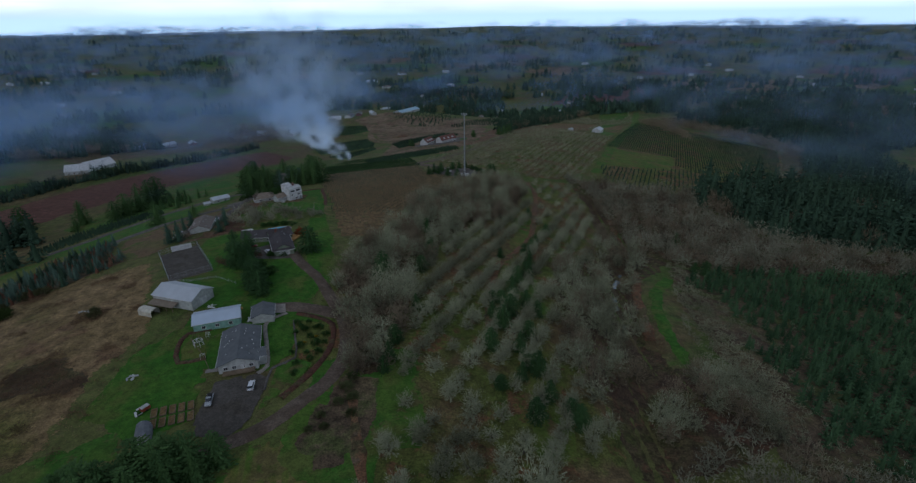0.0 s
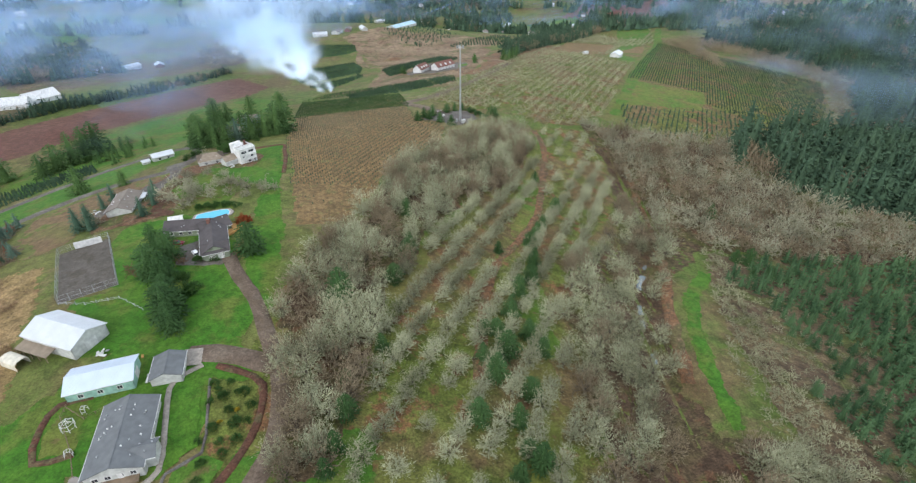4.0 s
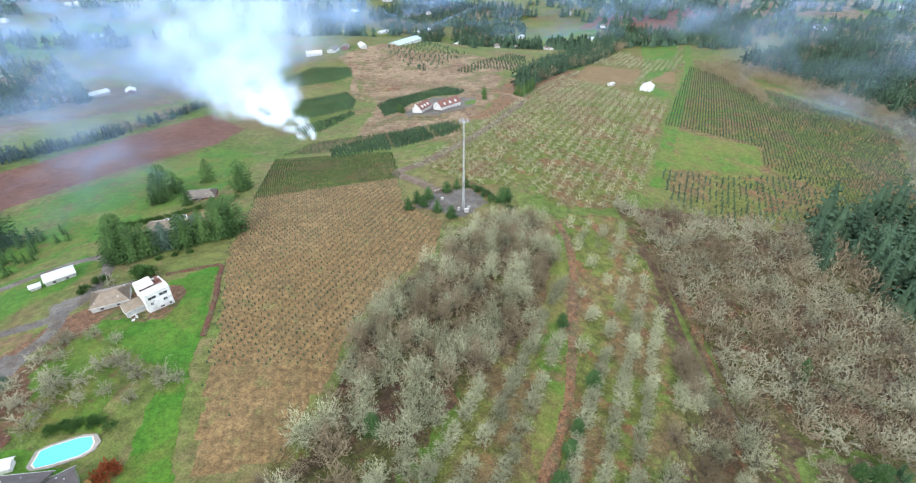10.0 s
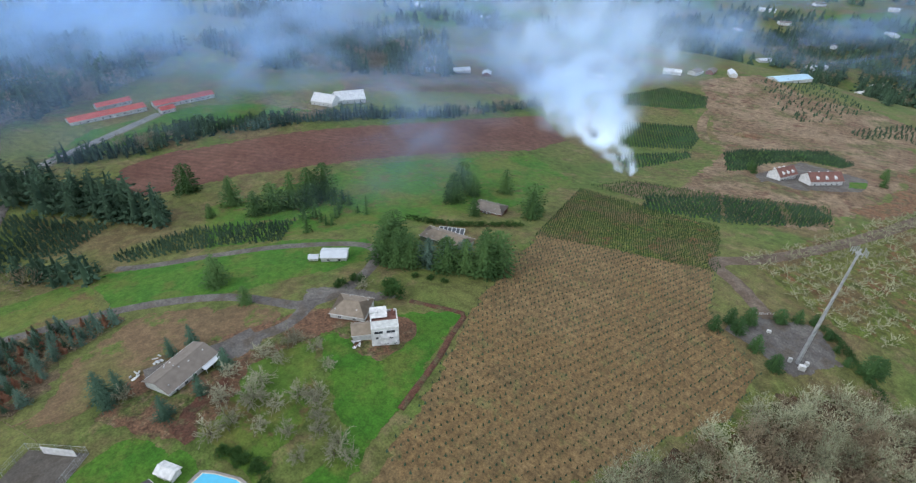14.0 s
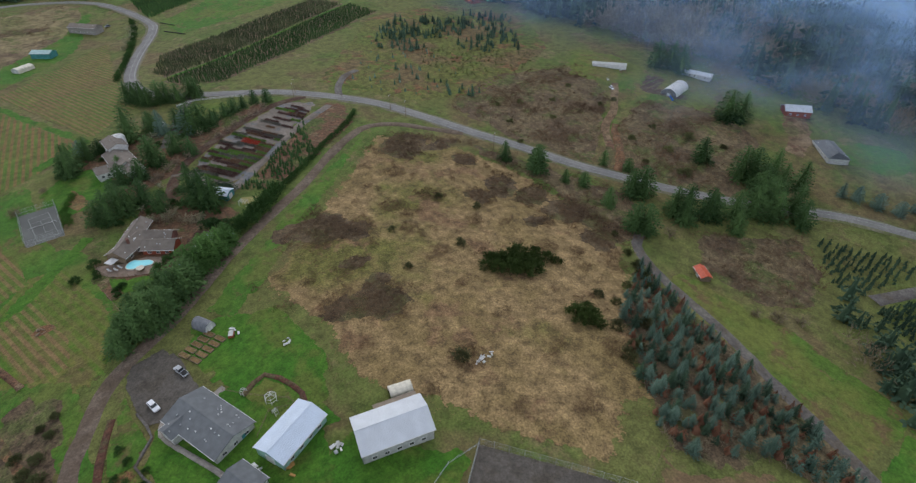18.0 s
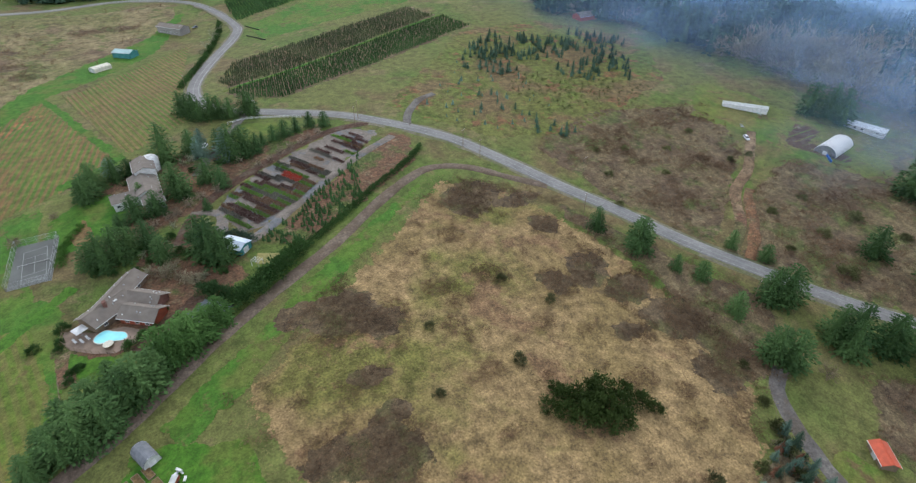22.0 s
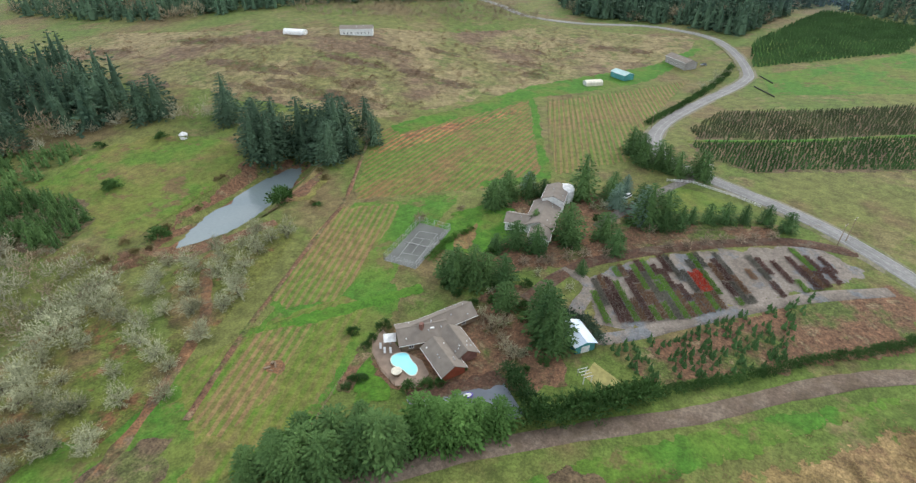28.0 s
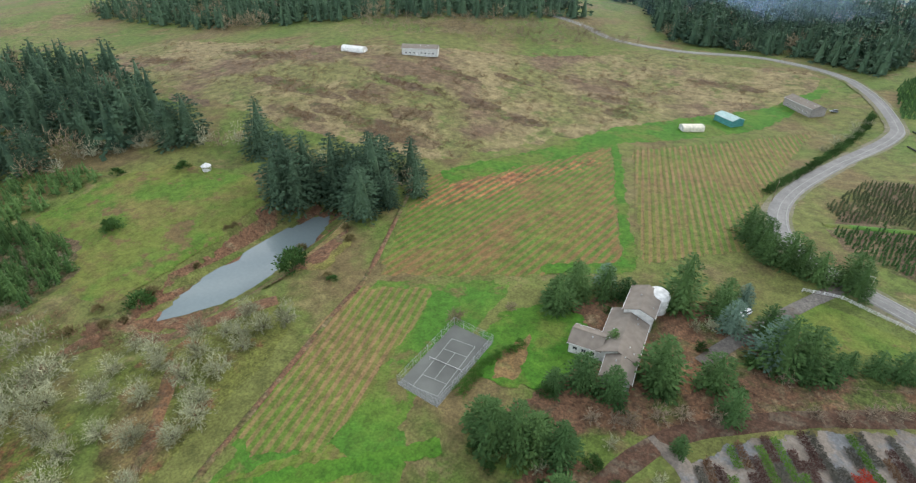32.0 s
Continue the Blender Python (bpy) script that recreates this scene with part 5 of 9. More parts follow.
def mixed_wood(poly, gap, lo, hi, seed, label="bare wood of brown and lichen-grey trees", keep=0.9, kinds=None):
    """A leafless wood: brown and grey crowns side by side."""
    q = fill(poly, gap, gap * 0.22, seed, keep)
    grey = np.random.default_rng(seed).uniform(0, 1, len(q)) < 0.6
    for sel, mat in ((grey, WOODGREY), (~grey, TWIGS)):
        spread("bare_wood", kinds or BARES, q[sel], mat, label, "bare trees", sizes_of(q[sel], lo, hi))


mixed_wood([(112, 300), (120, 330), (112, 420), (100, 470), (150, 470), (205, 462), (225, 469), (205, 415), (258, 352), (330, 322), (300, 290), (211, 296), (150, 300)], 7.6, 9, 13.5, 14)
mixed_wood([(443, 837), (509, 864), (492, 762), (511, 726), (403, 582), (340, 500), (320, 505), (398, 615), (439, 698), (430, 781)], 8, 7, 11, 15)
# firs that stand among the old orchard
fir_models = []
for i in range(3):
    v, f = BROAD[i]
    fir_models.append(make_tree("fir_tree", "young dark green fir among bare orchard trees", (v * np.array([9.5, 9.5, 7]), f), tube((0, 0, -0.3), (0, 0, 5), 0.16, 0.04), PINE, "orchard firs"))
p = np.array([(-18, 278), (-15, 241), (-18, 225), (-18, 189), (-26, 174), (-24, 163), (-25, 152), (-26, 145), (15, 202), (25, 214), (29, 228), (19, 203), (14, 189), (18, 182), (22, 193), (30, 203), (34, 195), (28, 176), (23, 165), (44, 282), (35, 238), (22, 148), (28, 152), (25, 156), (30, 138), (24, 128), (36, 132), (38, 127), (12, 165), (14, 142), (-14, 247), (23, 257), (38, 268), (43, 281), (47, 290), (57, 313), (38, 251), (50, 345), (153, 336), (156, 340), (148, 290), (154, 288), (149, 274), (159, 277)])
plant(fir_models, p, sizes_of(p, 0.85, 1.45))
# plantation and forest
p = fill(PLANTATION, 4.5, 1.1, 15, 0.9)
drift = np.array([noise.noise((x / 16, y / 16, 2)) + 0.4 * noise.noise((x / 6, y / 6, 5)) for x, y in p]) + (p[:, 0] - 140 - 0.14 * (p[:, 1] - 200)) / 45
clear = abs(p[:, 0] - ride_x(p[:, 1])) > 5.5
bushy = p[(drift < 0.5) & clear]
p = p[(drift > 0.02) & clear]
near = np.argsort(np.hypot(p[:, 0] - 140, p[:, 1] - 220))
plant([make_tree("fir_tree", "dense young fir in a plantation", (FIRS[k][0] * np.array([7.8, 7.8, 6.4]), FIRS[k][1]), tube((0, 0, -0.3), (0, 0, 4), 0.12, 0.03), PLANTATION_GREEN, "plantation firs") for k in range(3)], p[near[:50]], sizes_of(near[:50], 0.6, 1.15))
spread("plantation", FIRS_MID, p[near[50:650]], PLANTATION_GREEN, "plantation of young firs with brown gaps", "young conifers", sizes_of(near[50:650], 5.0, 9.0))
spread("plantation", FIRS_FAR, p[near[650:]], PLANTATION_GREEN, "plantation of young firs with brown gaps", "young conifers", sizes_of(near[650:], 5.0, 9.0))
spread("brush", BARES_MID, bushy, ORCHARDWOOD, "tangle of pale bare saplings beside a plantation", "saplings", sizes_of(bushy, 2.4, 4.4))
p = fill([(104, 150), (104, 200), (116, 240), (134, 300), (146, 300), (130, 230), (124, 150)], 3.4, 0.9, 16, 0.75)
p = p[abs(p[:, 0] - ride_x(p[:, 1])) > 5.5]
spread("brush", BARES_MID, p, ORCHARDWOOD, "tangle of pale bare saplings beside a plantation", "saplings", sizes_of(p, 2.6, 5.0))


def forest(points, gap, lo, hi, seed, label="dense dark fir forest", material=None, kinds=None, keep=0.93, leafless=-0.33):
    q = fill(points, gap, gap * 0.33, seed, keep)
    if len(q) == 0:
        return
    rough_ = np.array([noise.noise((x / 34, y / 34, seed)) + 0.6 * noise.noise((x / 11, y / 11, seed + 3)) for x, y in q])
    size = sizes_of(q, lo, hi) * np.clip(1.08 + 0.55 * rough_, 0.55, 1.5)
    if material is not None:
        spread("forest", kinds or FIRS_FAR, q, material, label, "forest", size)
        return
    bare = rough_ < leafless
    spread("forest", kinds or FIRS_FAR, q[~bare], FIR, label, "forest", size[~bare])
    if bare.sum():
        spread("bare_wood", BARES_FAR, q[bare], TWIGS, "bare brown trees in gaps of a fir forest", "bare trees", np.clip(size[bare] * 1.1, 5, 13))


forest([(205, 416), (225, 469), (302, 493), (345, 490), (400, 570), (470, 690), (520, 640), (480, 470), (420, 350), (345, 330), (262, 356)], 7.0, 15, 26, 21, kinds=FIRS_MID)
forest([(420, 1010), (480, 720), (540, 690), (700, 760), (760, 1000), (600, 1120)], 9, 14, 22, 22)
forest([(330, 260), (420, 350), (480, 470), (620, 560), (700, 300), (560, 100), (400, 60), (320, 160)], 8, 18, 26, 23)
forest([(70, 760), (110, 850), (200, 1010), (250, 1120), (310, 1230), (270, 1250), (180, 1100), (100, 940), (60, 800)], 6, 9, 16, 24)
forest([(-410, 304), (-384, 282), (-347, 302), (-307, 326), (-290, 336), (-296, 348), (-330, 336), (-352, 328), (-385, 312)], 6.5, 14, 21, 25, kinds=FIRS_MID)
forest([(-211, 370), (-241, 392), (-251, 416), (-217, 429), (-206, 413)], 7, 5, 9, 26, "mixed conifer copse below a lane", EVERGREEN, FIRS_MID, 0.6)
forest([(-430, 325), (-440, 420), (-385, 515), (-322, 595), (-290, 730), (-276, 725), (-305, 600), (-368, 505), (-404, 420), (-402, 390), (-410, 340)], 4.2, 5, 9, 27, "long dark hedge of conifers along a ploughed field")
forest([(-500, 250), (-560, 420), (-700, 560), (-900, 500), (-900, 0), (-700, -100), (-560, 20), (-510, 100)], 9, 14, 24, 28, leafless=0.0)
forest([(-560, 560), (-480, 640), (-430, 760), (-560, 900), (-800, 800), (-760, 600)], 10, 12, 22, 29, leafless=0.0)
forest([(-480, -120), (-430, -180), (-520, -330), (-760, -300), (-760, -60), (-560, 0), (-490, -40)], 8, 15, 24, 30)
forest([(-500, 10), (-490, -40), (-600, -10), (-700, 60), (-560, 120), (-505, 60)], 8, 12, 20, 31, "bare brown wood on a slope", TWIGS, BARES_FAR)
forest([(166, -66), (190, -20), (196, 20), (260, 50), (420, 40), (440, -110), (300, -120), (200, -86)], 9, 14, 24, 32, keep=0.75, kinds=FIRS_MID)
mixed_wood([(150, -56), (172, -26), (186, -8), (196, -24), (190, -62), (120, -84), (112, -72)], 9, 7, 12, 63, keep=0.7)
forest([(205, -5), (183, -11), (173, -26), (155, -18), (158, 0), (152, 11), (160, 24), (184, 28)], 4, 4, 7, 64, "young firs at the edge of a meadow", EVERGREEN, FIRS_FAR, keep=0.85)
forest([(177, 31), (147, 19), (114, 16), (92, 28), (86, 50), (127, 54), (180, 60)], 3.3, 4, 8.5, 66, "young firs above a creek", EVERGREEN, FIRS_MID, keep=0.8)
mixed_wood([(130, 30), (100, 24), (84, 40), (84, 54), (127, 54)], 5, 2.5, 4.5, 67, "pale bare saplings between young firs")
mixed_wood([(127, 54), (84, 54), (62, 53), (56, 70), (58, 110), (90, 130), (150, 100), (170, 64)], 8, 7, 11, 33)
mixed_wood([(66, -66), (30, -76), (12, -70), (10, -92), (30, -104), (60, -92), (90, -80), (90, -66)], 9, 7, 12, 34, keep=0.7)
forest([(350, -240), (240, -300), (120, -380), (60, -470), (200, -700), (600, -600), (600, -250)], 10, 12, 20, 35)
forest([(180, -270), (60, -330), (-10, -400), (40, -440), (110, -390), (240, -310)], 8, 3, 6, 36, "bare brown orchard on a hilltop", TWIGS, BARES_FAR)
forest([(-20, -450), (-130, -455), (-190, -400), (-250, -560), (-100, -700), (40, -640)], 8, 14, 22, 37)
forest([(-324, 1184), (-339, 1316), (-280, 1405), (-331, 1506), (-390, 1482)], 13, 14, 22, 38)
forest([(-246, 1425), (-165, 1509), (-103, 1639), (-167, 1663), (-255, 1513)], 13, 14, 22, 45)
forest([(-166, 1328), (-119, 1340), (-78, 1135), (-51, 1328), (-60, 1446), (-139, 1499), (-171, 1391)], 13, 12, 20, 46, keep=0.7)
forest([(-36, 1387), (-11, 1191), (22, 1090), (50, 1365), (44, 1481), (7, 1538)], 13, 12, 20, 47, keep=0.7)
forest([(-98, 1657), (17, 1620), (133, 1547), (137, 1633), (48, 1698), (-84, 1726)], 14, 12, 20, 48)
forest([(277, 1366), (274, 1215), (344, 1250), (392, 1226), (421, 1336), (321, 1442)], 11, 12, 19, 49)
forest([(438, 1330), (414, 1140), (481, 1103), (618, 1416), (526, 1412), (459, 1402)], 12, 13, 20, 61)
forest([(339, 1602), (412, 1674), (595, 1577), (584, 1456), (541, 1484), (399, 1562)], 14, 13, 20, 62)
forest([(-330, 780), (-260, 800), (-250, 960), (-330, 1020), (-400, 900)], 12, 8, 15, 39, "bare brown copse in a valley", TWIGS, BARES_FAR, 0.7)
forest([(-270, -570), (-100, -700), (40, -650), (200, -700), (620, -600), (640, -1000), (200, -1150), (-450, -1100), (-520, -700)], 15, 13, 22, 40)
forest([(-420, -330), (-330, -420), (-280, -560), (-520, -700), (-760, -480), (-560, -330)], 11, 12, 20, 41)
forest([(-198, 1368), (-160, 1700), (98, 1720), (181, 1600), (35, 1580), (-34, 1482)], 15, 10, 18, 42)
forest([(430, 1290), (580, 1330), (800, 1300), (1000, 1250), (1150, 1200), (1100, 1000), (780, 700), (700, 760), (760, 1000), (600, 1130)], 15, 12, 20, 43)
forest([(-1100, 900), (-837, 930), (-620, 1000), (-600, 930), (-800, 830), (-1100, 780)], 15, 12, 20, 44)
# ---- builders ----
def part(name, bm, material, parent, label=""):
    me = bpy.data.meshes.new(name)
    bm.to_mesh(me)
    bm.free()
    me.materials.append(material)
    ob = new(name, me)
    ob.parent = parent
    if label:
        ob["label"] = label
    return ob


def add_box(bm, x, y, z, sx, sy, sz, turn=0.0):
    bmesh.ops.create_cube(bm, size=1, matrix=pose(x, y, z, 0, 0, turn) @ Matrix.Diagonal((sx, sy, sz, 1)))


def block(name, x, y, z, sx, sy, sz, material, parent, turn=0.0, bevel=0.0, label=""):
    bm = bmesh.new()
    add_box(bm, x, y, z, sx, sy, sz, turn)
    if bevel:
        bmesh.ops.bevel(bm, geom=bm.edges[:], offset=bevel, segments=2, affect="EDGES")
    return part(name, bm, material, parent, label)


def prism(outline, y0, y1, close=True):
    """A solid with the outline in x and z, drawn out along y."""
    bm = bmesh.new()
    a = [bm.verts.new((x, y0, z)) for x, z in outline]
    b = [bm.verts.new((x, y1, z)) for x, z in outline]
    n = len(outline)
    for i in range(n if close else n - 1):
        j = (i + 1) % n
        bm.faces.new((a[i], b[i], b[j], a[j]))
    if close:
        bm.faces.new(a)
        bm.faces.new(b[::-1])
    bmesh.ops.recalc_face_normals(bm, faces=bm.faces[:])
    return bm


def turned(bm, m):
    bmesh.ops.transform(bm, matrix=m, verts=bm.verts[:])
    return bm


def lathe(profile, sides=14):
    bm = bmesh.new()
    rings = [[bm.verts.new((r * math.cos(k / sides * math.tau), r * math.sin(k / sides * math.tau), z)) for k in range(sides)] for r, z in profile]
    for a, b in zip(rings, rings[1:]):
        for k in range(sides):
            bm.faces.new((a[k], a[(k + 1) % sides], b[(k + 1) % sides], b[k]))
    bm.faces.new(rings[0][::-1])
    bm.faces.new(rings[-1])
    return bm


def rod(bm, a, b, r=0.05, sides=6):
    d = Vector(b) - Vector(a)
    m = Matrix.Translation((Vector(a) + Vector(b)) / 2) @ d.to_track_quat("Z", "Y").to_matrix().to_4x4()
    bmesh.ops.create_cone(bm, cap_ends=True, segments=sides, radius1=r, radius2=r, depth=d.length, matrix=m)


def thing(name, x, y, turn, label, category, group="", lift=0.0, z=None):
    top = tagged(new(name), label, category, group)
    top.matrix_basis = pose(x, y, (hz(x, y) if z is None else z) + lift, 0, 0, turn)
    return top


def glass_material():
    m, nt, p_ = basic("window_glass", 0.06)
    p_.inputs["Base Color"].default_value = (0.03, 0.035, 0.04, 1)
    p_.inputs["Specular IOR Level"].default_value = 0.6
    return m


GLASS = glass_material()
WHITE = paint("white_paint", (0.72, 0.72, 0.7), 0.5)
OFFWHITE = paint("pale_siding", (0.55, 0.56, 0.53), 0.6)
CREAM = paint("cream_sheet", (0.68, 0.64, 0.52), 0.5)
GREY_ROOF = paint("grey_shingles", (0.155, 0.165, 0.17), 0.9, dirt=0.25, scale=0.5)
BROWN_ROOF = paint("brown_shingles", (0.095, 0.085, 0.085), 0.9, dirt=0.25, scale=0.5)
TAUPE_ROOF = paint("taupe_shingles", (0.215, 0.185, 0.155), 0.9, dirt=0.25, scale=0.5)
TAN_ROOF = paint("tan_shingles", (0.27, 0.22, 0.165), 0.9, dirt=0.3, scale=0.5)
ROSE_ROOF = paint("reddish_brown_tiles", (0.2, 0.1, 0.08), 0.85, dirt=0.3, scale=0.5)
METAL_ROOF = paint("pale_metal_roof", (0.6, 0.63, 0.66), 0.35, 0.15, dirt=0.12, scale=0.3, ribs=3.0)
BLUE_ROOF = paint("bluish_metal_roof", (0.58, 0.66, 0.76), 0.35, 0.15, dirt=0.1, scale=0.3, ribs=3.0)
RED_ROOF = paint("red_metal_roof", (0.5, 0.11, 0.085), 0.5, dirt=0.3, scale=0.2)
ORANGE_ROOF = paint("orange_red_metal", (0.55, 0.1, 0.045), 0.5, dirt=0.3)
TEAL = paint("teal_siding", (0.07, 0.26, 0.26), 0.6)
MINT = paint("mint_green_siding", (0.3, 0.5, 0.42), 0.6)
SAGE = paint("sage_green_siding", (0.24, 0.28, 0.2), 0.7)
REDWALL = paint("brick_red_siding", (0.32, 0.08, 0.04), 0.7)
BRICK = paint("dull_brick", (0.22, 0.11, 0.085), 0.8)
WOOD = paint("weathered_timber", (0.24, 0.18, 0.12), 0.85)
RAWWOOD = paint("raw_yellow_timber", (0.5, 0.28, 0.09), 0.8)
CONCRETE = paint("worn_concrete", (0.33, 0.3, 0.27), 0.85, scale=0.4)
DARK = paint("dark_rubber", (0.03, 0.03, 0.03), 0.8)
STEEL = paint("galvanised_steel", (0.5, 0.52, 0.53), 0.4, 0.5)


def window(parent, x, y, z, w, h, turn, frame_material=None):
    """A framed window on a wall; turn is the way it faces."""
    m = pose(x, y, z, 0, 0, turn)
    bm = bmesh.new()
    for sx, sz, ox, oz in ((w + 0.2, 0.12, 0, h / 2), (w + 0.3, 0.14, 0, -h / 2), (0.12, h, -w / 2, 0), (0.12, h, w / 2, 0), (0.06, h, 0, 0)):
        add_box(bm, ox, -0.05, oz, sx, 0.14, sz)
    f = part("window", turned(bm, m), frame_material or WHITE, parent)
    bm = bmesh.new()
    add_box(bm, 0, -0.01, 0, w, 0.04, h)
    part("pane", turned(bm, m), GLASS, f)
    return f


def door(parent, x, y, z, w, h, turn, material=None, name="door"):
    m = pose(x, y, z, 0, 0, turn)
    bm = bmesh.new()
    add_box(bm, 0, -0.06, h / 2, w, 0.14, h)
    bmesh.ops.bevel(bm, geom=bm.edges[:], offset=0.02, segments=1, affect="EDGES")
    d = part(name, turned(bm, m), material or WHITE, parent)
    bm = bmesh.new()
    add_box(bm, w * 0.38, -0.16, h * 0.5, 0.06, 0.08, 0.22)
    part("handle", turned(bm, m), STEEL, d)
    return d


def gable(parent, x, y, w, d, eave, rise, turn, walls, roof, over=0.5, vents=0, gutters=True, hip=0.0, rng=random.Random(4)):
    """A block of a building: four walls, a pitched roof with its ridge along local x, ridge cap, fascia and roof vents."""
    m = pose(x, y, 0, 0, 0, turn)
    t = 0.25
    for sx, sy, px, py in ((w, t, 0, -d / 2 + t / 2), (w, t, 0, d / 2 - t / 2)):
        bm = bmesh.new()
        add_box(bm, px, py, eave / 2 - 0.4, sx, sy, eave + 0.8)
        part("wall", turned(bm, m), walls, parent)
    for s in (-1, 1):
        top = [(-d / 2, -0.8), (d / 2, -0.8), (d / 2, eave)] + ([(0, eave + rise * 0.98)] if not hip else []) + [(-d / 2, eave)]
        bm = prism(top, -t / 2, t / 2)
        part("wall", turned(bm, m @ pose(s * (w / 2 - t / 2), 0, 0, 0, 0, 90)), walls, parent)
    slope = rise / (d / 2)
    for s in (-1, 1):
        bm = bmesh.new()
        e, k = d / 2 + over, w / 2 + over
        zt = eave + rise
        ze = eave - over * slope
        pts = [(-k, s * e, ze), (k, s * e, ze), (k - hip, 0, zt), (-k + hip, 0, zt)]
        lo = [bm.verts.new(q) for q in pts]
        hi = [bm.verts.new((q[0], q[1], q[2] + 0.18)) for q in pts]
        bm.faces.new(lo)
        bm.faces.new(hi[::-1])
        for i in range(4):
            bm.faces.new((lo[i], lo[(i + 1) % 4], hi[(i + 1) % 4], hi[i]))
        bmesh.ops.recalc_face_normals(bm, faces=bm.faces[:])
        slab = part("roof", turned(bm, m), roof, parent)
        for c in range(vents):
            u, q = rng.uniform(-0.42, 0.42) * w, rng.uniform(0.15, 0.85)
            bm = bmesh.new()
            add_box(bm, u, s * d / 2 * (1 - q), eave + rise * q + 0.3, 0.3, 0.3, 0.35)
            part("vent", turned(bm, m), WHITE if c % 2 else STEEL, slab)
        if gutters:
            bm = bmesh.new()
            add_box(bm, 0, s * (e + 0.06), ze + 0.06, 2 * k, 0.14, 0.16)
            part("gutter", turned(bm, m), WHITE, parent)
    if hip:
        for s in (-1, 1):
            bm = bmesh.new()
            k, e = w / 2 + over, d / 2 + over
            q = [bm.verts.new(v) for v in ((s * k, -e, eave - over * slope + 0.1), (s * k, e, eave - over * slope + 0.1), (s * (k - hip), 0, eave + rise + 0.18))]
            bm.faces.new(q)
            bmesh.ops.solidify(bm, geom=bm.faces[:], thickness=0.15)
            part("roof", turned(bm, m), roof, parent)
    bm = bmesh.new()
    add_box(bm, 0, 0, eave + rise + 0.19, w + 2 * over - 2 * hip, 0.35, 0.12)
    part("ridge_cap", turned(bm, m), roof, parent)


def row_of_windows(parent, x, y, w, d, turn, side, count, z=1.5, ww=1.3, hh=1.2):
    """Windows along one side (0: -y, 1: +x, 2: +y, 3: -x) of a block at x, y."""
    m = pose(x, y, 0, 0, 0, turn)
    long = w if side in (0, 2) else d
    for i in range(count):
        u = ((i + 0.5) / count - 0.5) * long * 0.86
        lx, ly, f = {0: (u, -d / 2, 0), 1: (w / 2, u, 90), 2: (u, d / 2, 180), 3: (-w / 2, u, 270)}[side]
        q = m @ Vector((lx, ly, z))
        window(parent, q.x, q.y, z, ww, hh, turn + f)


def wall_door(parent, x, y, w, d, turn, side, u, ww=1.0, hh=2.1, material=None, name="door", z=0.0):
    m = pose(x, y, 0, 0, 0, turn)
    lx, ly, f = {0: (u, -d / 2, 0), 1: (w / 2, u, 90), 2: (u, d / 2, 180), 3: (-w / 2, u, 270)}[side]
    q = m @ Vector((lx, ly, 0))
    door(parent, q.x, q.y, z, ww, hh, turn + f, material, name)


def simple_building(name, x, y, turn, w, d, eave, rise, walls, roof, label, category, vents=0, windows=((0, 3),), doors=(), over=0.4, hip=0.0, lift=0.0):
    b = thing(name, x, y, turn, label, category, lift=lift)
    gable(b, 0, 0, w, d, eave, rise, 0, walls, roof, over, vents, hip=hip)
    for side, n in windows:
        row_of_windows(b, 0, 0, w, d, 0, side, n, z=min(1.6, eave * 0.55))
    for side, u, ww, hh in doors:
        wall_door(b, 0, 0, w, d, 0, side, u, ww, hh)
    return b


# ---- the ridge farm ----
h = thing("house", -76.2, 151.2, 107, "long grey-shingled single-storey house with pale siding", "house")
gable(h, 0, 0, 21.4, 12.4, 2.9, 2.1, 0, OFFWHITE, GREY_ROOF, 0.5, 12)
gable(h, -6.2, -5.2, 6.5, 5.0, 2.9, 1.3, 90, OFFWHITE, GREY_ROOF, 0.4, 1)
for s_, n_ in ((0, 5), (1, 3), (2, 4), (3, 4)):
    row_of_windows(h, 0, 0, 21.4, 12.4, 0, s_, n_)
wall_door(h, 0, 0, 21.4, 12.4, 0, 3, -1.2)
wall_door(h, 0, 0, 21.4, 12.4, 0, 1, 2.5, 1.0, 2.1, TEAL)
block("porch_deck", -11.6, 0, 0.25, 2.2, 10, 0.5, WOOD, h)
block("patio", 2, 8.6, 0.06, 22, 4.2, 0.12, CONCRETE, h)
simple_building("garage", -76.0, 174.0, 107, 9, 8, 2.6, 1.5, OFFWHITE, GREY_ROOF, "small grey-roofed garage behind a house", "garage", windows=((0, 2),), doors=((1, 0, 2.6, 2.1),))
b = simple_building("workshop", -91.7, 169.6, 20, 16.2, 9.6, 3.3, 1.6, MINT, BLUE_ROOF, "mint-green workshop with a pale bluish metal roof", "workshop", windows=((0, 3), (2, 4)), doors=((1, 0, 3, 2.6), (3, 1, 1, 2.1)))
b = simple_building("barn", -112.6, 186.4, 162, 19.4, 11.6, 4.4, 2.4, OFFWHITE, METAL_ROOF, "large white metal-roofed barn", "barn", windows=((0, 5),), doors=((3, 0, 3.6, 3.4), (1, 0, 3.2, 3.2)))
bm = bmesh.new()
add_box(bm, 3.2, 7.5, 2.7, 12.6, 3.8, 0.14)
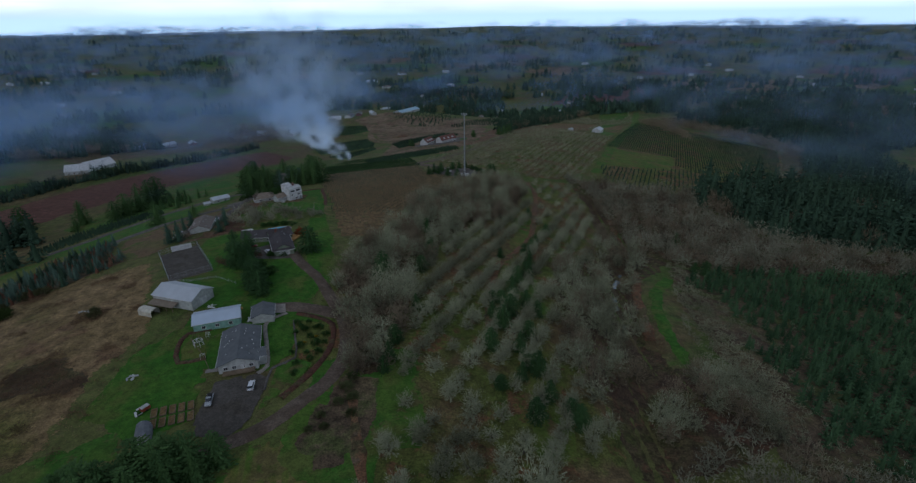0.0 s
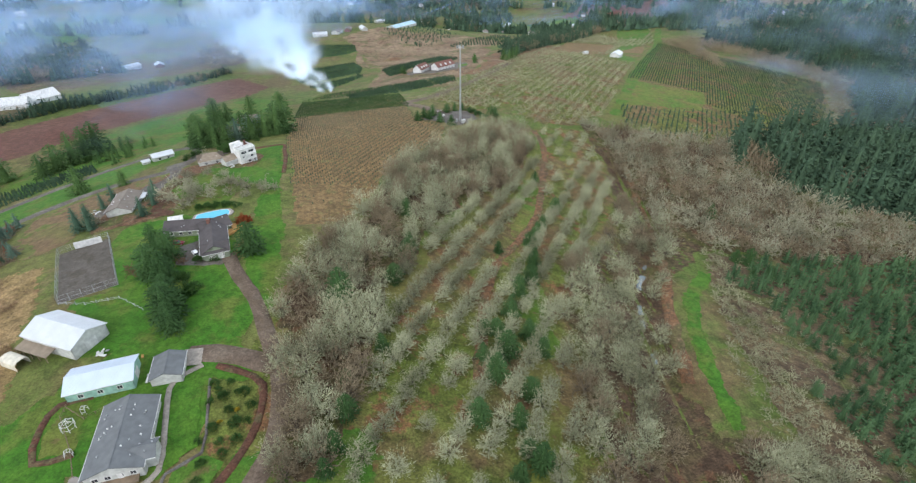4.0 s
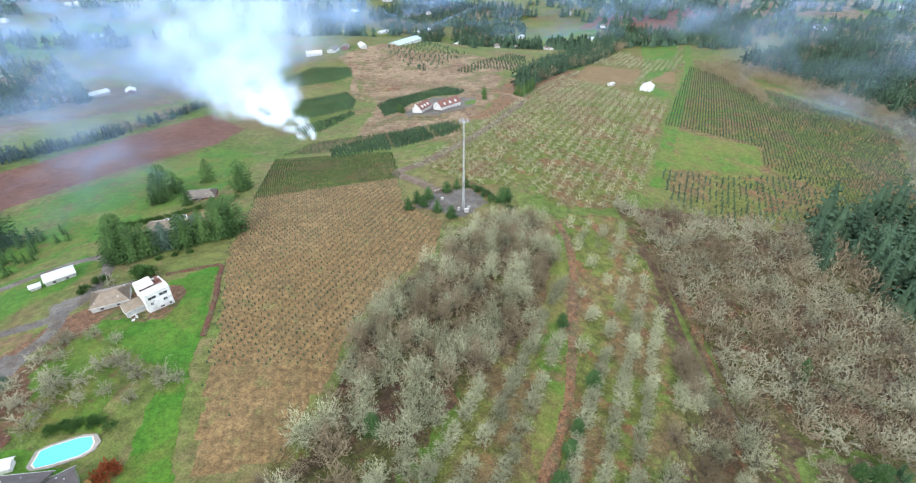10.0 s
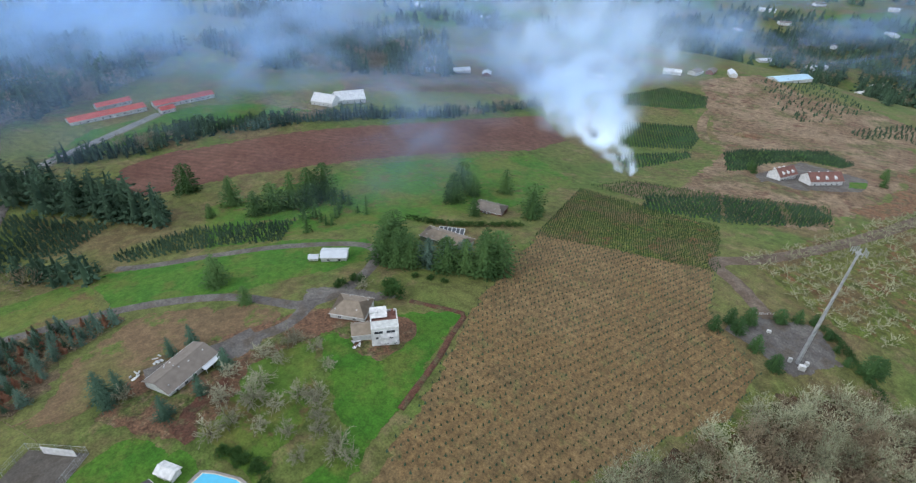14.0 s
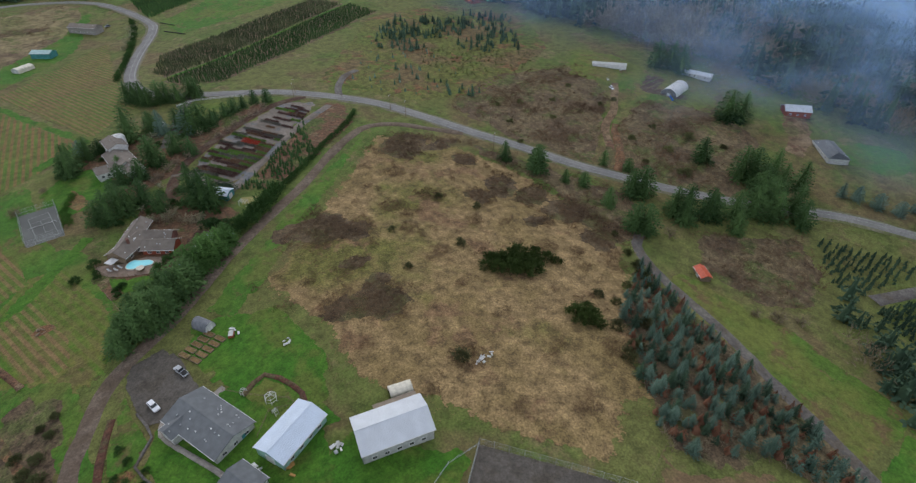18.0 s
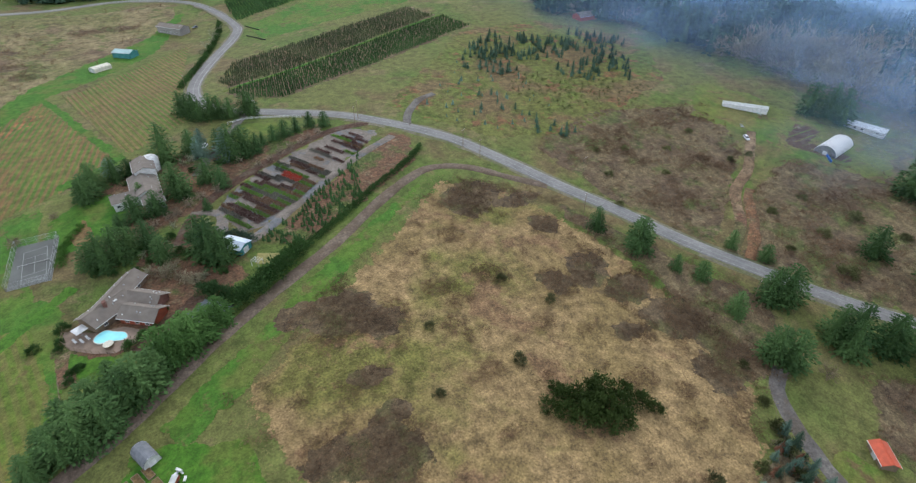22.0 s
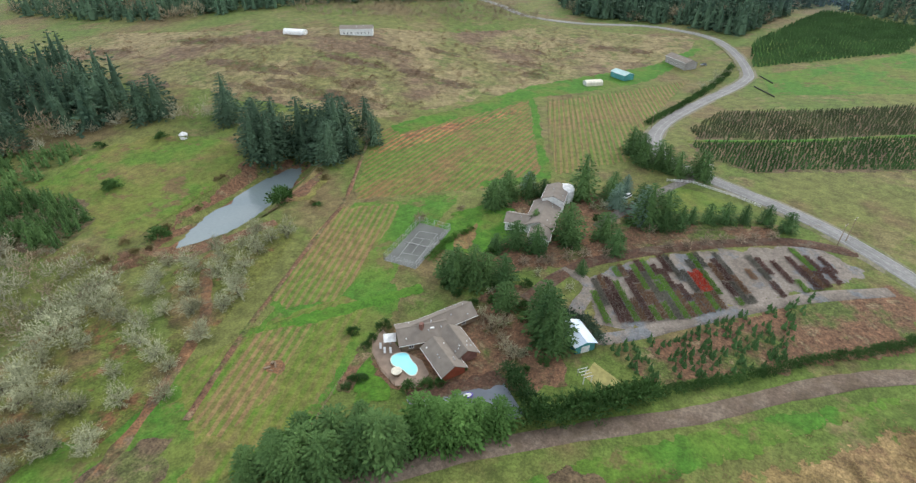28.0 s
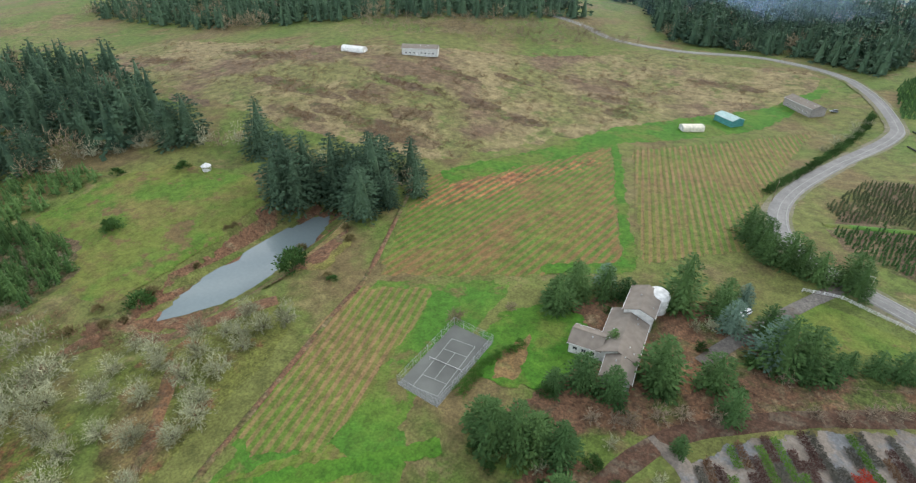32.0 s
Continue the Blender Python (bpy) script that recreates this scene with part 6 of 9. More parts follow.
bmesh.ops.rotate(bm, cent=(3.2, 5.8, 3.1), matrix=Matrix.Rotation(radians(-10), 3, "X"), verts=bm.verts[:])
part("lean_to_roof", bm, TAN_ROOF, b, "weathered lean-to roof")
for u_ in (-2.8, 0.4, 3.4, 6.4, 9.2):
    block("post", u_, 9.1, 1.1, 0.18, 0.18, 2.4, WOOD, b)


def arch_roof(name, x, y, turn, length, width, high, material, label, category, ends=None, flat=0.0, segments=12, lift=0.0):
    """A round-topped shelter: an arched skin with thickness and end walls."""
    top = thing(name, x, y, turn, label, category, lift=lift)
    outer = [(math.cos(k / segments * math.pi) * width / 2, max(flat, 0) + math.sin(k / segments * math.pi) * (high - flat)) for k in range(segments + 1)]
    if flat:
        outer = [(width / 2, 0)] + outer + [(-width / 2, 0)]
    inner = [(px_ * 0.97, pz_ - 0.06) for px_, pz_ in outer][::-1]
    part("skin", turned(prism(outer + inner, -length / 2, length / 2), pose(0, 0, 0, 0, 0, 90)), material, top)
    if ends is not None:
        for s in (-1, 1):
            part("end_wall", turned(prism(outer, -0.05, 0.05), pose(s * (length / 2 - 0.2), 0, 0, 0, 0, 90)), ends, top)
            block("door", s * (length / 2 - 0.1), 0, min(2.0, high * 0.7) / 2, 0.12, min(2.4, width * 0.4), min(2.0, high * 0.7), WHITE, top)
    return top


arch_roof("portable_shelter", -122.1, 176.8, 160, 6.8, 4.0, 2.9, CREAM, "cream fabric portable shelter with a rounded roof", "shelter", None, 1.9, 8)
arch_roof("garden_shed", -88.7, 111.8, 114, 6.4, 4.2, 3.3, paint("blue_grey_shingles", (0.19, 0.2, 0.215), 0.85), "blue-grey barrel-roofed garden shed with a white door", "shed", OFFWHITE, 1.0, 10)

# timber beds in two rows
beds = [(-78.6 - 2.3 * i + 1.3 * j, 118.6 + 1.9 * i * 0.72 + 4.6 * j * 0.55) for j in (0, 1) for i in range(5)]
for i, (x, y) in enumerate(beds):
    bed = thing("raised_bed", -79.5 - 2.3 * (i % 5) - 1.9 * (i // 5), 120 - 0.9 * (i % 5) + 4.4 * (i // 5), 23, "weathered timber raised bed of bare brown soil", "raised bed", "kitchen garden beds", lift=0.14)
    for sx, sy, px_, py_ in ((1.6, 0.12, 0, -1.9), (1.6, 0.12, 0, 1.9), (0.12, 3.9, -0.8, 0), (0.12, 3.9, 0.8, 0)):
        block("plank", px_, py_, 0.2, sx, sy, 0.4, WOOD, bed)
    block("soil", 0, 0, 0.16, 1.5, 3.7, 0.3, SOIL, bed)

gz = thing("garden_gazebo", -92.5, 154.6, 10, "open white six-sided gazebo frame on a lawn", "gazebo")
for k in range(6):
    a0, a1 = k / 6 * math.tau, (k + 1) / 6 * math.tau
    p0, p1 = (1.7 * math.cos(a0), 1.7 * math.sin(a0)), (1.7 * math.cos(a1), 1.7 * math.sin(a1))
    for nm, qa, qb, rr in (("post", (*p0, 0), (*p0, 2.2), 0.07), ("beam", (*p0, 2.2), (*p1, 2.2), 0.06), ("rafter", (*p0, 2.2), (0, 0, 3.1), 0.06), ("rail", (*p0, 0.8), (*p1, 0.8), 0.05)):
        bm = bmesh.new()
        rod(bm, qa, qb, rr)
        part(nm, bm, WHITE, gz)
for x, y, tr in ((-87.6, 146.9, 30), (-91.4, 159.7, 100)):
    ar = thing("garden_arbour", x, y, tr, "small white arched garden arbour", "arbour", "arbours")
    for s in (-0.5, 0.5):
        bm = bmesh.new()
        pts = [(-0.8, s, 0), (-0.8, s, 1.6), (-0.4, s, 2.1), (0.4, s, 2.1), (0.8, s, 1.6), (0.8, s, 0)]
        for qa, qb in zip(pts, pts[1:]):
            rod(bm, qa, qb, 0.06)
        part("arch", bm, WHITE, ar)
    for qx, qz in ((-0.8, 0.8), (-0.6, 1.85), (0, 2.1), (0.6, 1.85), (0.8, 0.8)):
        block("slat", qx, 0, qz, 0.08, 1.0, 0.08, WHITE, ar)


def fence(name, points, material, label, high=1.2, gap=3.0, rails=(0.5, 1.0), rail=0.09, post=0.12, mesh=None, category="fence"):
    """Posts on the terrain with rails between, and a wire panel where it has one."""
    x0, y0 = points[0]
    f = tagged(new(name), label, category)
    f.matrix_basis = pose(x0, y0, hz(x0, y0))
    base = Vector((x0, y0, hz(x0, y0)))
    stops = []
    for a, b in zip(points, points[1:]):
        a, b = Vector(a), Vector(b)
        k = max(1, round((b - a).length / gap))
        stops += [a.lerp(b, i / k) for i in range(k)]
    stops.append(Vector(points[-1]))
    at = [Vector((q.x, q.y, hz(q.x, q.y))) - base for q in stops]
    for q in at:
        block("post", q.x, q.y, q.z + high / 2 + 0.05, post, post, high + 0.2, material, f)
    for a, b in zip(at, at[1:]):
        for z in rails:
            bm = bmesh.new()
            rod(bm, a + Vector((0, 0, z)), b + Vector((0, 0, z)), rail / 2, 4)
            part("rail", bm, material, f)
        if mesh is not None:
            bm = bmesh.new()
            n = 6
            for i in range(n):
                c = a.lerp(b, i / n)
                rod(bm, c + Vector((0, 0, 0.1)), c + Vector((0, 0, high)), 0.012, 3)
            for i in range(5):
                z = Vector((0, 0, 0.1 + (high - 0.1) * i / 4))
                rod(bm, a + z, b + z, 0.012, 3)
            part("wire_panel", bm, mesh, f)
    return f


fence("garden_fence", [(-83.4, 141.5), (-88, 148), (-96.5, 157.5), (-97.5, 162)], WOOD, "low timber garden fence beside a patio", 1.0, 2.5)
fence("garden_fence", [(-84.5, 163), (-90.5, 157.4), (-96.9, 160.6)], WOOD, "low timber garden fence beside a workshop", 1.0, 2.5)
fence("wire_fence", [(-97, 200), (-108, 206), (-118, 203), (-128, 204)], STEEL, "wire fence between a lawn and a pasture", 1.3, 4.0)

# fenced sports yard with a white hitting wall
yard = patch("sports_yard", [(-128, 204), (-150.8, 237.8), (-136, 247.5), (-113, 214)], ARENA, "old dark asphalt yard behind wire fencing", "sports yard", lift=0.3, amount=0, soft=0)
fence("yard_fence", [(-128, 204), (-150.8, 237.8), (-136, 247.5), (-113, 214), (-128, 204)], STEEL, "tall wire-mesh fence round an old asphalt yard", 3.0, 4.0, (0.1, 1.5, 3.0), 0.07, 0.1, STEEL)
hw = thing("hitting_wall", -141.5, 242.6, 33, "white-painted hitting wall at the end of a yard", "practice wall")
block("panel", 0, 0, 1.6, 9.4, 0.15, 2.8, WHITE, hw)
for u_ in (-4.4, -1.5, 1.5, 4.4):
    block("post", u_, 0.18, 1.6, 0.2, 0.2, 3.2, WOOD, hw)

# ---- brown-roofed house with a pool ----
h = thing("house", -95, 244, 0, "sprawling house with dark brown shingles and sage walls", "house")
gable(h, -9, 6.2, 16, 8.5, 2.9, 2.2, 8, SAGE, BROWN_ROOF, 0.5, 3)
gable(h, 5.5, -3.5, 22, 9.5, 3.0, 2.5, -66, SAGE, BROWN_ROOF, 0.5, 3)
gable(h, 1.5, 6.5, 11, 8.0, 2.9, 2.6, 40, SAGE, BROWN_ROOF, 0.5, 1)
gable(h, 9.0, -10.5, 9, 8.0, 2.9, 2.0, 24, SAGE, BROWN_ROOF, 0.4, 0)
for x, y, w, d, tr, s_, n_ in ((-9, 6.2, 16, 8.5, 8, 0, 4), (5.5, -3.5, 22, 9.5, -66, 2, 4), (5.5, -3.5, 22, 9.5, -66, 0, 3), (9, -10.5, 9, 8, 24, 0, 2)):
    row_of_windows(h, x, y, w, d, tr, s_, n_)
wall_door(h, 9, -10.5, 9, 8, 24, 0, 0, 4.6, 2.2, name="garage_door")
block("chimney", 1, 4, 3.4, 1.0, 1.4, 6.8, BRICK, h)
block("deck", 8, 6.5, 0.45, 5, 8, 0.9, RAWWOOD, h, -20)


def water_material(name, colour, rough=0.05):
    m, nt, p_ = basic(name, rough)
    g = nt.nodes.new("ShaderNodeNewGeometry")
    n = noise_node(nt, 0.8, 4, vector=g.outputs["Position"])
    nt.links.new(mix_node(nt, n.outputs[0], tuple(0.8 * v for v in colour), colour), p_.inputs["Base Color"])
    bp = nt.nodes.new("ShaderNodeBump")
    bp.inputs["Strength"].default_value, bp.inputs["Distance"].default_value = 0.06, 0.05
    nt.links.new(n.outputs[0], bp.inputs["Height"])
    nt.links.new(bp.outputs[0], p_.inputs["Normal"])
    p_.inputs["Specular IOR Level"].default_value = 0.5
    return m


POOL = water_material("pool_water", (0.1, 0.5, 0.72))
POOL_PALE = water_material("pale_pool_water", (0.32, 0.82, 0.86))


def outline_slab(points, z0, z1):
    bm = bmesh.new()
    top = [bm.verts.new((x, y, z1)) for x, y in points]
    low = [bm.verts.new((x, y, z0)) for x, y in points]
    bm.faces.new(top)
    bm.faces.new(low[::-1])
    n = len(points)
    for i in range(n):
        bm.faces.new((low[i], low[(i + 1) % n], top[(i + 1) % n], top[i]))
    bmesh.ops.recalc_face_normals(bm, faces=bm.faces[:])
    return bm


def pool(x, y, turn, shape, water, label, rim=1.3, lift=0.25):
    p_ = thing("swimming_pool", x, y, turn, label, "swimming pool", lift=lift)
    part("surround", outline_slab([(px_ * (1 + rim / max(abs(px_) + abs(py_), 1)), py_ * (1 + rim / max(abs(px_) + abs(py_), 1))) for px_, py_ in shape], -0.9, 0.02), CONCRETE, p_)
    part("coping", outline_slab([(px_ * 1.06, py_ * 1.08) for px_, py_ in shape], -0.3, 0.06), CREAM, p_)
    part("water", outline_slab(shape, -0.2, 0.075), water, p_)
    return p_


pool(-100.3, 263.8, 24, [(-7, -1.6), (-6, -3), (-2, -3.4), (4, -3.2), (6.4, -2.2), (7, 0), (6.2, 2.4), (3, 3.2), (-3, 3.0), (-6, 2.4)], POOL, "bright blue swimming pool with a pale concrete rim", 1.8)
simple_building("pool_shed", -113, 258, 20, 5, 3, 2.1, 0.7, WHITE, WHITE, "small white-roofed pool shed", "shed", windows=(), doors=((0, 0, 1, 1.9),))
# ---- houses on the west slope ----
h = simple_building("house", -146.8, 278.3, 104, 18.5, 10.5, 2.8, 1.9, OFFWHITE, TAUPE_ROOF, "long low house with a taupe shingle roof", "house", 4, ((0, 5), (2, 4)), ((1, 0, 1, 2.1), (0, -5, 2.4, 2.1)))
block("porch_roof", 5.5, -6.4, 2.5, 6, 2.4, 0.16, METAL_ROOF, h)
for u_ in (2.8, 5.5, 8.2):
    block("porch_post", u_, -7.3, 1.2, 0.14, 0.14, 2.5, WHITE, h)
h = thing("house", -110.8, 331.8, 50, "tall white three-storey house with balconies and a roof terrace", "house")
for s in (-1, 1):
    block("wall", 0, s * 4.4, 4.0, 9.2, 0.3, 9.6, WHITE, h)
    block("wall", s * 4.5, 0, 4.0, 0.3, 8.6, 9.6, WHITE, h)
block("roof_terrace", 0, 0, 7.9, 8.8, 8.6, 0.25, BRICK, h, label="flat reddish roof terrace")
bm = bmesh.new()
add_box(bm, -1.6, 2.4, 9.6, 5.6, 4.2, 0.2)
bmesh.ops.rotate(bm, cent=(-1.6, 2.4, 9.6), matrix=Matrix.Rotation(radians(24), 3, "X"), verts=bm.verts[:])
part("roof", bm, WHITE, h)
bm = bmesh.new()
add_box(bm, 0, -3.2, 8.7, 9.4, 3.4, 0.18)
bmesh.ops.rotate(bm, cent=(0, -3.2, 8.7), matrix=Matrix.Rotation(radians(20), 3, "X"), verts=bm.verts[:])
part("roof", bm, OFFWHITE, h)
block("stair_tower", -3.4, 3.2, 8.2, 2.6, 2.6, 4.2, WHITE, h)
for z_ in (2.9, 5.6):
    bal = block("balcony", 1.2, -5.3, z_, 5.6, 1.8, 0.18, WHITE, h)
    for u_ in (-1.5, 0.3, 2.1, 3.9):
        block("baluster", u_, -6.15, z_ + 0.5, 0.1, 0.1, 1.0, WHITE, bal)
    block("rail", 1.2, -6.15, z_ + 1.0, 5.6, 0.1, 0.1, WHITE, bal)
for u_, z_, w_, h_ in ((-2.2, 6.7, 3.0, 1.3), (1.9, 6.7, 3.0, 1.3), (-2.8, 4.2, 1.0, 1.1), (2.0, 4.0, 1.4, 1.1), (0.2, 1.5, 1.6, 1.2), (3.3, 1.4, 0.9, 1.4)):
    window(h, u_, -4.58, z_, w_, h_, 0)
for u_, z_ in ((-1.8, 6.6), (2.0, 4.1), (-1.0, 1.5)):
    window(h, 4.68, u_, z_, 1.1, 1.2, 90)
for s in (-1, 1):
    block("parapet", s * 4.4, 0.6, 8.3, 0.2, 4.6, 0.7, WHITE, h)
gable(h, -7.6, 2.0, 7.0, 6.0, 3.4, 1.8, 0, OFFWHITE, TAN_ROOF, 0.4, 0)
block("chimney", 3.0, 2.5, 9.0, 0.9, 0.9, 2.6, BRICK, h)
simple_building("garage", -131, 334.5, 28, 13, 11, 2.9, 2.2, OFFWHITE, TAN_ROOF, "tan-roofed garage beside a tall white house", "garage", 2, ((0, 2),), ((3, 0, 4.8, 2.3),), hip=4.0)
simple_building("pole_barn", -173.4, 360.4, 42, 11.5, 7.2, 3.0, 1.3, OFFWHITE, METAL_ROOF, "white metal pole barn on a green slope", "barn", 0, ((0, 2),), ((1, 0, 3, 2.6),))
simple_building("hay_shelter", -180.2, 353.6, 42, 4, 3, 1.9, 0.7, OFFWHITE, METAL_ROOF, "small white shelter beside a barn", "shelter", 0, (), ((0, 0, 1, 1.7),))
h = simple_building("house", -146, 408, 12, 25, 10, 2.9, 2.0, SAGE, TAN_ROOF, "low tan-roofed house hidden among conifers", "house", 3, ((0, 6),), ((0, 1.5, 1, 2.1),), hip=4.5)
glaze = thing("pool_cover", -151.5, 418.2, 30, "framed glazed pool enclosure beside a house", "pool enclosure")
block("frame", 0, 0, 1.5, 13.6, 6.6, 0.3, WHITE, glaze)
for u_ in range(6):
    block("pane", -5.5 + 2.2 * u_, 0, 1.68, 1.9, 5.8, 0.06, GLASS, glaze)
for u_, v_ in ((-6.5, -3), (6.5, -3), (-6.5, 3), (6.5, 3)):
    block("post", u_, v_, 0.7, 0.25, 0.25, 1.6, WHITE, glaze)
simple_building("house", -158, 462, 15, 18, 11, 2.8, 2.2, BRICK, TAUPE_ROOF, "hip-roofed taupe house behind a hedge", "house", 2, ((0, 4),), ((0, 0, 1, 2.1),), hip=4)
# ---- tower compound ----
patch("compound_yard", [(-24, 433), (-12, 457), (9, 470), (23, 448), (8, 424)], GRAVEL, "bare gravel compound round a mast", "yard", lift=0.25, amount=1.0)
tw = thing("cell_tower", 6.6, 435.3, 20, "tall slim pale steel monopole with antennas on top", "mast", lift=0.2)
part("pole", lathe([(0.75, -1), (0.72, 3), (0.6, 20), (0.45, 38), (0.34, 53)], 14), STEEL, tw)
part("platform", lathe([(0.4, 51.2), (1.1, 51.3), (1.1, 51.45), (0.4, 51.6)], 12), STEEL, tw)
for k in range(3):
    a = k / 3 * math.tau
    arm = part("antenna_arm", turned(prism([(0.3, -0.06), (1.9, -0.06), (1.9, 0.06), (0.3, 0.06)], -0.06, 0.06), pose(0, 0, 51.4, 0, 0, math.degrees(a))), STEEL, tw)
    for off in (-1.4, -0.45, 0.45, 1.4):
        block("antenna", 1.9 * math.cos(a) - off * math.sin(a), 1.9 * math.sin(a) + off * math.cos(a), 52, 0.26, 0.16, 1.9, STEEL, arm, math.degrees(a) + 90)
for x, y, nm, sx, sy, sz in ((4.0, 433.5, "equipment_cabinet", 1.2, 1.0, 1.9), (8.4, 432.4, "equipment_cabinet", 2.2, 1.4, 2.2), (9.6, 436.5, "equipment_cabinet", 1.2, 1.2, 1.7), (-6, 446, "equipment_cabinet", 1.5, 1.0, 1.2)):
    c = thing(nm, x, y, 20, "small white steel equipment cabinet on gravel", "cabinet", "mast cabinets", lift=0.2)
    block("body", 0, 0, sz / 2, sx, sy, sz, WHITE, c, bevel=0.04)
    block("door", 0, -sy / 2 - 0.03, sz / 2, sx * 0.8, 0.05, sz * 0.85, OFFWHITE, c)
fence("compound_gate", [(-13, 455), (-7, 461)], WHITE, "pale tubular gate of a mast compound", 1.3, 3, (0.4, 0.8, 1.2), 0.08, 0.14, category="gate")

# ---- north valley ----
for x, y, tr, w, d in ((-39, 684, 62, 18, 11), (-14, 690, 45, 26, 12)):
    h = simple_building("house", x, y, tr, w, d, 4.6, 4.4, WHITE, ROSE_ROOF, "half-timbered white house with a steep reddish roof and dormers", "house", 0, ((0, 5), (2, 5)), ((0, 2, 1.6, 2.4),), 0.7)
    for s in (-1, 1):
        for u_ in (-w * 0.28, 0, w * 0.28):
            part("dormer", turned(prism([(-0.9, 0), (0.9, 0), (0.9, 1.3), (0, 2.2), (-0.9, 1.3)], 0, 2.6), pose(u_, s * (d / 2 - 0.8), 5.2, 0, 0, 0 if s < 0 else 180)), WHITE, h)
patch("forecourt", [(-58, 678), (-34, 745), (16, 728), (20, 690), (-30, 652), (-50, 660)], GRAVEL, "grey paved forecourt of two big houses", "forecourt", lift=0.2)
patch("lawn", [(2, 708), (16, 722), (18, 700), (4, 690)], LAWN, "oval of bright lawn by a house", "lawn", lift=0.3)
simple_building("nursery_shed", -103, 1097, 58, 62, 22, 4, 3, OFFWHITE, paint("sky_blue_sheeting", (0.42, 0.62, 0.75), 0.4), "long pale-blue-roofed nursery shed in a valley", "shed", 0, ((0, 8),), ((3, 0, 4, 3),))
simple_building("farmhouse", 213, 782, 60, 18, 12, 4.5, 3, WHITE, METAL_ROOF, "white farmhouse on an orchard hill", "house", 2, ((0, 3), (3, 2)), ((0, 0, 1, 2.1),))
simple_building("shed", 176, 800, 40, 7, 5, 2.6, 1.2, WHITE, METAL_ROOF, "small white shed on an orchard hill", "shed", 0, (), ((0, 0, 1, 2),))
part_of_hill = thing("spoil_heap", -86, 804, 30, "pale heap of tipped soil beside a dirt road", "soil heap")
part("mound", turned(lathe([(9, -0.5), (7.4, 1.2), (5, 2.6), (2.5, 3.3), (0.4, 3.6)], 16), Matrix.Diagonal((1.8, 1, 1, 1))), DUST, part_of_hill)
rng = random.Random(11)
for x, y in ((-205, 1010), (-190, 1030), (-165, 1040), (-230, 990), (-300, 900), (-330, 880), (-350, 860), (-270, 860), (60, 1250), (90, 1280), (-20, 1290), (220, 1330), (270, 1350), (300, 1320), (160, 1240), (-450, 800), (-470, 760), (-420, 820), (120, 1400), (-180, 1350)):
    simple_building("farm_building", x, y, rng.uniform(0, 180), rng.uniform(14, 26), rng.uniform(9, 13), 4, 2.6, rng.choice((WHITE, OFFWHITE, BRICK)), rng.choice((METAL_ROOF, TAUPE_ROOF, WHITE)), "distant farm building in a hazy valley", "farm building", 0, ((0, 3),))
# ---- west ----
for x, y, tr, w, d, hi_ in ((-403, 538, 20, 22, 15, 4), (-397, 561, 60, 28, 20, 4)):
    simple_building("riding_barn", x, y, tr, w, d, hi_, 5.5, WHITE, WHITE, "big white-roofed barn beyond a conifer hedge", "barn", 0, ((0, 4),), ((3, 0, 4, 4),))
for x, y, tr, w, d in ((-503, 388, 86, 58, 13), (-496, 450, 84, 52, 12), (-527, 402, 88, 28, 9), (-480, 427, 88, 12, 7)):
    simple_building("stable_block", x, y, tr, w, d, 3.4, 2.2, OFFWHITE, RED_ROOF, "long stable block with a faded red metal roof", "stable", 0, ((0, 9 if w > 40 else 3),), ((0, 3, 2.4, 2.4),))
simple_building("barn", -481, 156, 128, 17, 10, 4, 2.6, REDWALL, METAL_ROOF, "red barn with a pale roof above a road", "barn", 0, ((0, 3),), ((1, 0, 3, 3),))
patch("lawn", [(-436, 203), (-456, 190), (-478, 200), (-492, 222), (-470, 240), (-446, 226)], LAWN, "bright lawn round a grey-roofed house", "lawn", lift=0.3, amount=1.5)
patch("gravel_yard", [(-438, 168), (-420, 172), (-422, 186), (-446, 184), (-470, 172), (-488, 160), (-478, 148), (-456, 156)], DUST, "bare brown yard between a house and a barn", "yard", lift=0.26, amount=1.5)
simple_building("house", -443, 193, 40, 25, 12, 3, 2.6, OFFWHITE, GREY_ROOF, "grey-roofed house among firs", "house", 2, ((0, 4),), ((0, 1, 1, 2.1),), hip=4)
simple_building("field_shelter", -267, 200, 52, 7.5, 4.5, 2.4, 1.1, WOOD, ORANGE_ROOF, "small field shelter with a bright orange-red roof", "shelter", 0, (), ((0, 0, 2.2, 1.9),))
tr_ = thing("mobile_home", -431.5, 31, 128, "long white mobile home on a green yard", "mobile home")
gable(tr_, 0, 0, 26, 5.0, 2.7, 0.6, 0, WHITE, OFFWHITE, 0.2, 2)
row_of_windows(tr_, 0, 0, 26, 5, 0, 2, 6, 1.5)
wall_door(tr_, 0, 0, 26, 5, 0, 2, 2)
arch_roof("greenhouse", -437, 86, 188, 23, 11.5, 5.2, WHITE, "white plastic tunnel greenhouse", "greenhouse", paint("greenhouse_end", (0.22, 0.22, 0.21), 0.7), 0.6, 14)
patch("muddy_pen", [(-414, 70), (-448, 54), (-450, 72), (-432, 76), (-440, 98), (-428, 100)], MULCH, "muddy brown pen beside a greenhouse", "pen", lift=0.2)
bl = thing("blue_barrels", -424, 91, 0, "row of bright blue barrels along a greenhouse", "barrels", lift=0.1)
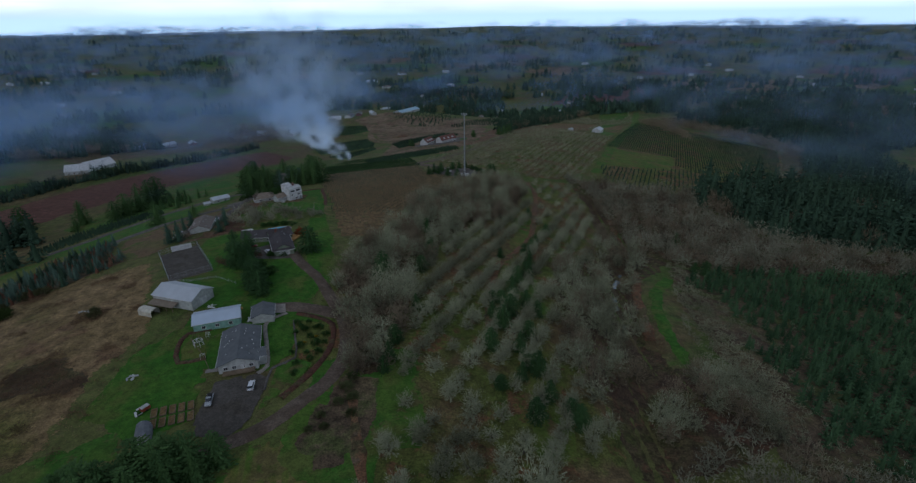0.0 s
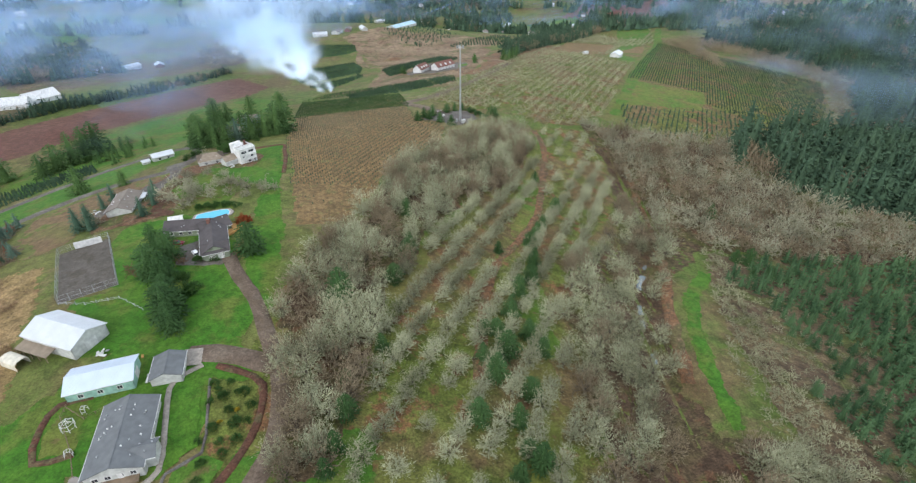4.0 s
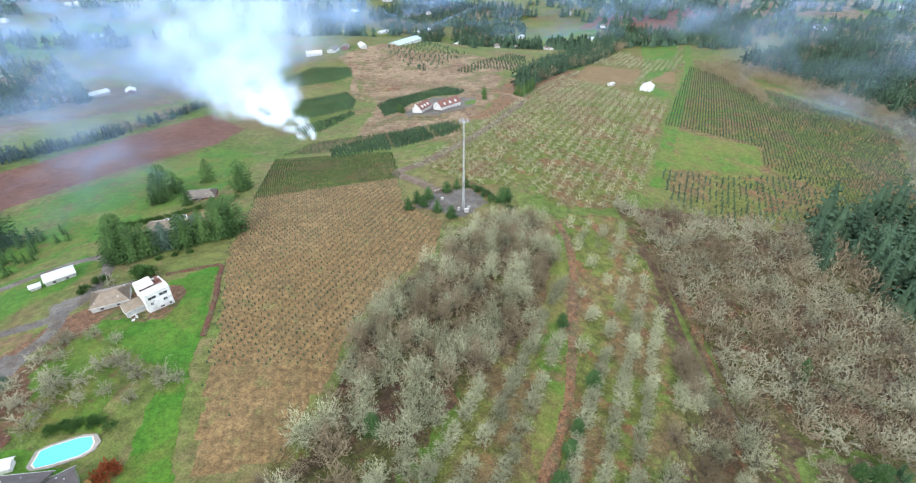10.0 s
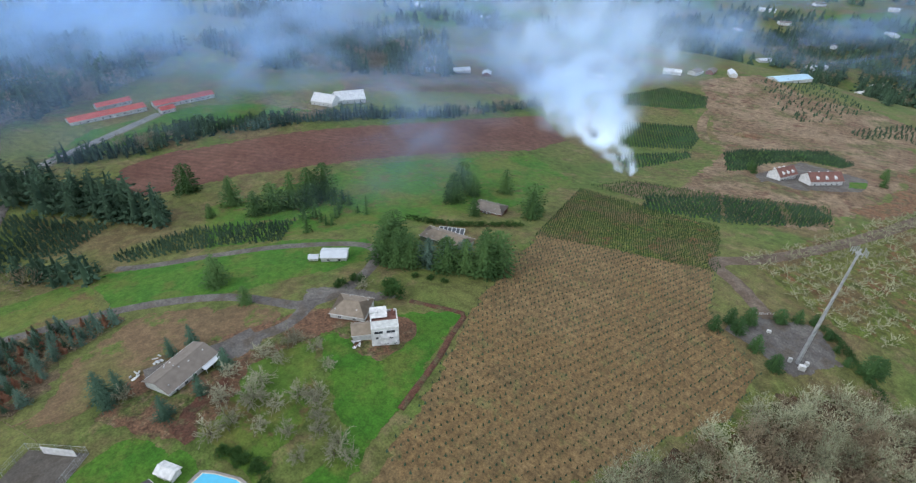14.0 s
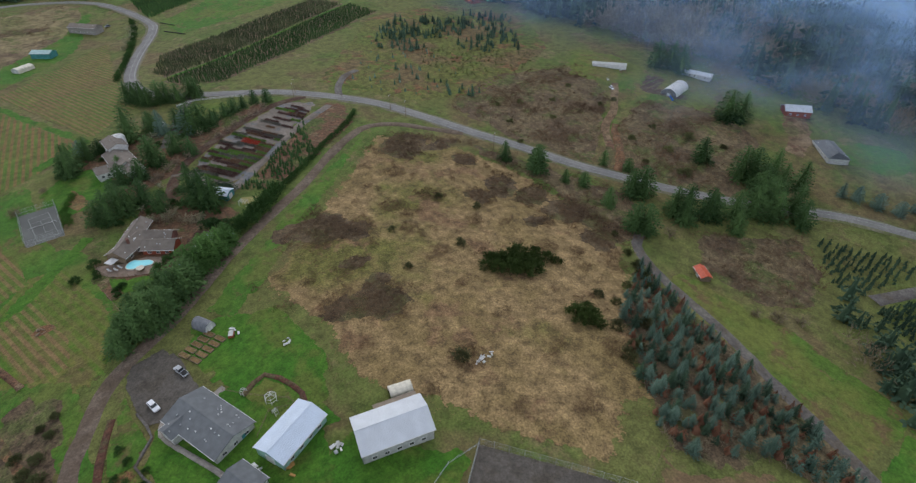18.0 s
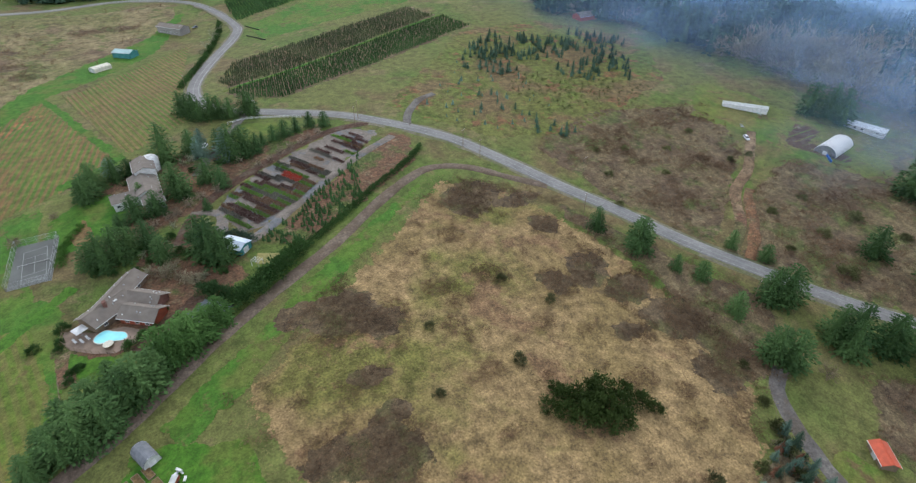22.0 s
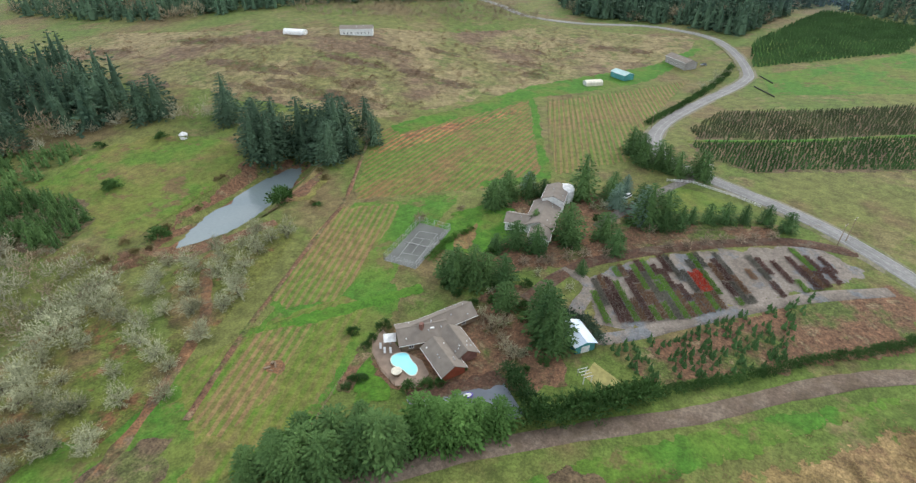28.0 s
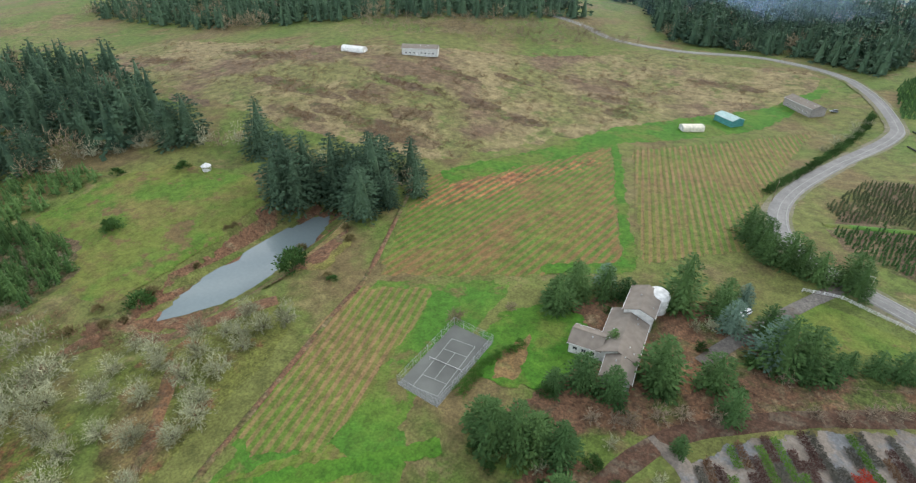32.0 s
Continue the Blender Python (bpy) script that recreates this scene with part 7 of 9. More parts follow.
for k in range(9):
    part("barrel", turned(lathe([(0.42, 0), (0.5, 0.4), (0.5, 0.9), (0.42, 1.2)], 10), pose(-3 + 1.1 * k * 0.7, -3 + 1.1 * k * 0.7, 0)), paint("blue_plastic", (0.03, 0.16, 0.55), 0.5), bl)
simple_building("long_shed", -477, 81, 101, 23, 7, 2.8, 1.4, WHITE, METAL_ROOF, "long white shed with a rusty pale roof", "shed", 0, ((0, 5), (2, 5)), ((0, 4, 2, 2.2),))
h = simple_building("house", -458, -150, 178, 22, 11, 3.2, 2.6, REDWALL, TAUPE_ROOF, "red-brown house at the edge of a wood", "house", 2, ((2, 5),), ((2, 3, 1, 2.1),))
simple_building("garage", -480, -152, 178, 12, 9, 3.2, 1.6, OFFWHITE, WHITE, "white-roofed garage at the edge of a wood", "garage", 0, ((2, 2),), ((2, 1, 3, 2.4),))

# ---- house with a kidney pool ----
h = thing("house", -86, 52, 0, "rambling taupe-roofed house round a pool deck", "house")
for x, y, w, d, tr, walls_ in ((0.6, -9.1, 20, 6.8, 233.7, WOOD), (4.0, -2.5, 14, 8.4, 217, WOOD), (-7.6, -1.8, 11, 6.5, 139, BRICK), (-6.0, 4.8, 12, 6.8, 141, REDWALL)):
    gable(h, x, y, w, d, 2.9, 2.1, tr, walls_, TAUPE_ROOF, 0.6, 3)
    for s_ in (0, 2):
        row_of_windows(h, x, y, w, d, tr, s_, 3)
for x, y, tr in ((-4.0, 3.0, 141), (1.0, -3.2, 217), (-8.0, 6.2, 141), (-9, -0.6, 139)):
    block("skylight", x, y, 4.5, 1.2, 0.8, 0.3, WHITE, h, tr, 0.03)
block("chimney", 3.6, -1.6, 3.3, 1.0, 1.2, 6.4, BRICK, h)
patch("pool_deck", [(-69, 50), (-68.5, 55), (-71, 60), (-77, 65.5), (-83, 69), (-88.5, 68), (-90, 62), (-86, 58), (-78, 56)], paint("timber_decking", (0.27, 0.2, 0.15), 0.8, scale=0.5), "brown pool deck with a curved edge", "deck", lift=0.55, amount=0)
kidney = [(4.3, -0.3), (3.5, -2.3), (1, -3.7), (-1.1, -1.5), (-3.8, -0.1), (-4.4, 2.5), (-3, 3.2), (-0.2, 1.9), (2.7, 1.7)]
for _ in range(2):
    kidney = [q_ for a_, b_ in zip(kidney, kidney[1:] + kidney[:1]) for q_ in ((0.75 * a_[0] + 0.25 * b_[0], 0.75 * a_[1] + 0.25 * b_[1]), (0.25 * a_[0] + 0.75 * b_[0], 0.25 * a_[1] + 0.75 * b_[1]))]
kidney = [(1.08 * x, 1.08 * y) for x, y in kidney]
pool(-82, 61, 0, kidney, POOL_PALE, "pale turquoise kidney-shaped pool in a deck", 0.3, 0.62)
ht = thing("hot_tub", -81.6, 65.0, 0, "round pale covered hot tub on a pool deck", "hot tub", lift=0.55)
part("tub", lathe([(1.35, 0), (1.45, 0.8)], 18), WOOD, ht)
part("cover", lathe([(1.5, 0.8), (1.5, 0.95), (0.2, 1.02)], 18), CREAM, ht)
um = thing("patio_umbrella", -74.4, 55.2, 30, "square white patio umbrella over a deck", "umbrella", lift=0.5)
bm = bmesh.new()
bmesh.ops.create_cone(bm, cap_ends=True, segments=4, radius1=2.6, radius2=0.05, depth=0.6, matrix=pose(0, 0, 2.7, 0, 0, 45))
part("canopy", bm, WHITE, um)
part("pole", lathe([(0.05, 0), (0.04, 3)], 8), STEEL, um)
part("base", lathe([(0.4, 0), (0.4, 0.1)], 12), CONCRETE, um)
for x, y in ((-76.0, 58.0), (-74.4, 58.6), (-72.4, 57.4)):
    lo = thing("sun_lounger", x, y, 120, "white sun lounger on a pool deck", "lounger", "pool loungers", lift=0.56)
    block("seat", 0.3, 0, 0.35, 1.4, 0.65, 0.1, WHITE, lo)
    bm = bmesh.new()
    add_box(bm, -0.65, 0, 0.6, 0.75, 0.65, 0.08)
    bmesh.ops.rotate(bm, cent=(-0.4, 0, 0.4), matrix=Matrix.Rotation(radians(35), 3, "Y"), verts=bm.verts[:])
    part("backrest", bm, WHITE, lo)
    for u_, v_ in ((-0.3, -0.28), (-0.3, 0.28), (0.9, -0.28), (0.9, 0.28)):
        block("leg", u_, v_, 0.16, 0.07, 0.07, 0.34, WHITE, lo)
fence("deck_rail", [(-69, 50), (-68.5, 55), (-71, 60), (-77, 65.5), (-83, 69)], WOOD, "timber rail round a curved pool deck", 1.5, 2.0, (1.0, 1.5), 0.1, 0.12)
patch("parking_court", [(-88, 72), (-108, 56), (-118, 66), (-101, 82)], paint("blue_grey_paving", (0.17, 0.19, 0.22), 0.7, scale=0.15), "wet grey parking court behind a hedge", "parking court", lift=0.26, amount=0.2)
patch("mulch_bed", [(-86, 70), (-106, 53), (-112, 58), (-109, 60), (-90, 74)], MULCH, "dark mulched bed beside a parking court", "garden bed", lift=0.32, amount=0.8)
b = simple_building("shed", -124.7, 34.8, 130, 9.6, 6.2, 2.9, 1.0, TEAL, BLUE_ROOF, "teal shed with a pale bluish metal roof", "shed", 0, (), ((1, 0, 2.6, 2.3),))
patch("mossy_pad", [(-131, 41.5), (-139, 46), (-135.5, 51.5), (-129, 47.5)], paint("mossy_concrete", (0.3, 0.27, 0.1), 0.9), "mossy yellow-green concrete pad", "pad", lift=0.24, amount=0)
ar = thing("pergola", -129.5, 48.6, 130, "bleached open pergola frame with a brown creeper", "pergola", lift=0.2)
for u_, v_ in ((-1.5, -1.2), (1.5, -1.2), (-1.5, 1.2), (1.5, 1.2)):
    block("post", u_, v_, 1.2, 0.14, 0.14, 2.4, WHITE, ar)
for u_ in (-1.5, -0.5, 0.5, 1.5):
    block("beam", u_, 0, 2.4, 0.1, 3.0, 0.16, WHITE, ar)
# ---- house by the road, and its court ----
h = thing("house", -99, -28, 0, "tall taupe-roofed house with white walls on a drive", "house")
gable(h, 0, 0, 20, 10.5, 3.4, 2.2, 93, OFFWHITE, TAUPE_ROOF, 0.6, 4)
gable(h, -1.4, -14.0, 12.5, 8.5, 6.4, 1.6, 92, WHITE, TAUPE_ROOF, 0.5, 1)
gable(h, 8.6, 6.5, 8.5, 8.0, 3.2, 1.8, 4, WHITE, TAUPE_ROOF, 0.5, 1)
gable(h, -2.2, 13.5, 9, 7.5, 3.2, 1.8, 95, OFFWHITE, TAUPE_ROOF, 0.5, 1)
for x, y, w, d, tr, s_, n_ in ((0, 0, 20, 10.5, 93, 0, 4), (0, 0, 20, 10.5, 93, 2, 4), (-1.4, -14, 12.5, 8.5, 92, 0, 3), (8.6, 6.5, 8.5, 8, 4, 2, 3), (8.6, 6.5, 8.5, 8, 4, 1, 2)):
    row_of_windows(h, x, y, w, d, tr, s_, n_)
part("turret", turned(lathe([(3.6, -0.5), (3.6, 6.0), (3.8, 6.1), (3.0, 7.2), (0.3, 7.8)], 12), pose(-4.5, -20, 0)), WHITE, h, "white rounded turret roof")
COURT_LINE = paint("worn_line_paint", (0.34, 0.36, 0.34), 0.8, scale=1.5)
COURT = paint("green_grey_court", (0.135, 0.14, 0.128), 0.8, scale=0.12)
court = patch("tennis_court", [(-50.6, 15.8), (-51.7, -12.5), (-65.9, -10.6), (-64.4, 17.6)], COURT, "weathered grey-green tennis court with white lines", "tennis court", lift=0.3, amount=0)
lines_m = pose(-58.6, 4.2, 0, 0, 0, 91)
for x0, y0, x1, y1 in ((-10.5, -3.9, 10.5, -3.9), (-10.5, 3.9, 10.5, 3.9), (-10.5, -3.9, -10.5, 3.9), (10.5, -3.9, 10.5, 3.9), (-5.7, -3.9, -5.7, 3.9), (5.7, -3.9, 5.7, 3.9), (-5.7, 0, 5.7, 0)):
    a_, b_ = lines_m @ Vector((x0, y0, 0)), lines_m @ Vector((x1, y1, 0))
    n_ = max(2, int((b_ - a_).length / 3))
    side = Vector((a_.y - b_.y, b_.x - a_.x, 0)).normalized() * 0.09
    vs_, fs_ = [], []
    for i in range(n_ + 1):
        c_ = a_.lerp(b_, i / n_)
        for s in (-1, 1):
            q = c_ + side * s
            vs_.append((q.x, q.y, hz(q.x, q.y) + 0.34))
    for i in range(n_):
        fs_.append((2 * i, 2 * i + 1, 2 * i + 3, 2 * i + 2))
    mesh_from("court_line", vs_, fs_, COURT_LINE, court)
nt_ = thing("tennis_net", -58.6, 4.2, 1, "sagging dark tennis net across a court", "tennis net", lift=0.3)
for u_ in (-5.0, 5.0):
    part("post", turned(lathe([(0.06, 0), (0.06, 1.1)], 8), pose(u_, 0, 0)), STEEL, nt_)
bm = bmesh.new()
for k in range(21):
    rod(bm, (-5 + k / 2, 0, 0.1), (-5 + k / 2, 0, 0.95), 0.012, 3)
for z_ in (0.15, 0.4, 0.65):
    rod(bm, (-5, 0, z_), (5, 0, z_), 0.012, 3)
part("mesh", bm, DARK, nt_)
block("tape", 0, 0, 0.97, 10, 0.06, 0.08, WHITE, nt_)
fence("court_fence", [(-50.6, 15.8), (-51.7, -12.5), (-65.9, -10.6), (-64.4, 17.6), (-50.6, 15.8)], STEEL, "tall wire-mesh fence round a tennis court", 3.0, 3.5, (0.1, 1.5, 3.0), 0.06, 0.09, STEEL)
# ---- south hillside ----
simple_building("house", 116.7, -246, 25, 27, 10, 4.8, 2.0, OFFWHITE, TAUPE_ROOF, "long pale house on a dry hilltop", "house", 4, ((2, 8), (0, 8)), ((2, 2, 1, 2.1),))
arch_roof("storage_tunnel", 162, -223, 8, 19, 7, 4.0, WHITE, "white fabric storage tunnel on a dry hill", "storage tunnel", OFFWHITE, 1.4, 10)
h = simple_building("house", -141, -310, 128, 26, 10, 5.0, 2.0, paint("grey_siding", (0.3, 0.28, 0.26), 0.7), TAUPE_ROOF, "two-storey grey house above a vineyard", "house", 3, ((2, 7), (0, 6)), ((2, 3, 1, 2.1),))
row_of_windows(h, 0, 0, 26, 10, 0, 2, 7, 3.9)
b = simple_building("barn", -101.5, -264, 139, 15, 9, 4.0, 1.4, TEAL, paint("pale_teal_roof", (0.42, 0.58, 0.56), 0.4, 0.1, ribs=3), "teal barn with white doors by a vineyard", "barn", 0, (), ((2, -4, 3, 3), (2, 4, 3, 3)))
arch_roof("storage_tunnel", -84, -238, 213, 13, 6.5, 3.6, CREAM, "cream fabric storage tunnel beside a vineyard", "storage tunnel", OFFWHITE, 2.2, 10)
gz = thing("meadow_gazebo", 113.8, -49.8, 0, "small white gazebo in a green meadow", "gazebo")
part("roof", lathe([(2.6, 2.3), (2.4, 2.5), (0.2, 3.9)], 8), WHITE, gz)
part("floor", lathe([(2.2, -0.4), (2.2, 0.15)], 8), WHITE, gz)
for k in range(8):
    block("post", 2.1 * math.cos(k / 8 * math.tau), 2.1 * math.sin(k / 8 * math.tau), 1.2, 0.14, 0.14, 2.4, WHITE, gz)
# the pond
PONDV = [(48.4, 28.0), (41.3, 27.7), (33.8, 14.4), (26.1, -0.1), (26.9, -13.0), (25.9, -25.0), (34.2, -42.8), (41.5, -60.5), (47.3, -62.8), (59.1, -45.3), (57.7, -26.2), (48.8, -12.2), (52.5, 4.1), (51.7, 16.6), (53.3, 22.4)]
WATER = water_material("pond_water", (0.17, 0.21, 0.215), 0.03)
edge = wobble(PONDV, 1.4, 2.0)
v_, _, f_, *_ = delaunay_2d_cdt([Vector(q) for q in edge], [(i, (i + 1) % len(edge)) for i in range(len(edge))], [], 1, 0.01)
POND_Z = -13.95
pond = mesh_from("pond", [(q.x, q.y, POND_Z) for q in v_], f_, WATER)
tagged(pond, "still pond reflecting a pale sky between mossy banks", "pond", kind="structure")
for y0_, y1_, w_ in ((226, 232, 2.0), (236, 243, 2.4), (256, 270, 3.4), (276, 281, 2.0), (205, 211, 1.6)):
    ribbon("creek_pool", [(float(creek_x(y)), y) for y in (y0_, (y0_ + y1_) / 2, y1_)], w_, WATER, "still pool in a narrow creek between bare trees", "creek", lift=0.5, rough=0.6)


def pole_line(x, y, turn, high=10.5):
    t_ = thing("utility_pole", x, y, turn, "weathered wooden utility pole with a crossarm", "utility pole", "utility poles")
    part("pole", lathe([(0.17, -0.5), (0.11, high)], 8), WOOD, t_)
    block("crossarm", 0, 0, high - 0.7, 2.4, 0.12, 0.14, WOOD, t_)
    for u_ in (-1.1, -0.5, 0.5, 1.1):
        part("insulator", turned(lathe([(0.07, 0), (0.05, 0.25)], 6), pose(u_, 0, high - 0.63)), WHITE, t_)


for x, y, tr in ((-287.4, 45.1, 20), (-207.5, -52.6, 60), (-244.3, -0.2, 30), (-203.4, -46.4, 60), (-292, 140, 30), (-247, 12, 30), (-131, -150, 100), (-266, 70, 20)):
    pole_line(x, y, tr)
lp = thing("street_lamp", -160.4, -86.2, 0, "white street lamp beside a road", "street lamp")
part("pole", lathe([(0.1, -0.3), (0.07, 8)], 8), WHITE, lp)
block("arm", 0.7, 0, 7.9, 1.5, 0.08, 0.08, WHITE, lp)
block("head", 1.5, 0, 7.85, 0.7, 0.3, 0.16, WHITE, lp, 0, 0.04)
fence("board_fence", [(-143, -80), (-149, -81), (-154, -81.4), (-163, -77), (-172, -73), (-180, -68)], WHITE, "white-painted board fence along a road", 1.3, 2.5, (0.4, 0.8, 1.2), 0.16, 0.16)
fence("rail_fence", [(-122, -30), (-140, -34), (-160, -41), (-185, -54), (-200, -60)], WOOD, "weathered rail fence beside a nursery", 1.1, 4.0)
fence("rail_fence", [(-71, 103), (-70, 88), (-68, 70)], WOOD, "weathered rail fence beside a lawn", 1.1, 3.5)
fence("wire_fence", [(-262, 165), (-235, 192), (-180, 234), (-152, 240)], WOOD, "wire fence along the edge of a meadow", 1.2, 6.0, (0.5, 1.0), 0.04)
for a_, b_ in (((-196, -288), (-203, -270)), ((-191, -261), (-201, -238))):
    lg = thing("drain_pipe", *a_, 0, "long dark pipe lying on grass", "pipe", "pipes")
    bm = bmesh.new()
    rod(bm, (0, 0, 0.4), (b_[0] - a_[0], b_[1] - a_[1], hz(*b_) - hz(*a_) + 0.4), 0.35, 10)
    part("pipe", bm, DARK, lg)

# ---- vehicles ----
def vehicle(x, y, turn, colour, label, kind="suv", length=4.7, z=0.2):
    """A car: body with wheel arches and bonnet, glasshouse, four wheels with rims, lamps."""
    c = thing("car" if kind != "pickup" else "pickup_truck", x, y, turn, label, "car" if kind != "pickup" else "pickup truck", "parked vehicles", lift=z)
    L, W = length, 1.85
    if kind == "pickup":
        side = [(-L / 2, 0.35), (L / 2, 0.35), (L / 2, 0.95), (L * 0.26, 1.08), (-L / 2, 1.08)]
        cab = [(-L * 0.08, 1.05), (L * 0.25, 1.05), (L * 0.14, 1.8), (-L * 0.04, 1.82)]
    else:
        side = [(-L / 2, 0.35), (L / 2, 0.35), (L / 2, 0.8), (L * 0.24, 1.0), (-L / 2, 1.02)]
        cab = [(-L * 0.47, 1.0), (L * 0.22, 1.0), (L * 0.08, 1.6), (-L * 0.4, 1.65)]
    bm = prism(side, -W / 2, W / 2)
    bmesh.ops.bevel(bm, geom=bm.edges[:], offset=0.08, segments=2, affect="EDGES")
    body = part("body", bm, colour, c)
    bm = prism(cab, -W / 2 + 0.12, W / 2 - 0.12)
    bmesh.ops.bevel(bm, geom=bm.edges[:], offset=0.07, segments=2, affect="EDGES")
    part("glazing", bm, GLASS, c)
    r0, r1 = cab[3][0] + 0.1, cab[2][0] - 0.05
    block("roof", (r0 + r1) / 2, 0, cab[3][1] + 0.02, r1 - r0, W - 0.45, 0.07, colour, c, bevel=0.03)
    if kind == "pickup":
        block("bed_liner", -L * 0.3, 0, 1.06, L * 0.36, W - 0.25, 0.06, DARK, c)
    for sx in (-1, 1):
        block("headlight", L / 2 - 0.02, sx * 0.65, 0.75, 0.08, 0.35, 0.16, WHITE, c)
        block("tail_light", -L / 2 + 0.01, sx * 0.7, 0.8, 0.06, 0.25, 0.2, REDWALL, c)
        for u_ in (-L * 0.31, L * 0.31):
            w_ = part("wheel", turned(lathe([(0.2, -0.1), (0.34, -0.1), (0.34, 0.1), (0.2, 0.1)], 14), pose(u_, sx * (W / 2 - 0.08), 0.34, 90)), DARK, c)
            part("rim", turned(lathe([(0.2, -0.11), (0.2, 0.11)], 10), pose(u_, sx * (W / 2 - 0.08), 0.34, 90)), STEEL, w_)
    return c


CARWHITE, CARRED = paint("white_car_paint", (0.75, 0.76, 0.78), 0.2, dirt=0.05), paint("dark_red_car_paint", (0.16, 0.02, 0.03), 0.25, dirt=0.1)
vehicle(-66.4, 133.4, 100, CARWHITE, "white estate car parked on gravel")
vehicle(-76.6, 126.2, 285, paint("silver_truck_paint", (0.48, 0.5, 0.52), 0.3), "silver pickup truck with an open bed on gravel", "pickup", 5.6)
vehicle(-93.7, 232.4, 130, CARWHITE, "white minivan parked by a brown-roofed house")
vehicle(-103.8, 239.6, 8, CARRED, "dark red saloon parked on a drive")
vehicle(-399.7, 56.5, 60, CARWHITE, "white van parked at the top of a dirt drive", "suv", 5.4)
raft = thing("inflatable_boat", -102.5, 65.5, 40, "small purple and white inflatable boat on a court", "inflatable boat", lift=0.3)
part("tube", turned(lathe([(0.7, 0.0), (1.0, 0.1), (1.05, 0.25), (0.9, 0.38), (0.72, 0.3)], 16), Matrix.Diagonal((1.5, 0.85, 1, 1))), paint("purple_vinyl", (0.12, 0.08, 0.42), 0.4), raft)
part("floor", turned(lathe([(0.75, 0.02), (0.75, 0.31)], 16), Matrix.Diagonal((1.5, 0.85, 1, 1))), WHITE, raft)
vehicle(-128, -58, 60, CARWHITE, "white car under trees by a drive")
vehicle(-158, -312, 20, paint("grey_car_paint", (0.25, 0.27, 0.3), 0.25), "grey car parked beside a two-storey house")
tl = thing("utility_trailer", -93.9, 122.3, 60, "small reddish box trailer on a lawn", "trailer", lift=0.1)
block("box", 0, 0, 0.9, 2.6, 1.6, 1.0, REDWALL, tl)
block("cover", 0, 0, 1.45, 2.5, 1.5, 0.12, OFFWHITE, tl)
for s in (-1, 1):
    part("wheel", turned(lathe([(0.3, -0.1), (0.3, 0.1)], 12), pose(0, s * 0.85, 0.32, 90)), DARK, tl)
jk = random.Random(5)
for x, y, n_, label in ((-106, 137.2, 7, "heap of white sheets and a greenhouse frame on grass"), (-149, 182.2, 9, "tangled heap of white scrap in dry grass"), (-153.3, 181.5, 3, "crumpled white sheet in dry grass"), (-99.4, 180, 8, "heap of grey garden junk beside a barn"), (-79.5, 171.5, 10, "clutter of crates and tubs between sheds"), (-87, 178, 4, "stack of raw orange timber"), (-96, 121, 4, "white offcuts beside a trailer"), (-160, 276, 8, "scattered yard toys and scrap on bare soil"), (-158, 268, 6, "long pale poles and scrap behind a house"), (-441, 62, 9, "pale broken timbers in a muddy pen"), (-410, 45, 6, "rusty scrap beside a dirt drive"), (-434, 40, 7, "clutter of blue tarps beside a mobile home"), (-47, 74, 5, "burnt brush heap on a bare ring of soil"), (-115, 322, 9, "building rubble at the foot of a white house")):
    jn = thing("scrap_heap" if "burnt" not in label else "brush_heap", x, y, 0, label, "scrap heap" if "burnt" not in label else "brush heap", lift=0.12)
    for k in range(n_):
        m_ = RAWWOOD if "orange" in label else WOOD if "burnt" in label or "timbers" in label else jk.choice((WHITE, WHITE, OFFWHITE, STEEL, TEAL if "tarps" in label or "clutter" in label else OFFWHITE))
        bm = bmesh.new()
        add_box(bm, 0, 0, 0, jk.uniform(0.6, 2.0), jk.uniform(0.3, 1.0), jk.uniform(0.1, 0.5))
        bmesh.ops.bevel(bm, geom=bm.edges[:], offset=0.03, segments=1, affect="EDGES")
        part("piece", turned(bm, pose(jk.uniform(-1.6, 1.6), jk.uniform(-1.6, 1.6), jk.uniform(0.2, 0.6), jk.uniform(-20, 20), jk.uniform(-20, 20), jk.uniform(0, 180))), m_, jn)
patch("burnt_ring", [(-47 + 4.5 * math.cos(k / 10 * math.tau), 74 + 3.4 * math.sin(k / 10 * math.tau)) for k in range(10)], REDDIRT, "ring of scorched bare soil in a field", "bare soil", lift=0.2, amount=0.8)
# ---- single trees, hedges and rows ----
def firs(spots, label, group, material=None, wide=1.0):
    kinds_ = [make_tree("fir_tree", label, ((BROAD if wide > 1.2 else FIRS)[k][0] * np.array([1.15 + 0.5 * (wide - 1), 1.15 + 0.5 * (wide - 1), 1.0]), (BROAD if wide > 1.2 else FIRS)[k][1]), tube((0, 0, -0.03), (0, 0, 0.7), 0.02, 0.006), material or EVERGREEN, group) for k in range(min(3, len(spots)))]
    plant(kinds_, [(x, y) for x, y, _ in spots], [1.42 * s for _, _, s in spots])


def bare_trees(spots, label, group, material=None):
    kinds_ = []
    for k in range(min(2, len(spots))):
        kinds_.append(make_tree("bare_tree", label, *branching(R, 1.0, 0.6, 0.14, (11, 5, 4, 4), 0.0115, 0.018), material or TWIGS, group))
    plant(kinds_, [(x, y) for x, y, _ in spots], [s for _, _, s in spots])


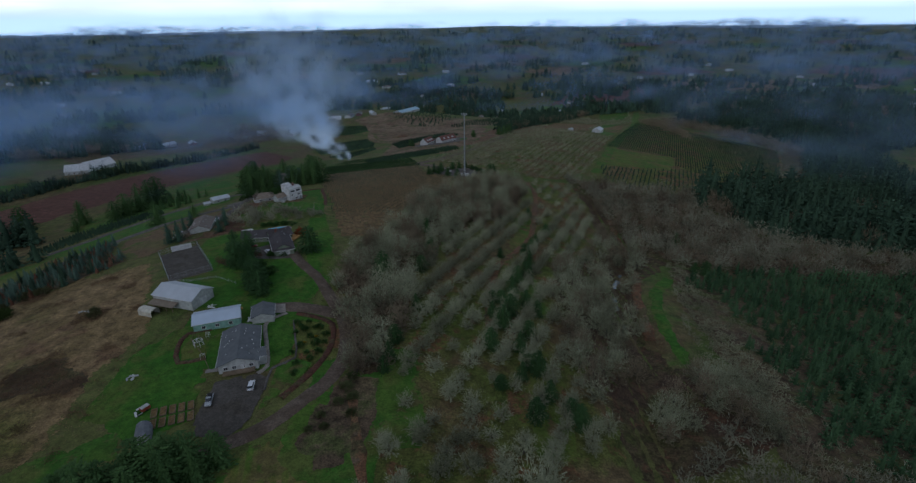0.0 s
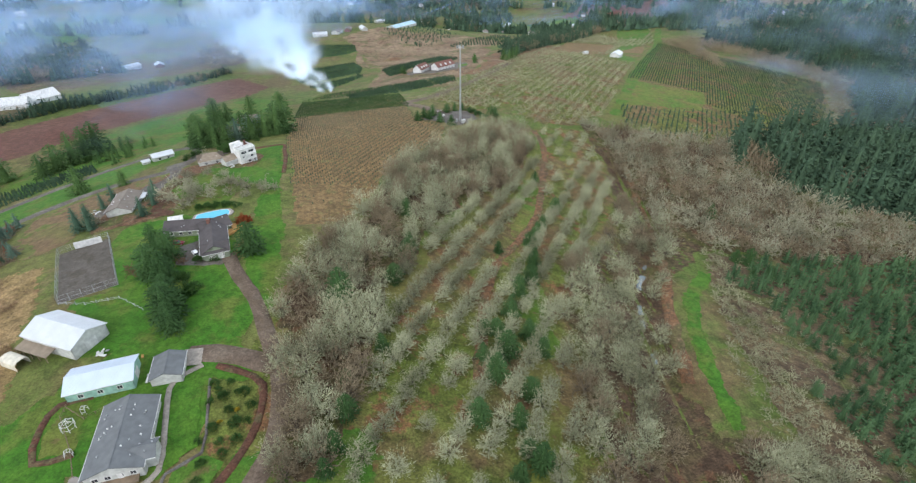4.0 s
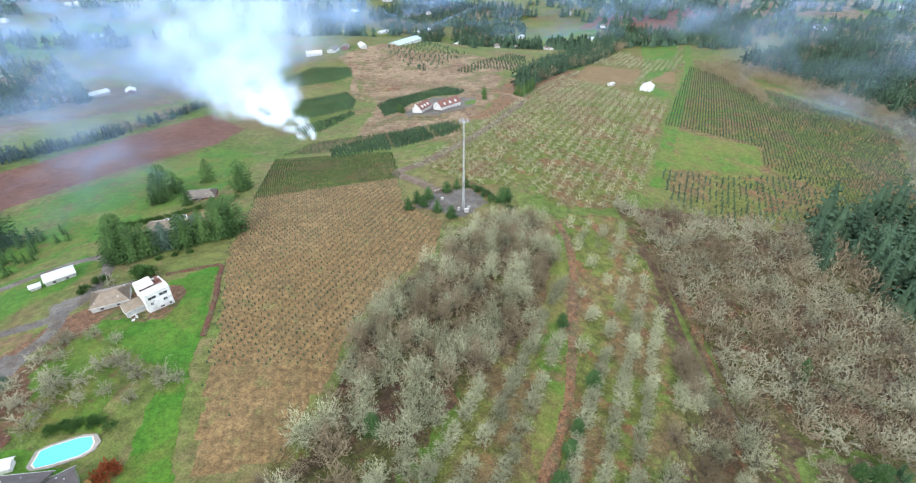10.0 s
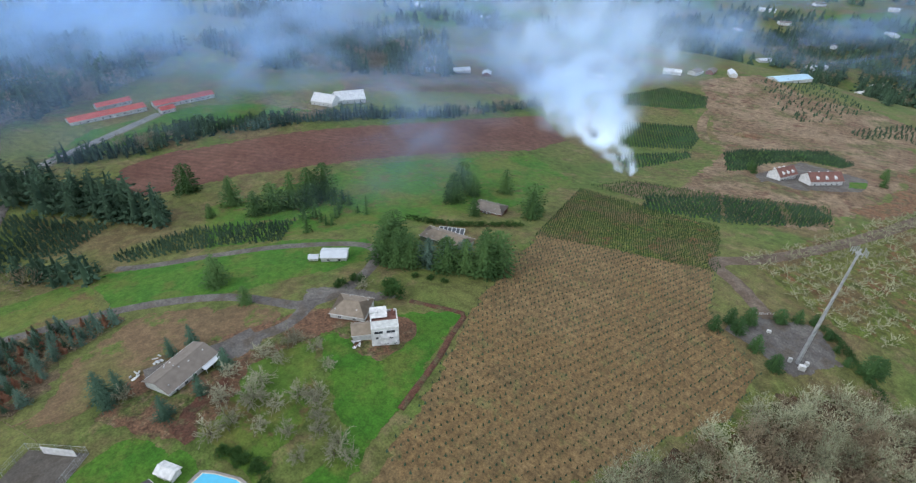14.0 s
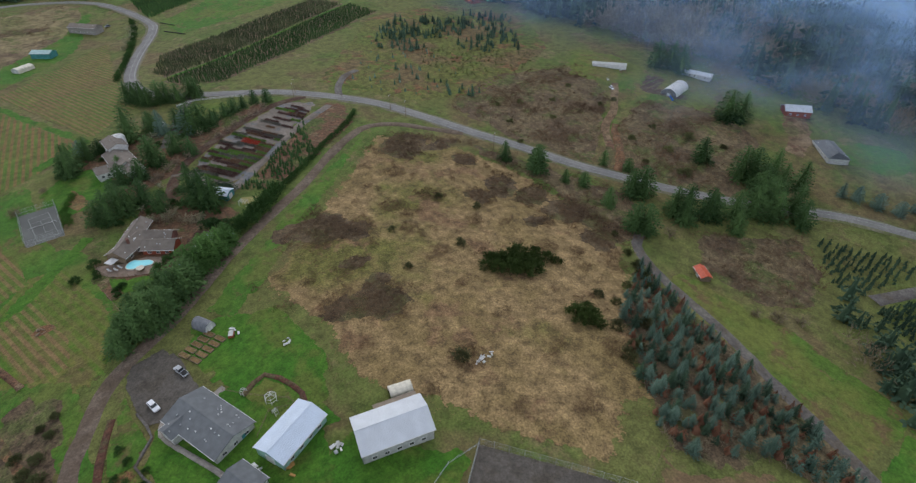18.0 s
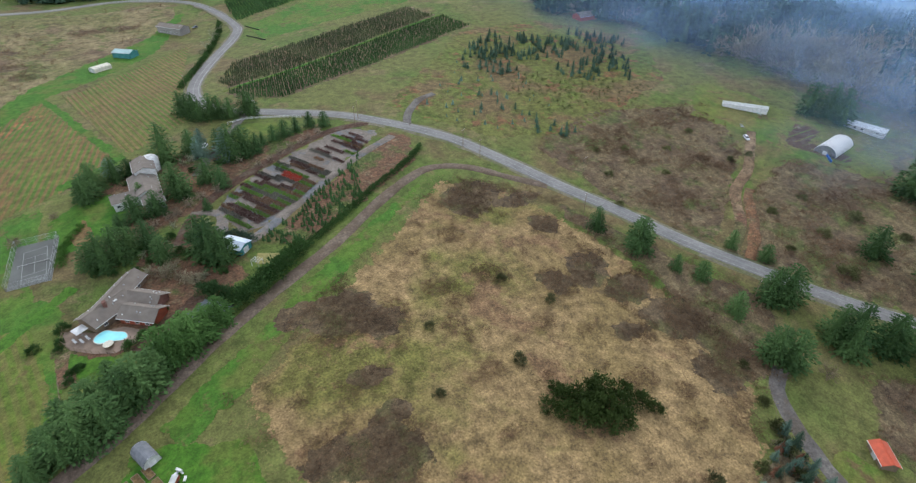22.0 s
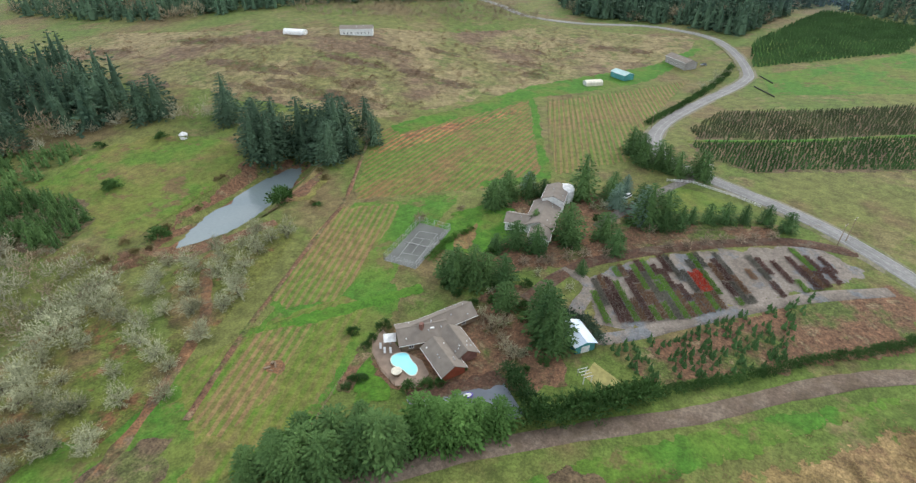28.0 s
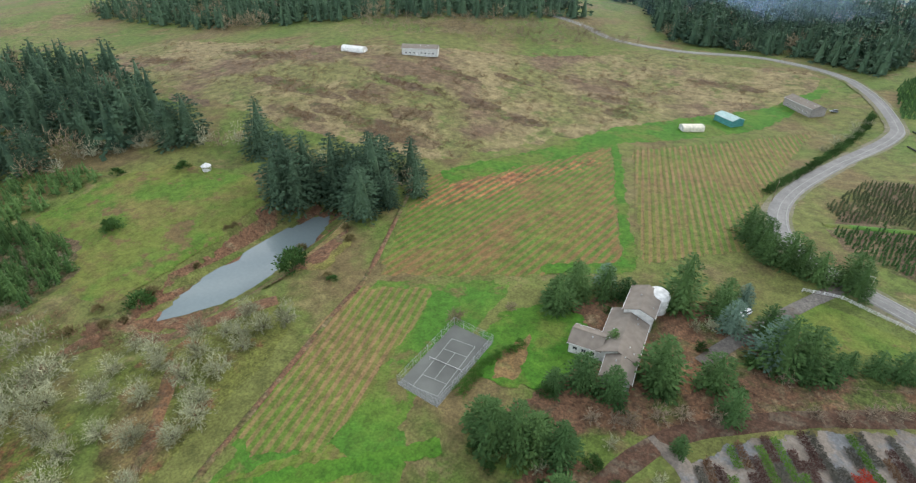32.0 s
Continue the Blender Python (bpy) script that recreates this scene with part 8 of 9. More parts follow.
def bushes(spots, label, group, material=None, category="shrub"):
    kinds_ = []
    for k in range(min(2, len(spots))):
        top = tagged(new("shrub"), label, category, group)
        v, f = twig_cloud(R, 760, 1.0, 0.9, 0.0, 0.2, 0.06, 22)
        new("foliage", fast_mesh("foliage", v, f, material or LAUREL)).parent = top
        v, f = tube((0, 0, -0.1), (0.05, 0, 0.5), 0.05, 0.015, 5)
        new("stem", fast_mesh("stem", v, f, BARK)).parent = top
        kinds_.append(top)
    plant(kinds_, [(x, y) for x, y, _ in spots], [s for _, _, s in spots])


def hedge(points, width, high, label, material=None, gap=1.5, base=None):
    """A row of shrubs grown into one another, each a part of the hedge."""
    line = curve_points(points, gap)
    top = tagged(new("hedge"), label, "hedge")
    top.matrix_basis = pose(line[0].x, line[0].y, hz(*line[0]))
    shapes = [fast_mesh("shrub", v, f, material or LAUREL) for v, f in LEAFY]
    for n_, p_ in enumerate(line):
        for k_ in range(2):
            x, y, size = p_.x + R.uniform(-width, width), p_.y + R.uniform(-width, width), high * R.uniform(0.8, 1.15)
            kid = new("shrub", shapes[(n_ + k_) % 3])
            kid.parent = top
            kid.matrix_basis = pose(x - line[0].x, y - line[0].y, hz(x, y) - hz(*line[0]) - 0.1, 0, 0, R.uniform(0, 360)) @ Matrix.Diagonal((max(size, 1.6 * gap) * 0.9, max(size, 1.6 * gap) * 0.9, size, 1))


firs([(-153, 372, 14), (-158, 380, 15), (-163, 388, 14), (-145, 372, 13), (-141, 377, 13), (-126, 384, 12), (-119, 388, 12), (-112, 392, 14), (-110, 400, 14), (-113, 396, 13), (-118, 402, 12), (-150, 378, 12), (-183, 459, 14), (-188, 465, 12), (-196, 484, 13), (-183, 478, 12), (-171, 498, 11), (-139, 479, 13), (-134, 469, 12), (-160, 449, 8)], "tall dark fir screening a house", "screen firs", wide=1.25)
firs([(-417, 247, 6), (-402, 222, 6.5), (-407, 242, 6), (-419, 269, 7), (-427, 259, 6), (-404, 232, 6.5), (-399, 215, 6)], "blue-grey spruce in a row above a road", "roadside spruces", SPRUCE, 1.4)
firs([(-135, 382, 11), (-129, 387, 11), (-123, 392, 10), (-139, 380, 9)], "tall blue-grey spruce screening a house", "screen spruces", SPRUCE, 1.25)
firs([(-195, 315, 12), (-169, 313, 6), (-329, 366, 14), (-289, 374, 15), (-263, 374, 12), (-260, 384, 13), (-255, 394, 16), (-252, 404, 15), (-252, 416, 16), (-257, 410, 14), (-282, 356, 6)], "dark fir on a grassy slope", "slope firs", wide=1.25)
firs([(-159, 280, 6.5), (-158, 287, 7), (-138, 288, 6.5), (-133, 277, 7), (-132, 266, 7.5), (-156, 258, 8), (-150, 257, 8.5), (-153, 262, 7)], "narrow dark spruce beside a long low house", "house spruces", BLUEGREEN, 1.0)
firs([(-112, 238, 8), (-102, 230, 9), (-104, 220, 9), (-97, 216, 9.5), (-90, 204, 9), (-87, 197, 9.5), (-83, 191, 8), (-34, 208, 10), (-74, 236, 9)], "rounded green conifer beside a drive", "garden conifers", PINE, 1.5)
bare_trees([(-119, 286, 11), (-116, 271, 8), (-110, 295, 8), (-141, 349, 6), (-133, 311, 6)], "tall pale bare tree in a mulched bed", "house trees", WOODGREY)
bare_trees([(-123, 291, 9), (-116, 277, 8), (-128, 280, 7), (-99, 294, 8), (-86, 289, 7), (-111, 288, 7), (-113, 309, 6), (-150, 262, 6), (-92, 282, 6), (-106, 300, 6), (-127, 300, 7), (-134, 299, 8), (-118, 284, 8), (-125, 279, 7), (-105, 297, 7.5), (-95, 291, 7.5), (-88, 292, 7), (-134, 287, 7), (-123, 312, 7), (-132, 309, 8), (-82, 291, 6), (-101, 285, 6), (-108, 281, 6.5)], "bare grey garden tree with spreading twigs", "garden trees", WOODGREY)
bushes([(-133, 356, 4), (-147, 351, 3.5), (-246, 395, 4), (-126, 373, 1.8), (-120, 375, 1.8), (-132, 370, 1.8), (-85, 210, 3.4), (-92, 216, 3.4), (-88, 206, 3), (-103, 271, 2), (-109, 270, 2), (-98, 273, 2), (-106, 272, 2), (-85, 230, 2.4), (-91, 228, 2.2), (-112, 240, 2.2), (-108, 236, 2), (-127, 353, 5), (-149, 344, 3)], "round evergreen shrub in a garden", "garden shrubs")
bushes([(-84, 257, 4.2)], "rust-red autumn shrub beside a house", "rusty shrubs", leafy("rusty_leaves", (0.2, 0.05, 0.02), (0.3, 0.09, 0.03)))
bare_trees([(-110, 219, 5.5), (-113, 222, 4.5), (-96, 226, 5)], "bushy reddish-brown bare shrub by a lawn", "reddish shrubs", BRAMBLE)
bushes([(-62, 170, 1.7), (-58, 171, 1.4), (-53, 168, 1.8), (-50, 164, 1.5), (-52, 158, 2.0), (-55, 162, 1.4), (-58, 166, 1.8), (-61, 164, 1.2), (-50, 153, 1.7), (-54, 152, 1.4), (-57, 156, 1.5), (-49, 159, 1.2), (-60, 168, 1.2), (-55, 168, 1.0), (-52, 149, 1.4), (-59, 152, 1.2), (-56, 146, 1.4), (-55, 141, 1.5)], "small green shrub in a mulched garden", "garden bed shrubs")
bushes([(-53, 162, 0.9), (-56, 158, 0.8)], "small yellow flowering shrub in a garden", "yellow shrubs", leafy("yellow_leaves", (0.3, 0.24, 0.02), (0.5, 0.36, 0.04)))
bushes([(-38, 128, 2.2), (-37, 135, 2.6), (-42, 122, 1.8), (-34, 131, 2.4), (-40, 118, 1.6), (-33, 124, 2.0), (-44, 116, 1.6), (-36, 140, 2.2)], "dull evergreen bush on a brambly bank", "bank brambles", leafy("dim_leaves", (0.05, 0.07, 0.022), (0.11, 0.12, 0.05)))
firs([(-75, -36, 8), (-80, -44, 9), (-94, -49, 6), (-122, -53, 9), (-111, -18, 12), (-124, -23, 8), (-82, 21, 11), (-87, 19, 10), (-91, 17, 8), (-117, 37, 14), (-114, 32, 11), (-78, 18, 8), (-112, -15, 9), (-138, -38, 12), (-144, -41, 10), (-97, -24, 6), (-88, -47, 8), (-77, -34, 9), (-78, -47, 8), (-122, -60, 8), (-101, 28, 7), (-120, 40, 10), (-134, -50, 8)], "full dark evergreen near a house", "house evergreens", EVERGREEN, 1.55)
firs([(-110, -53, 15)], "huge dark columnar cypress beside a house", "cypress", EVERGREEN, 1.3)
firs([(-124, -112, 10), (-130, -100, 10), (-138, -94, 10), (-132, -95, 9), (-147, -89, 9), (-156, -91, 9), (-142, -92, 9), (-158, -86, 8), (-127, -106, 9)], "dark bushy evergreen beside a road", "road corner evergreens", EVERGREEN, 1.5)
firs([(-136, -40, 12), (-125, -48, 8), (-86, -54, 6), (-127, -62, 7)], "blue-grey spruce in a garden", "blue spruces", SPRUCE, 1.5)
firs([(-129, -14, 8), (-102, -6, 8), (-94, -7, 8), (-97, 17, 10), (-88, -2, 6), (-144, -37, 6), (-150, -40, 7), (-120, 2, 4)], "bright green young conifer in a garden", "green conifers", PINE, 1.45)
firs([(-154, -46, 5.5), (-160, -48, 6), (-166, -50, 6.5), (-173, -53, 6.2), (-181, -55, 6.6), (-188, -52, 6)], "rounded green pine in a row beside a road", "row pines", PINE, 1.35)
bare_trees([(-100, 3, 5), (-108, 0, 5.5), (-114, -5, 6), (-119, -9, 5.5), (-126, -12, 5), (-147, -25, 4.5), (-153, -27, 4.5), (-159, -32, 5), (-165, -35, 5), (-171, -38, 5), (-140, -33, 4.5), (-176, -42, 5), (-105, 1, 4.5), (-182, -45, 5)], "pale bare tree in a row beside a track", "row trees", leafy("pale_bare_twigs", (0.2, 0.155, 0.11), (0.36, 0.29, 0.21)))
bare_trees([(-109, 47, 6.5), (-106, 45, 5.5)], "full cream-tinted bare tree in a garden", "cream trees", leafy("cream_twigs", (0.28, 0.24, 0.15), (0.48, 0.42, 0.28)))
bare_trees([(-51, -15, 6), (-100, 40, 6), (-97, 36, 5), (-64, -27, 4), (-104, 42, 5), (-103, 36, 6)], "small bare tree beside a garden", "track trees")
firs([(232, -58, 18), (215, -61, 18.5), (201, -12, 16), (181, -62, 17.5), (155, -61, 18.5), (150, -68, 18), (111, -83, 17.5), (61, -47, 17), (56, -53, 18), (54, -62, 16), (49, -71, 19), (43, -75, 18.5), (33, -70, 17.5), (26, -72, 19), (18, -54, 15), (20, -93, 16), (247, -38, 17.5), (240, -50, 17.5), (213, -46, 16), (162, -64, 16), (66, -58, 18), (38, -84, 16), (24, -60, 14), (102, -74, 15), (72, -62, 17), (44, -66, 17), (30, -64, 16), (62, -66, 18), (14, -66, 12), (30, -84, 17), (8, -80, 12)], "tall shaggy dark fir beside a pond", "pond firs", FIR, 1.25)
bushes([(106, 4, 4.5), (110, 2, 4), (126, -45, 4), (52, 26, 5), (153, -27, 3.5), (21, -16, 6), (17, -12, 5), (-61, 54, 2.2), (-69, 49, 2.6), (-94, 64, 1.8), (-87, 69, 2.4), (-91, 66, 2.2), (-1, -13, 2), (-74, 70, 1.8)], "round evergreen shrub in grass", "meadow shrubs")
firs([(-263, 82, 9), (-269, 100, 11), (-274, 97, 10), (-297, 143, 13), (-271, 162, 12), (-275, 166, 11), (-300, 173, 12), (-314, 178, 12), (-282, 123, 6), (-276, 115, 6), (-311, 115, 6), (-318, 127, 6), (-301, 166, 12), (-306, 170, 13), (-303, 146, 12), (-328, 186, 13), (-338, 191, 13), (-353, 194, 13), (-361, 204, 12), (-365, 147, 12), (-371, 175, 14), (-383, 182, 13), (-367, 170, 14), (-366, 183, 13), (-385, 197, 13), (-352, 211, 12), (-318, 179, 11), (-316, 193, 10), (-278, 142, 8), (-428, 131, 16), (-436, 137, 14), (-344, 200, 12), (-357, 186, 13), (-376, 190, 13), (-471, 61, 13), (-464, 53, 13), (-479, 58, 13), (-487, 62, 12), (-472, 70, 12)], "dark fir standing beside a road", "roadside firs", wide=1.3)
bare_trees([(-283, 175, 7), (-268, 233, 7), (-280, 208, 5), (-262, 226, 5), (-275, 240, 6)], "bare brown tree on a grassy slope", "slope trees")
bushes([(-186, 147, 3.6), (-191, 146, 4.0), (-195, 148, 4.4), (-200, 147, 4.6), (-204, 147, 4.2), (-209, 151, 4.2), (-212, 157, 3.6), (-193, 154, 4.4), (-197, 158, 4.2), (-202, 159, 4.2), (-189, 151, 4.0), (-201, 153, 5.0), (-206, 155, 4.4), (-197, 152, 4.8), (-215, 160, 2.6), (-192, 142, 2.6), (-194, 185, 3.4), (-197, 187, 3.6), (-192, 189, 3.2), (-199, 190, 3.4), (-197, 195, 2.6), (-195, 191, 3.4), (-201, 186, 2.4)], "dark evergreen thicket in a dry meadow", "thicket bushes", leafy("broom_leaves", (0.03, 0.05, 0.012), (0.06, 0.09, 0.022)))
bushes([(-205, 94, 2.4), (-188, 129, 2.6), (-197, 209, 3.4), (-212, 203, 3.6), (-212, 183, 2.6), (-145, 178, 3.2), (-202, 199, 3), (-191, 210, 3.4), (-170, 105, 2), (-215, 110, 2.4), (-160, 130, 2)], "dull green bramble bush in a meadow", "bramble bushes", leafy("bramble_leaves", (0.06, 0.07, 0.025), (0.1, 0.1, 0.045)))
bushes([(-68, 58, 1.6), (-68, 55, 1.8), (-71, 71, 1.4), (-72, 70, 1.6), (-71, 74, 1.6), (-91, 29, 1.8), (-96, 26, 2), (-84, 27, 1.6), (-83, 22, 2), (-106, 26, 2.4), (-109, 31, 2.6), (-100, 24, 2.2), (-111, 19, 2.6), (-87, 0, 2.4), (-115, 41, 1.8), (-114, 51, 1.6), (-118, 47, 1.8), (-98, 57, 1.6), (-90, 10, 2.6), (-96, 14, 2.4), (-104, 15, 2.4), (-78, 24, 1.8), (-119, -36, 2), (-108, -48, 2.2), (-100, -52, 2), (-92, -40, 2), (-132, -36, 2.4), (-150, -46, 2.2), (-130, -24, 2)], "green garden shrub in leaf litter", "litter shrubs")
bare_trees([(-100, 36, 5), (-95, 34, 4.5), (-103, 36, 4.5), (-110, 47, 4.5), (-112, 46, 4), (-98, 18, 4), (-88, 20, 3.5), (-106, 8, 4), (-118, 12, 4), (-94, 22, 4), (-120, -46, 5), (-116, -44, 4.5), (-104, -44, 4)], "pale lichen-covered garden tree", "lichen garden trees", LICHEN)
hedge([(-67, 11), (-68, -1), (-73.5, -14)], 1.0, 1.8, "long clipped green hedge beside a tennis court", HEDGE_GREEN)
bushes([(33, -25, 2.6), (33, -31, 2.4), (54, 21, 3.2), (62, -23, 1.8), (63, -20, 1.6), (60, 36, 2.2), (51, 39, 2), (49, 34, 1.6), (58, 47, 2.2), (2, -14, 2), (56, 1, 1.6), (18, -43, 2), (11, -37, 2.4)], "brown reedy bush on a pond bank", "bank bushes", leafy("reed_stems", (0.1, 0.095, 0.035), (0.2, 0.16, 0.075)))
bushes([(-240, 185, 3), (-236, 192, 2.6), (-250, 172, 2.4), (-228, 186, 2.2), (-246, 180, 3), (-214, 190, 2.2), (-258, 160, 2)], "dull green bush at the edge of a meadow", "edge bushes", leafy("dull_leaves", (0.05, 0.06, 0.02), (0.1, 0.11, 0.04)))
bushes([(-300 - 9 * k + 30 * math.sin(k * 2.3), 50 + 22 * math.sin(k * 1.7), 2.2 + 1.8 * math.sin(k * 3.1) ** 2) for k in range(9)] + [(-335 - 8 * k, 128 + 24 * math.sin(k * 2.1), 2.4 + 1.8 * math.sin(k * 1.3) ** 2) for k in range(8)], "dull green broom bush in brown scrub", "scrub bushes", leafy("scrub_leaves", (0.085, 0.098, 0.036), (0.16, 0.165, 0.07)))
# brambles over the brown patches
R2 = np.random.default_rng(31)
DIRT_DRIVE = ([-410, -390, -372, -349, -330, -309, -308], [52, 66, 78, 90, 108, 119, 900])
def tangle(poly, blobs, gap, seed, loose, label, lo, hi, material):
    """Scrub thick round the given places (x, y and two radii) and thin elsewhere."""
    q = fill(poly, gap, gap * 0.4, seed)
    q = q[abs(q[:, 1] - np.interp(q[:, 0], *DIRT_DRIVE)) > 6]
    w = np.zeros(len(q))
    for bx, by, r1, r2 in blobs:
        w = np.maximum(w, np.exp(-((q[:, 0] - bx) / r1) ** 2 - ((q[:, 1] - by) / r2) ** 2))
    w = w + np.array([1.0 * noise.noise((x / 11, y / 11, seed)) + 0.45 * noise.noise((x / 4, y / 4, seed)) for x, y in q])
    q = q[(w > 0.5) | (R2.uniform(0, 1, len(q)) < loose)]
    spread("brambles", SCRUB, q, material, label, "brambles", sizes_of(q, lo, hi))


tangle(MEADOW_WEST, BRAMBLES, 1.3, 41, 0.014, "bare brown bramble tangle in dry grass", 0.6, 1.5, BRAMBLE)
q = fill(MEADOW_WEST, 2.2, 0.9, 44, 0.8)
spread("grass_tussocks", [twig_cloud(R, 10, 0.5, 0.7, 0.0, 0.5, 0.06) for _ in range(3)], q, leafy("dry_grass_tussocks", (0.185, 0.134, 0.062), (0.31, 0.225, 0.115)), "tussocks of dry tan grass", "tussocks", sizes_of(q, 0.5, 1.1))
tangle([(380, -100), (373, -207), (194, -225), (60, -300), (-20, -385), (-148, -402), (-110, -290), (-44, -205), (20, -112), (115, -102), (277, -119)], HILL_BRAMBLES, 3.6, 43, 0.06, "brown bramble on a dry hillside", 1.2, 2.6, BRAMBLE)
for poly, gap, keep in (([(-280, 12), (-343, -8), (-413, 15), (-392, 60), (-345, 90), (-305, 112), (-285, 65)], 4.2, 0.5), ([(-312, 120), (-355, 92), (-400, 80), (-440, 110), (-420, 160), (-350, 180), (-322, 150)], 4.2, 0.5), ([(-258, 52), (-274, 82), (-292, 122), (-300, 142), (-272, 172), (-254, 168), (-262, 110), (-252, 70)], 3, 0.6), ([(-340, 215), (-322, 238), (-288, 240), (-270, 226), (-272, 196), (-296, 180), (-316, 194)], 3.2, 0.6), ([(-60, -350), (100, -230), (230, -200), (200, -140), (40, -120), (-60, -220)], 9, 0.5), ([(57, 44), (44, 40), (36, 32), (20, 17), (24, 24), (40, 46), (56, 54)], 2.6, 0.8), ([(84, 150), (80, 225), (100, 290), (106, 290), (90, 220), (90, 150)], 3, 0.5), ([(100, 40), (70, 40), (52, 40), (60, 55), (110, 60)], 3, 0.7)):
    q = fill(poly, gap, gap * 0.3, 42, min(1, keep * 1.5))
    q = q[np.array([noise.noise((x / 14, y / 14, 6)) for x, y in q]) > -0.15]
    q = q[abs(q[:, 1] - np.interp(q[:, 0], *DIRT_DRIVE)) > 6]
    spread("brambles", SCRUB, q, BRAMBLE, "brown scrub and brambles", "scrub", sizes_of(q, 1.0, 2.4))
tangle([(-280, 12), (-343, -8), (-413, 15), (-392, 60), (-345, 90), (-305, 112), (-285, 65)], [(-322, 27, 16, 14), (-355, 64, 18, 12), (-370, 20, 16, 10), (-310, 80, 10, 12)], 2.0, 45, 0.03, "dark bramble tangle on a brown slope", 0.8, 2.0, BRAMBLE)
tangle([(-312, 120), (-355, 92), (-400, 80), (-440, 110), (-420, 160), (-350, 180), (-322, 150)], [(-385, 115, 20, 14), (-396, 88, 12, 8), (-345, 140, 14, 14)], 2.0, 46, 0.03, "dark bramble tangle on a brown slope", 0.8, 2.0, BRAMBLE)
firs([(-65, 104, 8), (-71, 101, 9), (-76, 97, 9.5), (-82, 95, 9), (-86, 91, 10), (-90, 89, 10), (-94, 87, 9), (-76, 101, 8), (-81, 98, 9), (-68, 98, 8), (-73, 94, 8.5), (-79, 90, 9), (-84, 86, 9)], "broad dark evergreen in a lane-side screen", "lane evergreens", EVERGREEN, 1.7)
firs([(-98, 82.5, 9), (-101, 80, 9.5), (-105, 77.5, 9), (-109, 74.5, 9), (-113, 71.5, 8), (-96, 79, 8.5), (-103, 74, 8)], "broad bright green evergreen in a lane-side screen", "bright lane evergreens", leafy("bright_needles", (0.03, 0.085, 0.018), (0.085, 0.16, 0.04), 0.6), 1.7)
hedge([(-119, 67), (-129, 60.5), (-143, 50), (-146, 47.5)], 1.6, 5.4, "tall clipped evergreen hedge beside a lane")
hedge([(-147, 47), (-168, 32.5), (-188, 17.5), (-211, 2), (-224, -9)], 0.7, 2.2, "low evergreen hedge between a lane and a nursery")
hedge([(-110, 55), (-114, 58), (-119, 62)], 0.7, 4.0, "bright green columnar hedge beside a garden", PINE)
hedge([(-118, 26), (-126, 28), (-131, 33)], 0.6, 3.6, "clipped dark cypress hedge behind a shed", FIR)
hedge([(-128, -160), (-141, -192), (-157, -236), (-172, -280), (-178, -312)], 1.6, 2.6, "ragged evergreen hedge along a road")
hedge([(-108, 270), (-100, 274), (-92, 272)], 0.9, 2.0, "clipped green hedge behind a pool")
hedge([(-183, 420), (-162, 426), (-150, 435), (-132, 453)], 1.2, 2.6, "long clipped hedge behind a house")
bare_trees([(-158, -250, 7), (-164, -262, 7), (-168, -275, 8), (-152, -236, 6), (-174, -290, 7)], "bare pale poplar above a road", "road poplars", LICHEN)
firs([(-20, 440, 6), (-14, 446, 6), (-16, 436, 5), (-8, 430, 6), (0, 424, 6), (-4, 458, 5), (2, 464, 5), (8, 468, 4), (14, 462, 3), (18, 456, 3), (22, 450, 3), (30, 452, 7), (33, 455, 6), (-24, 430, 5)], "dark young fir round a mast compound", "compound firs", PINE, 1.5)
hedge([(12, 468), (20, 460), (28, 448), (36, 440)], 1.0, 2.4, "low evergreen hedge along a mast compound", PINE)
# plantations west and south
STAND = [(-250, 178), (-212, 192), (-198, 206), (-186, 216), (-175, 230), (-170, 238), (-176, 247), (-191, 256), (-197, 279), (-209, 279), (-226, 245), (-241, 201)]
lane_x = lambda y: np.interp(y, [170, 194, 215, 232, 248, 280], [-261, -247, -241, -234, -226, -211])
q = fill(STAND, 4.3, 1.0, 50, 0.88)
q = q[q[:, 0] > lane_x(q[:, 1]) + 5]
kinds_ = [make_tree("spruce_tree", "blue-green spruce in a loose plantation with brown gaps", (FIRS[k][0] * np.array([7.4, 7.4, 6.4]), FIRS[k][1]), tube((0, 0, -0.2), (0, 0, 4.6), 0.1, 0.03), (SPRUCE, FIR, SPRUCE)[k], "spruce plantation") for k in range(3)]
plant(kinds_, q[:150], sizes_of(q, 0.65, 1.3))
spread("spruce_stand", FIRS_MID, q[150:], SPRUCE, "blue-green spruces of a loose plantation", "spruces", sizes_of(q[150:], 4.5, 8))
q = fill(STAND, 3.6, 1.2, 51, 0.6)
spread("brush", BARES_MID, q, TWIGS, "bare brown saplings between spruces", "saplings", sizes_of(q, 2.5, 4.5))
q = fill(STAND, 4.2, 1.2, 51, 0.4)
spread("dead_conifers", YOUNG, q, leafy("dead_needles", (0.13, 0.055, 0.03), (0.2, 0.1, 0.06)), "rust-brown dead conifers in a plantation", "dead conifers", sizes_of(q, 2.5, 5))
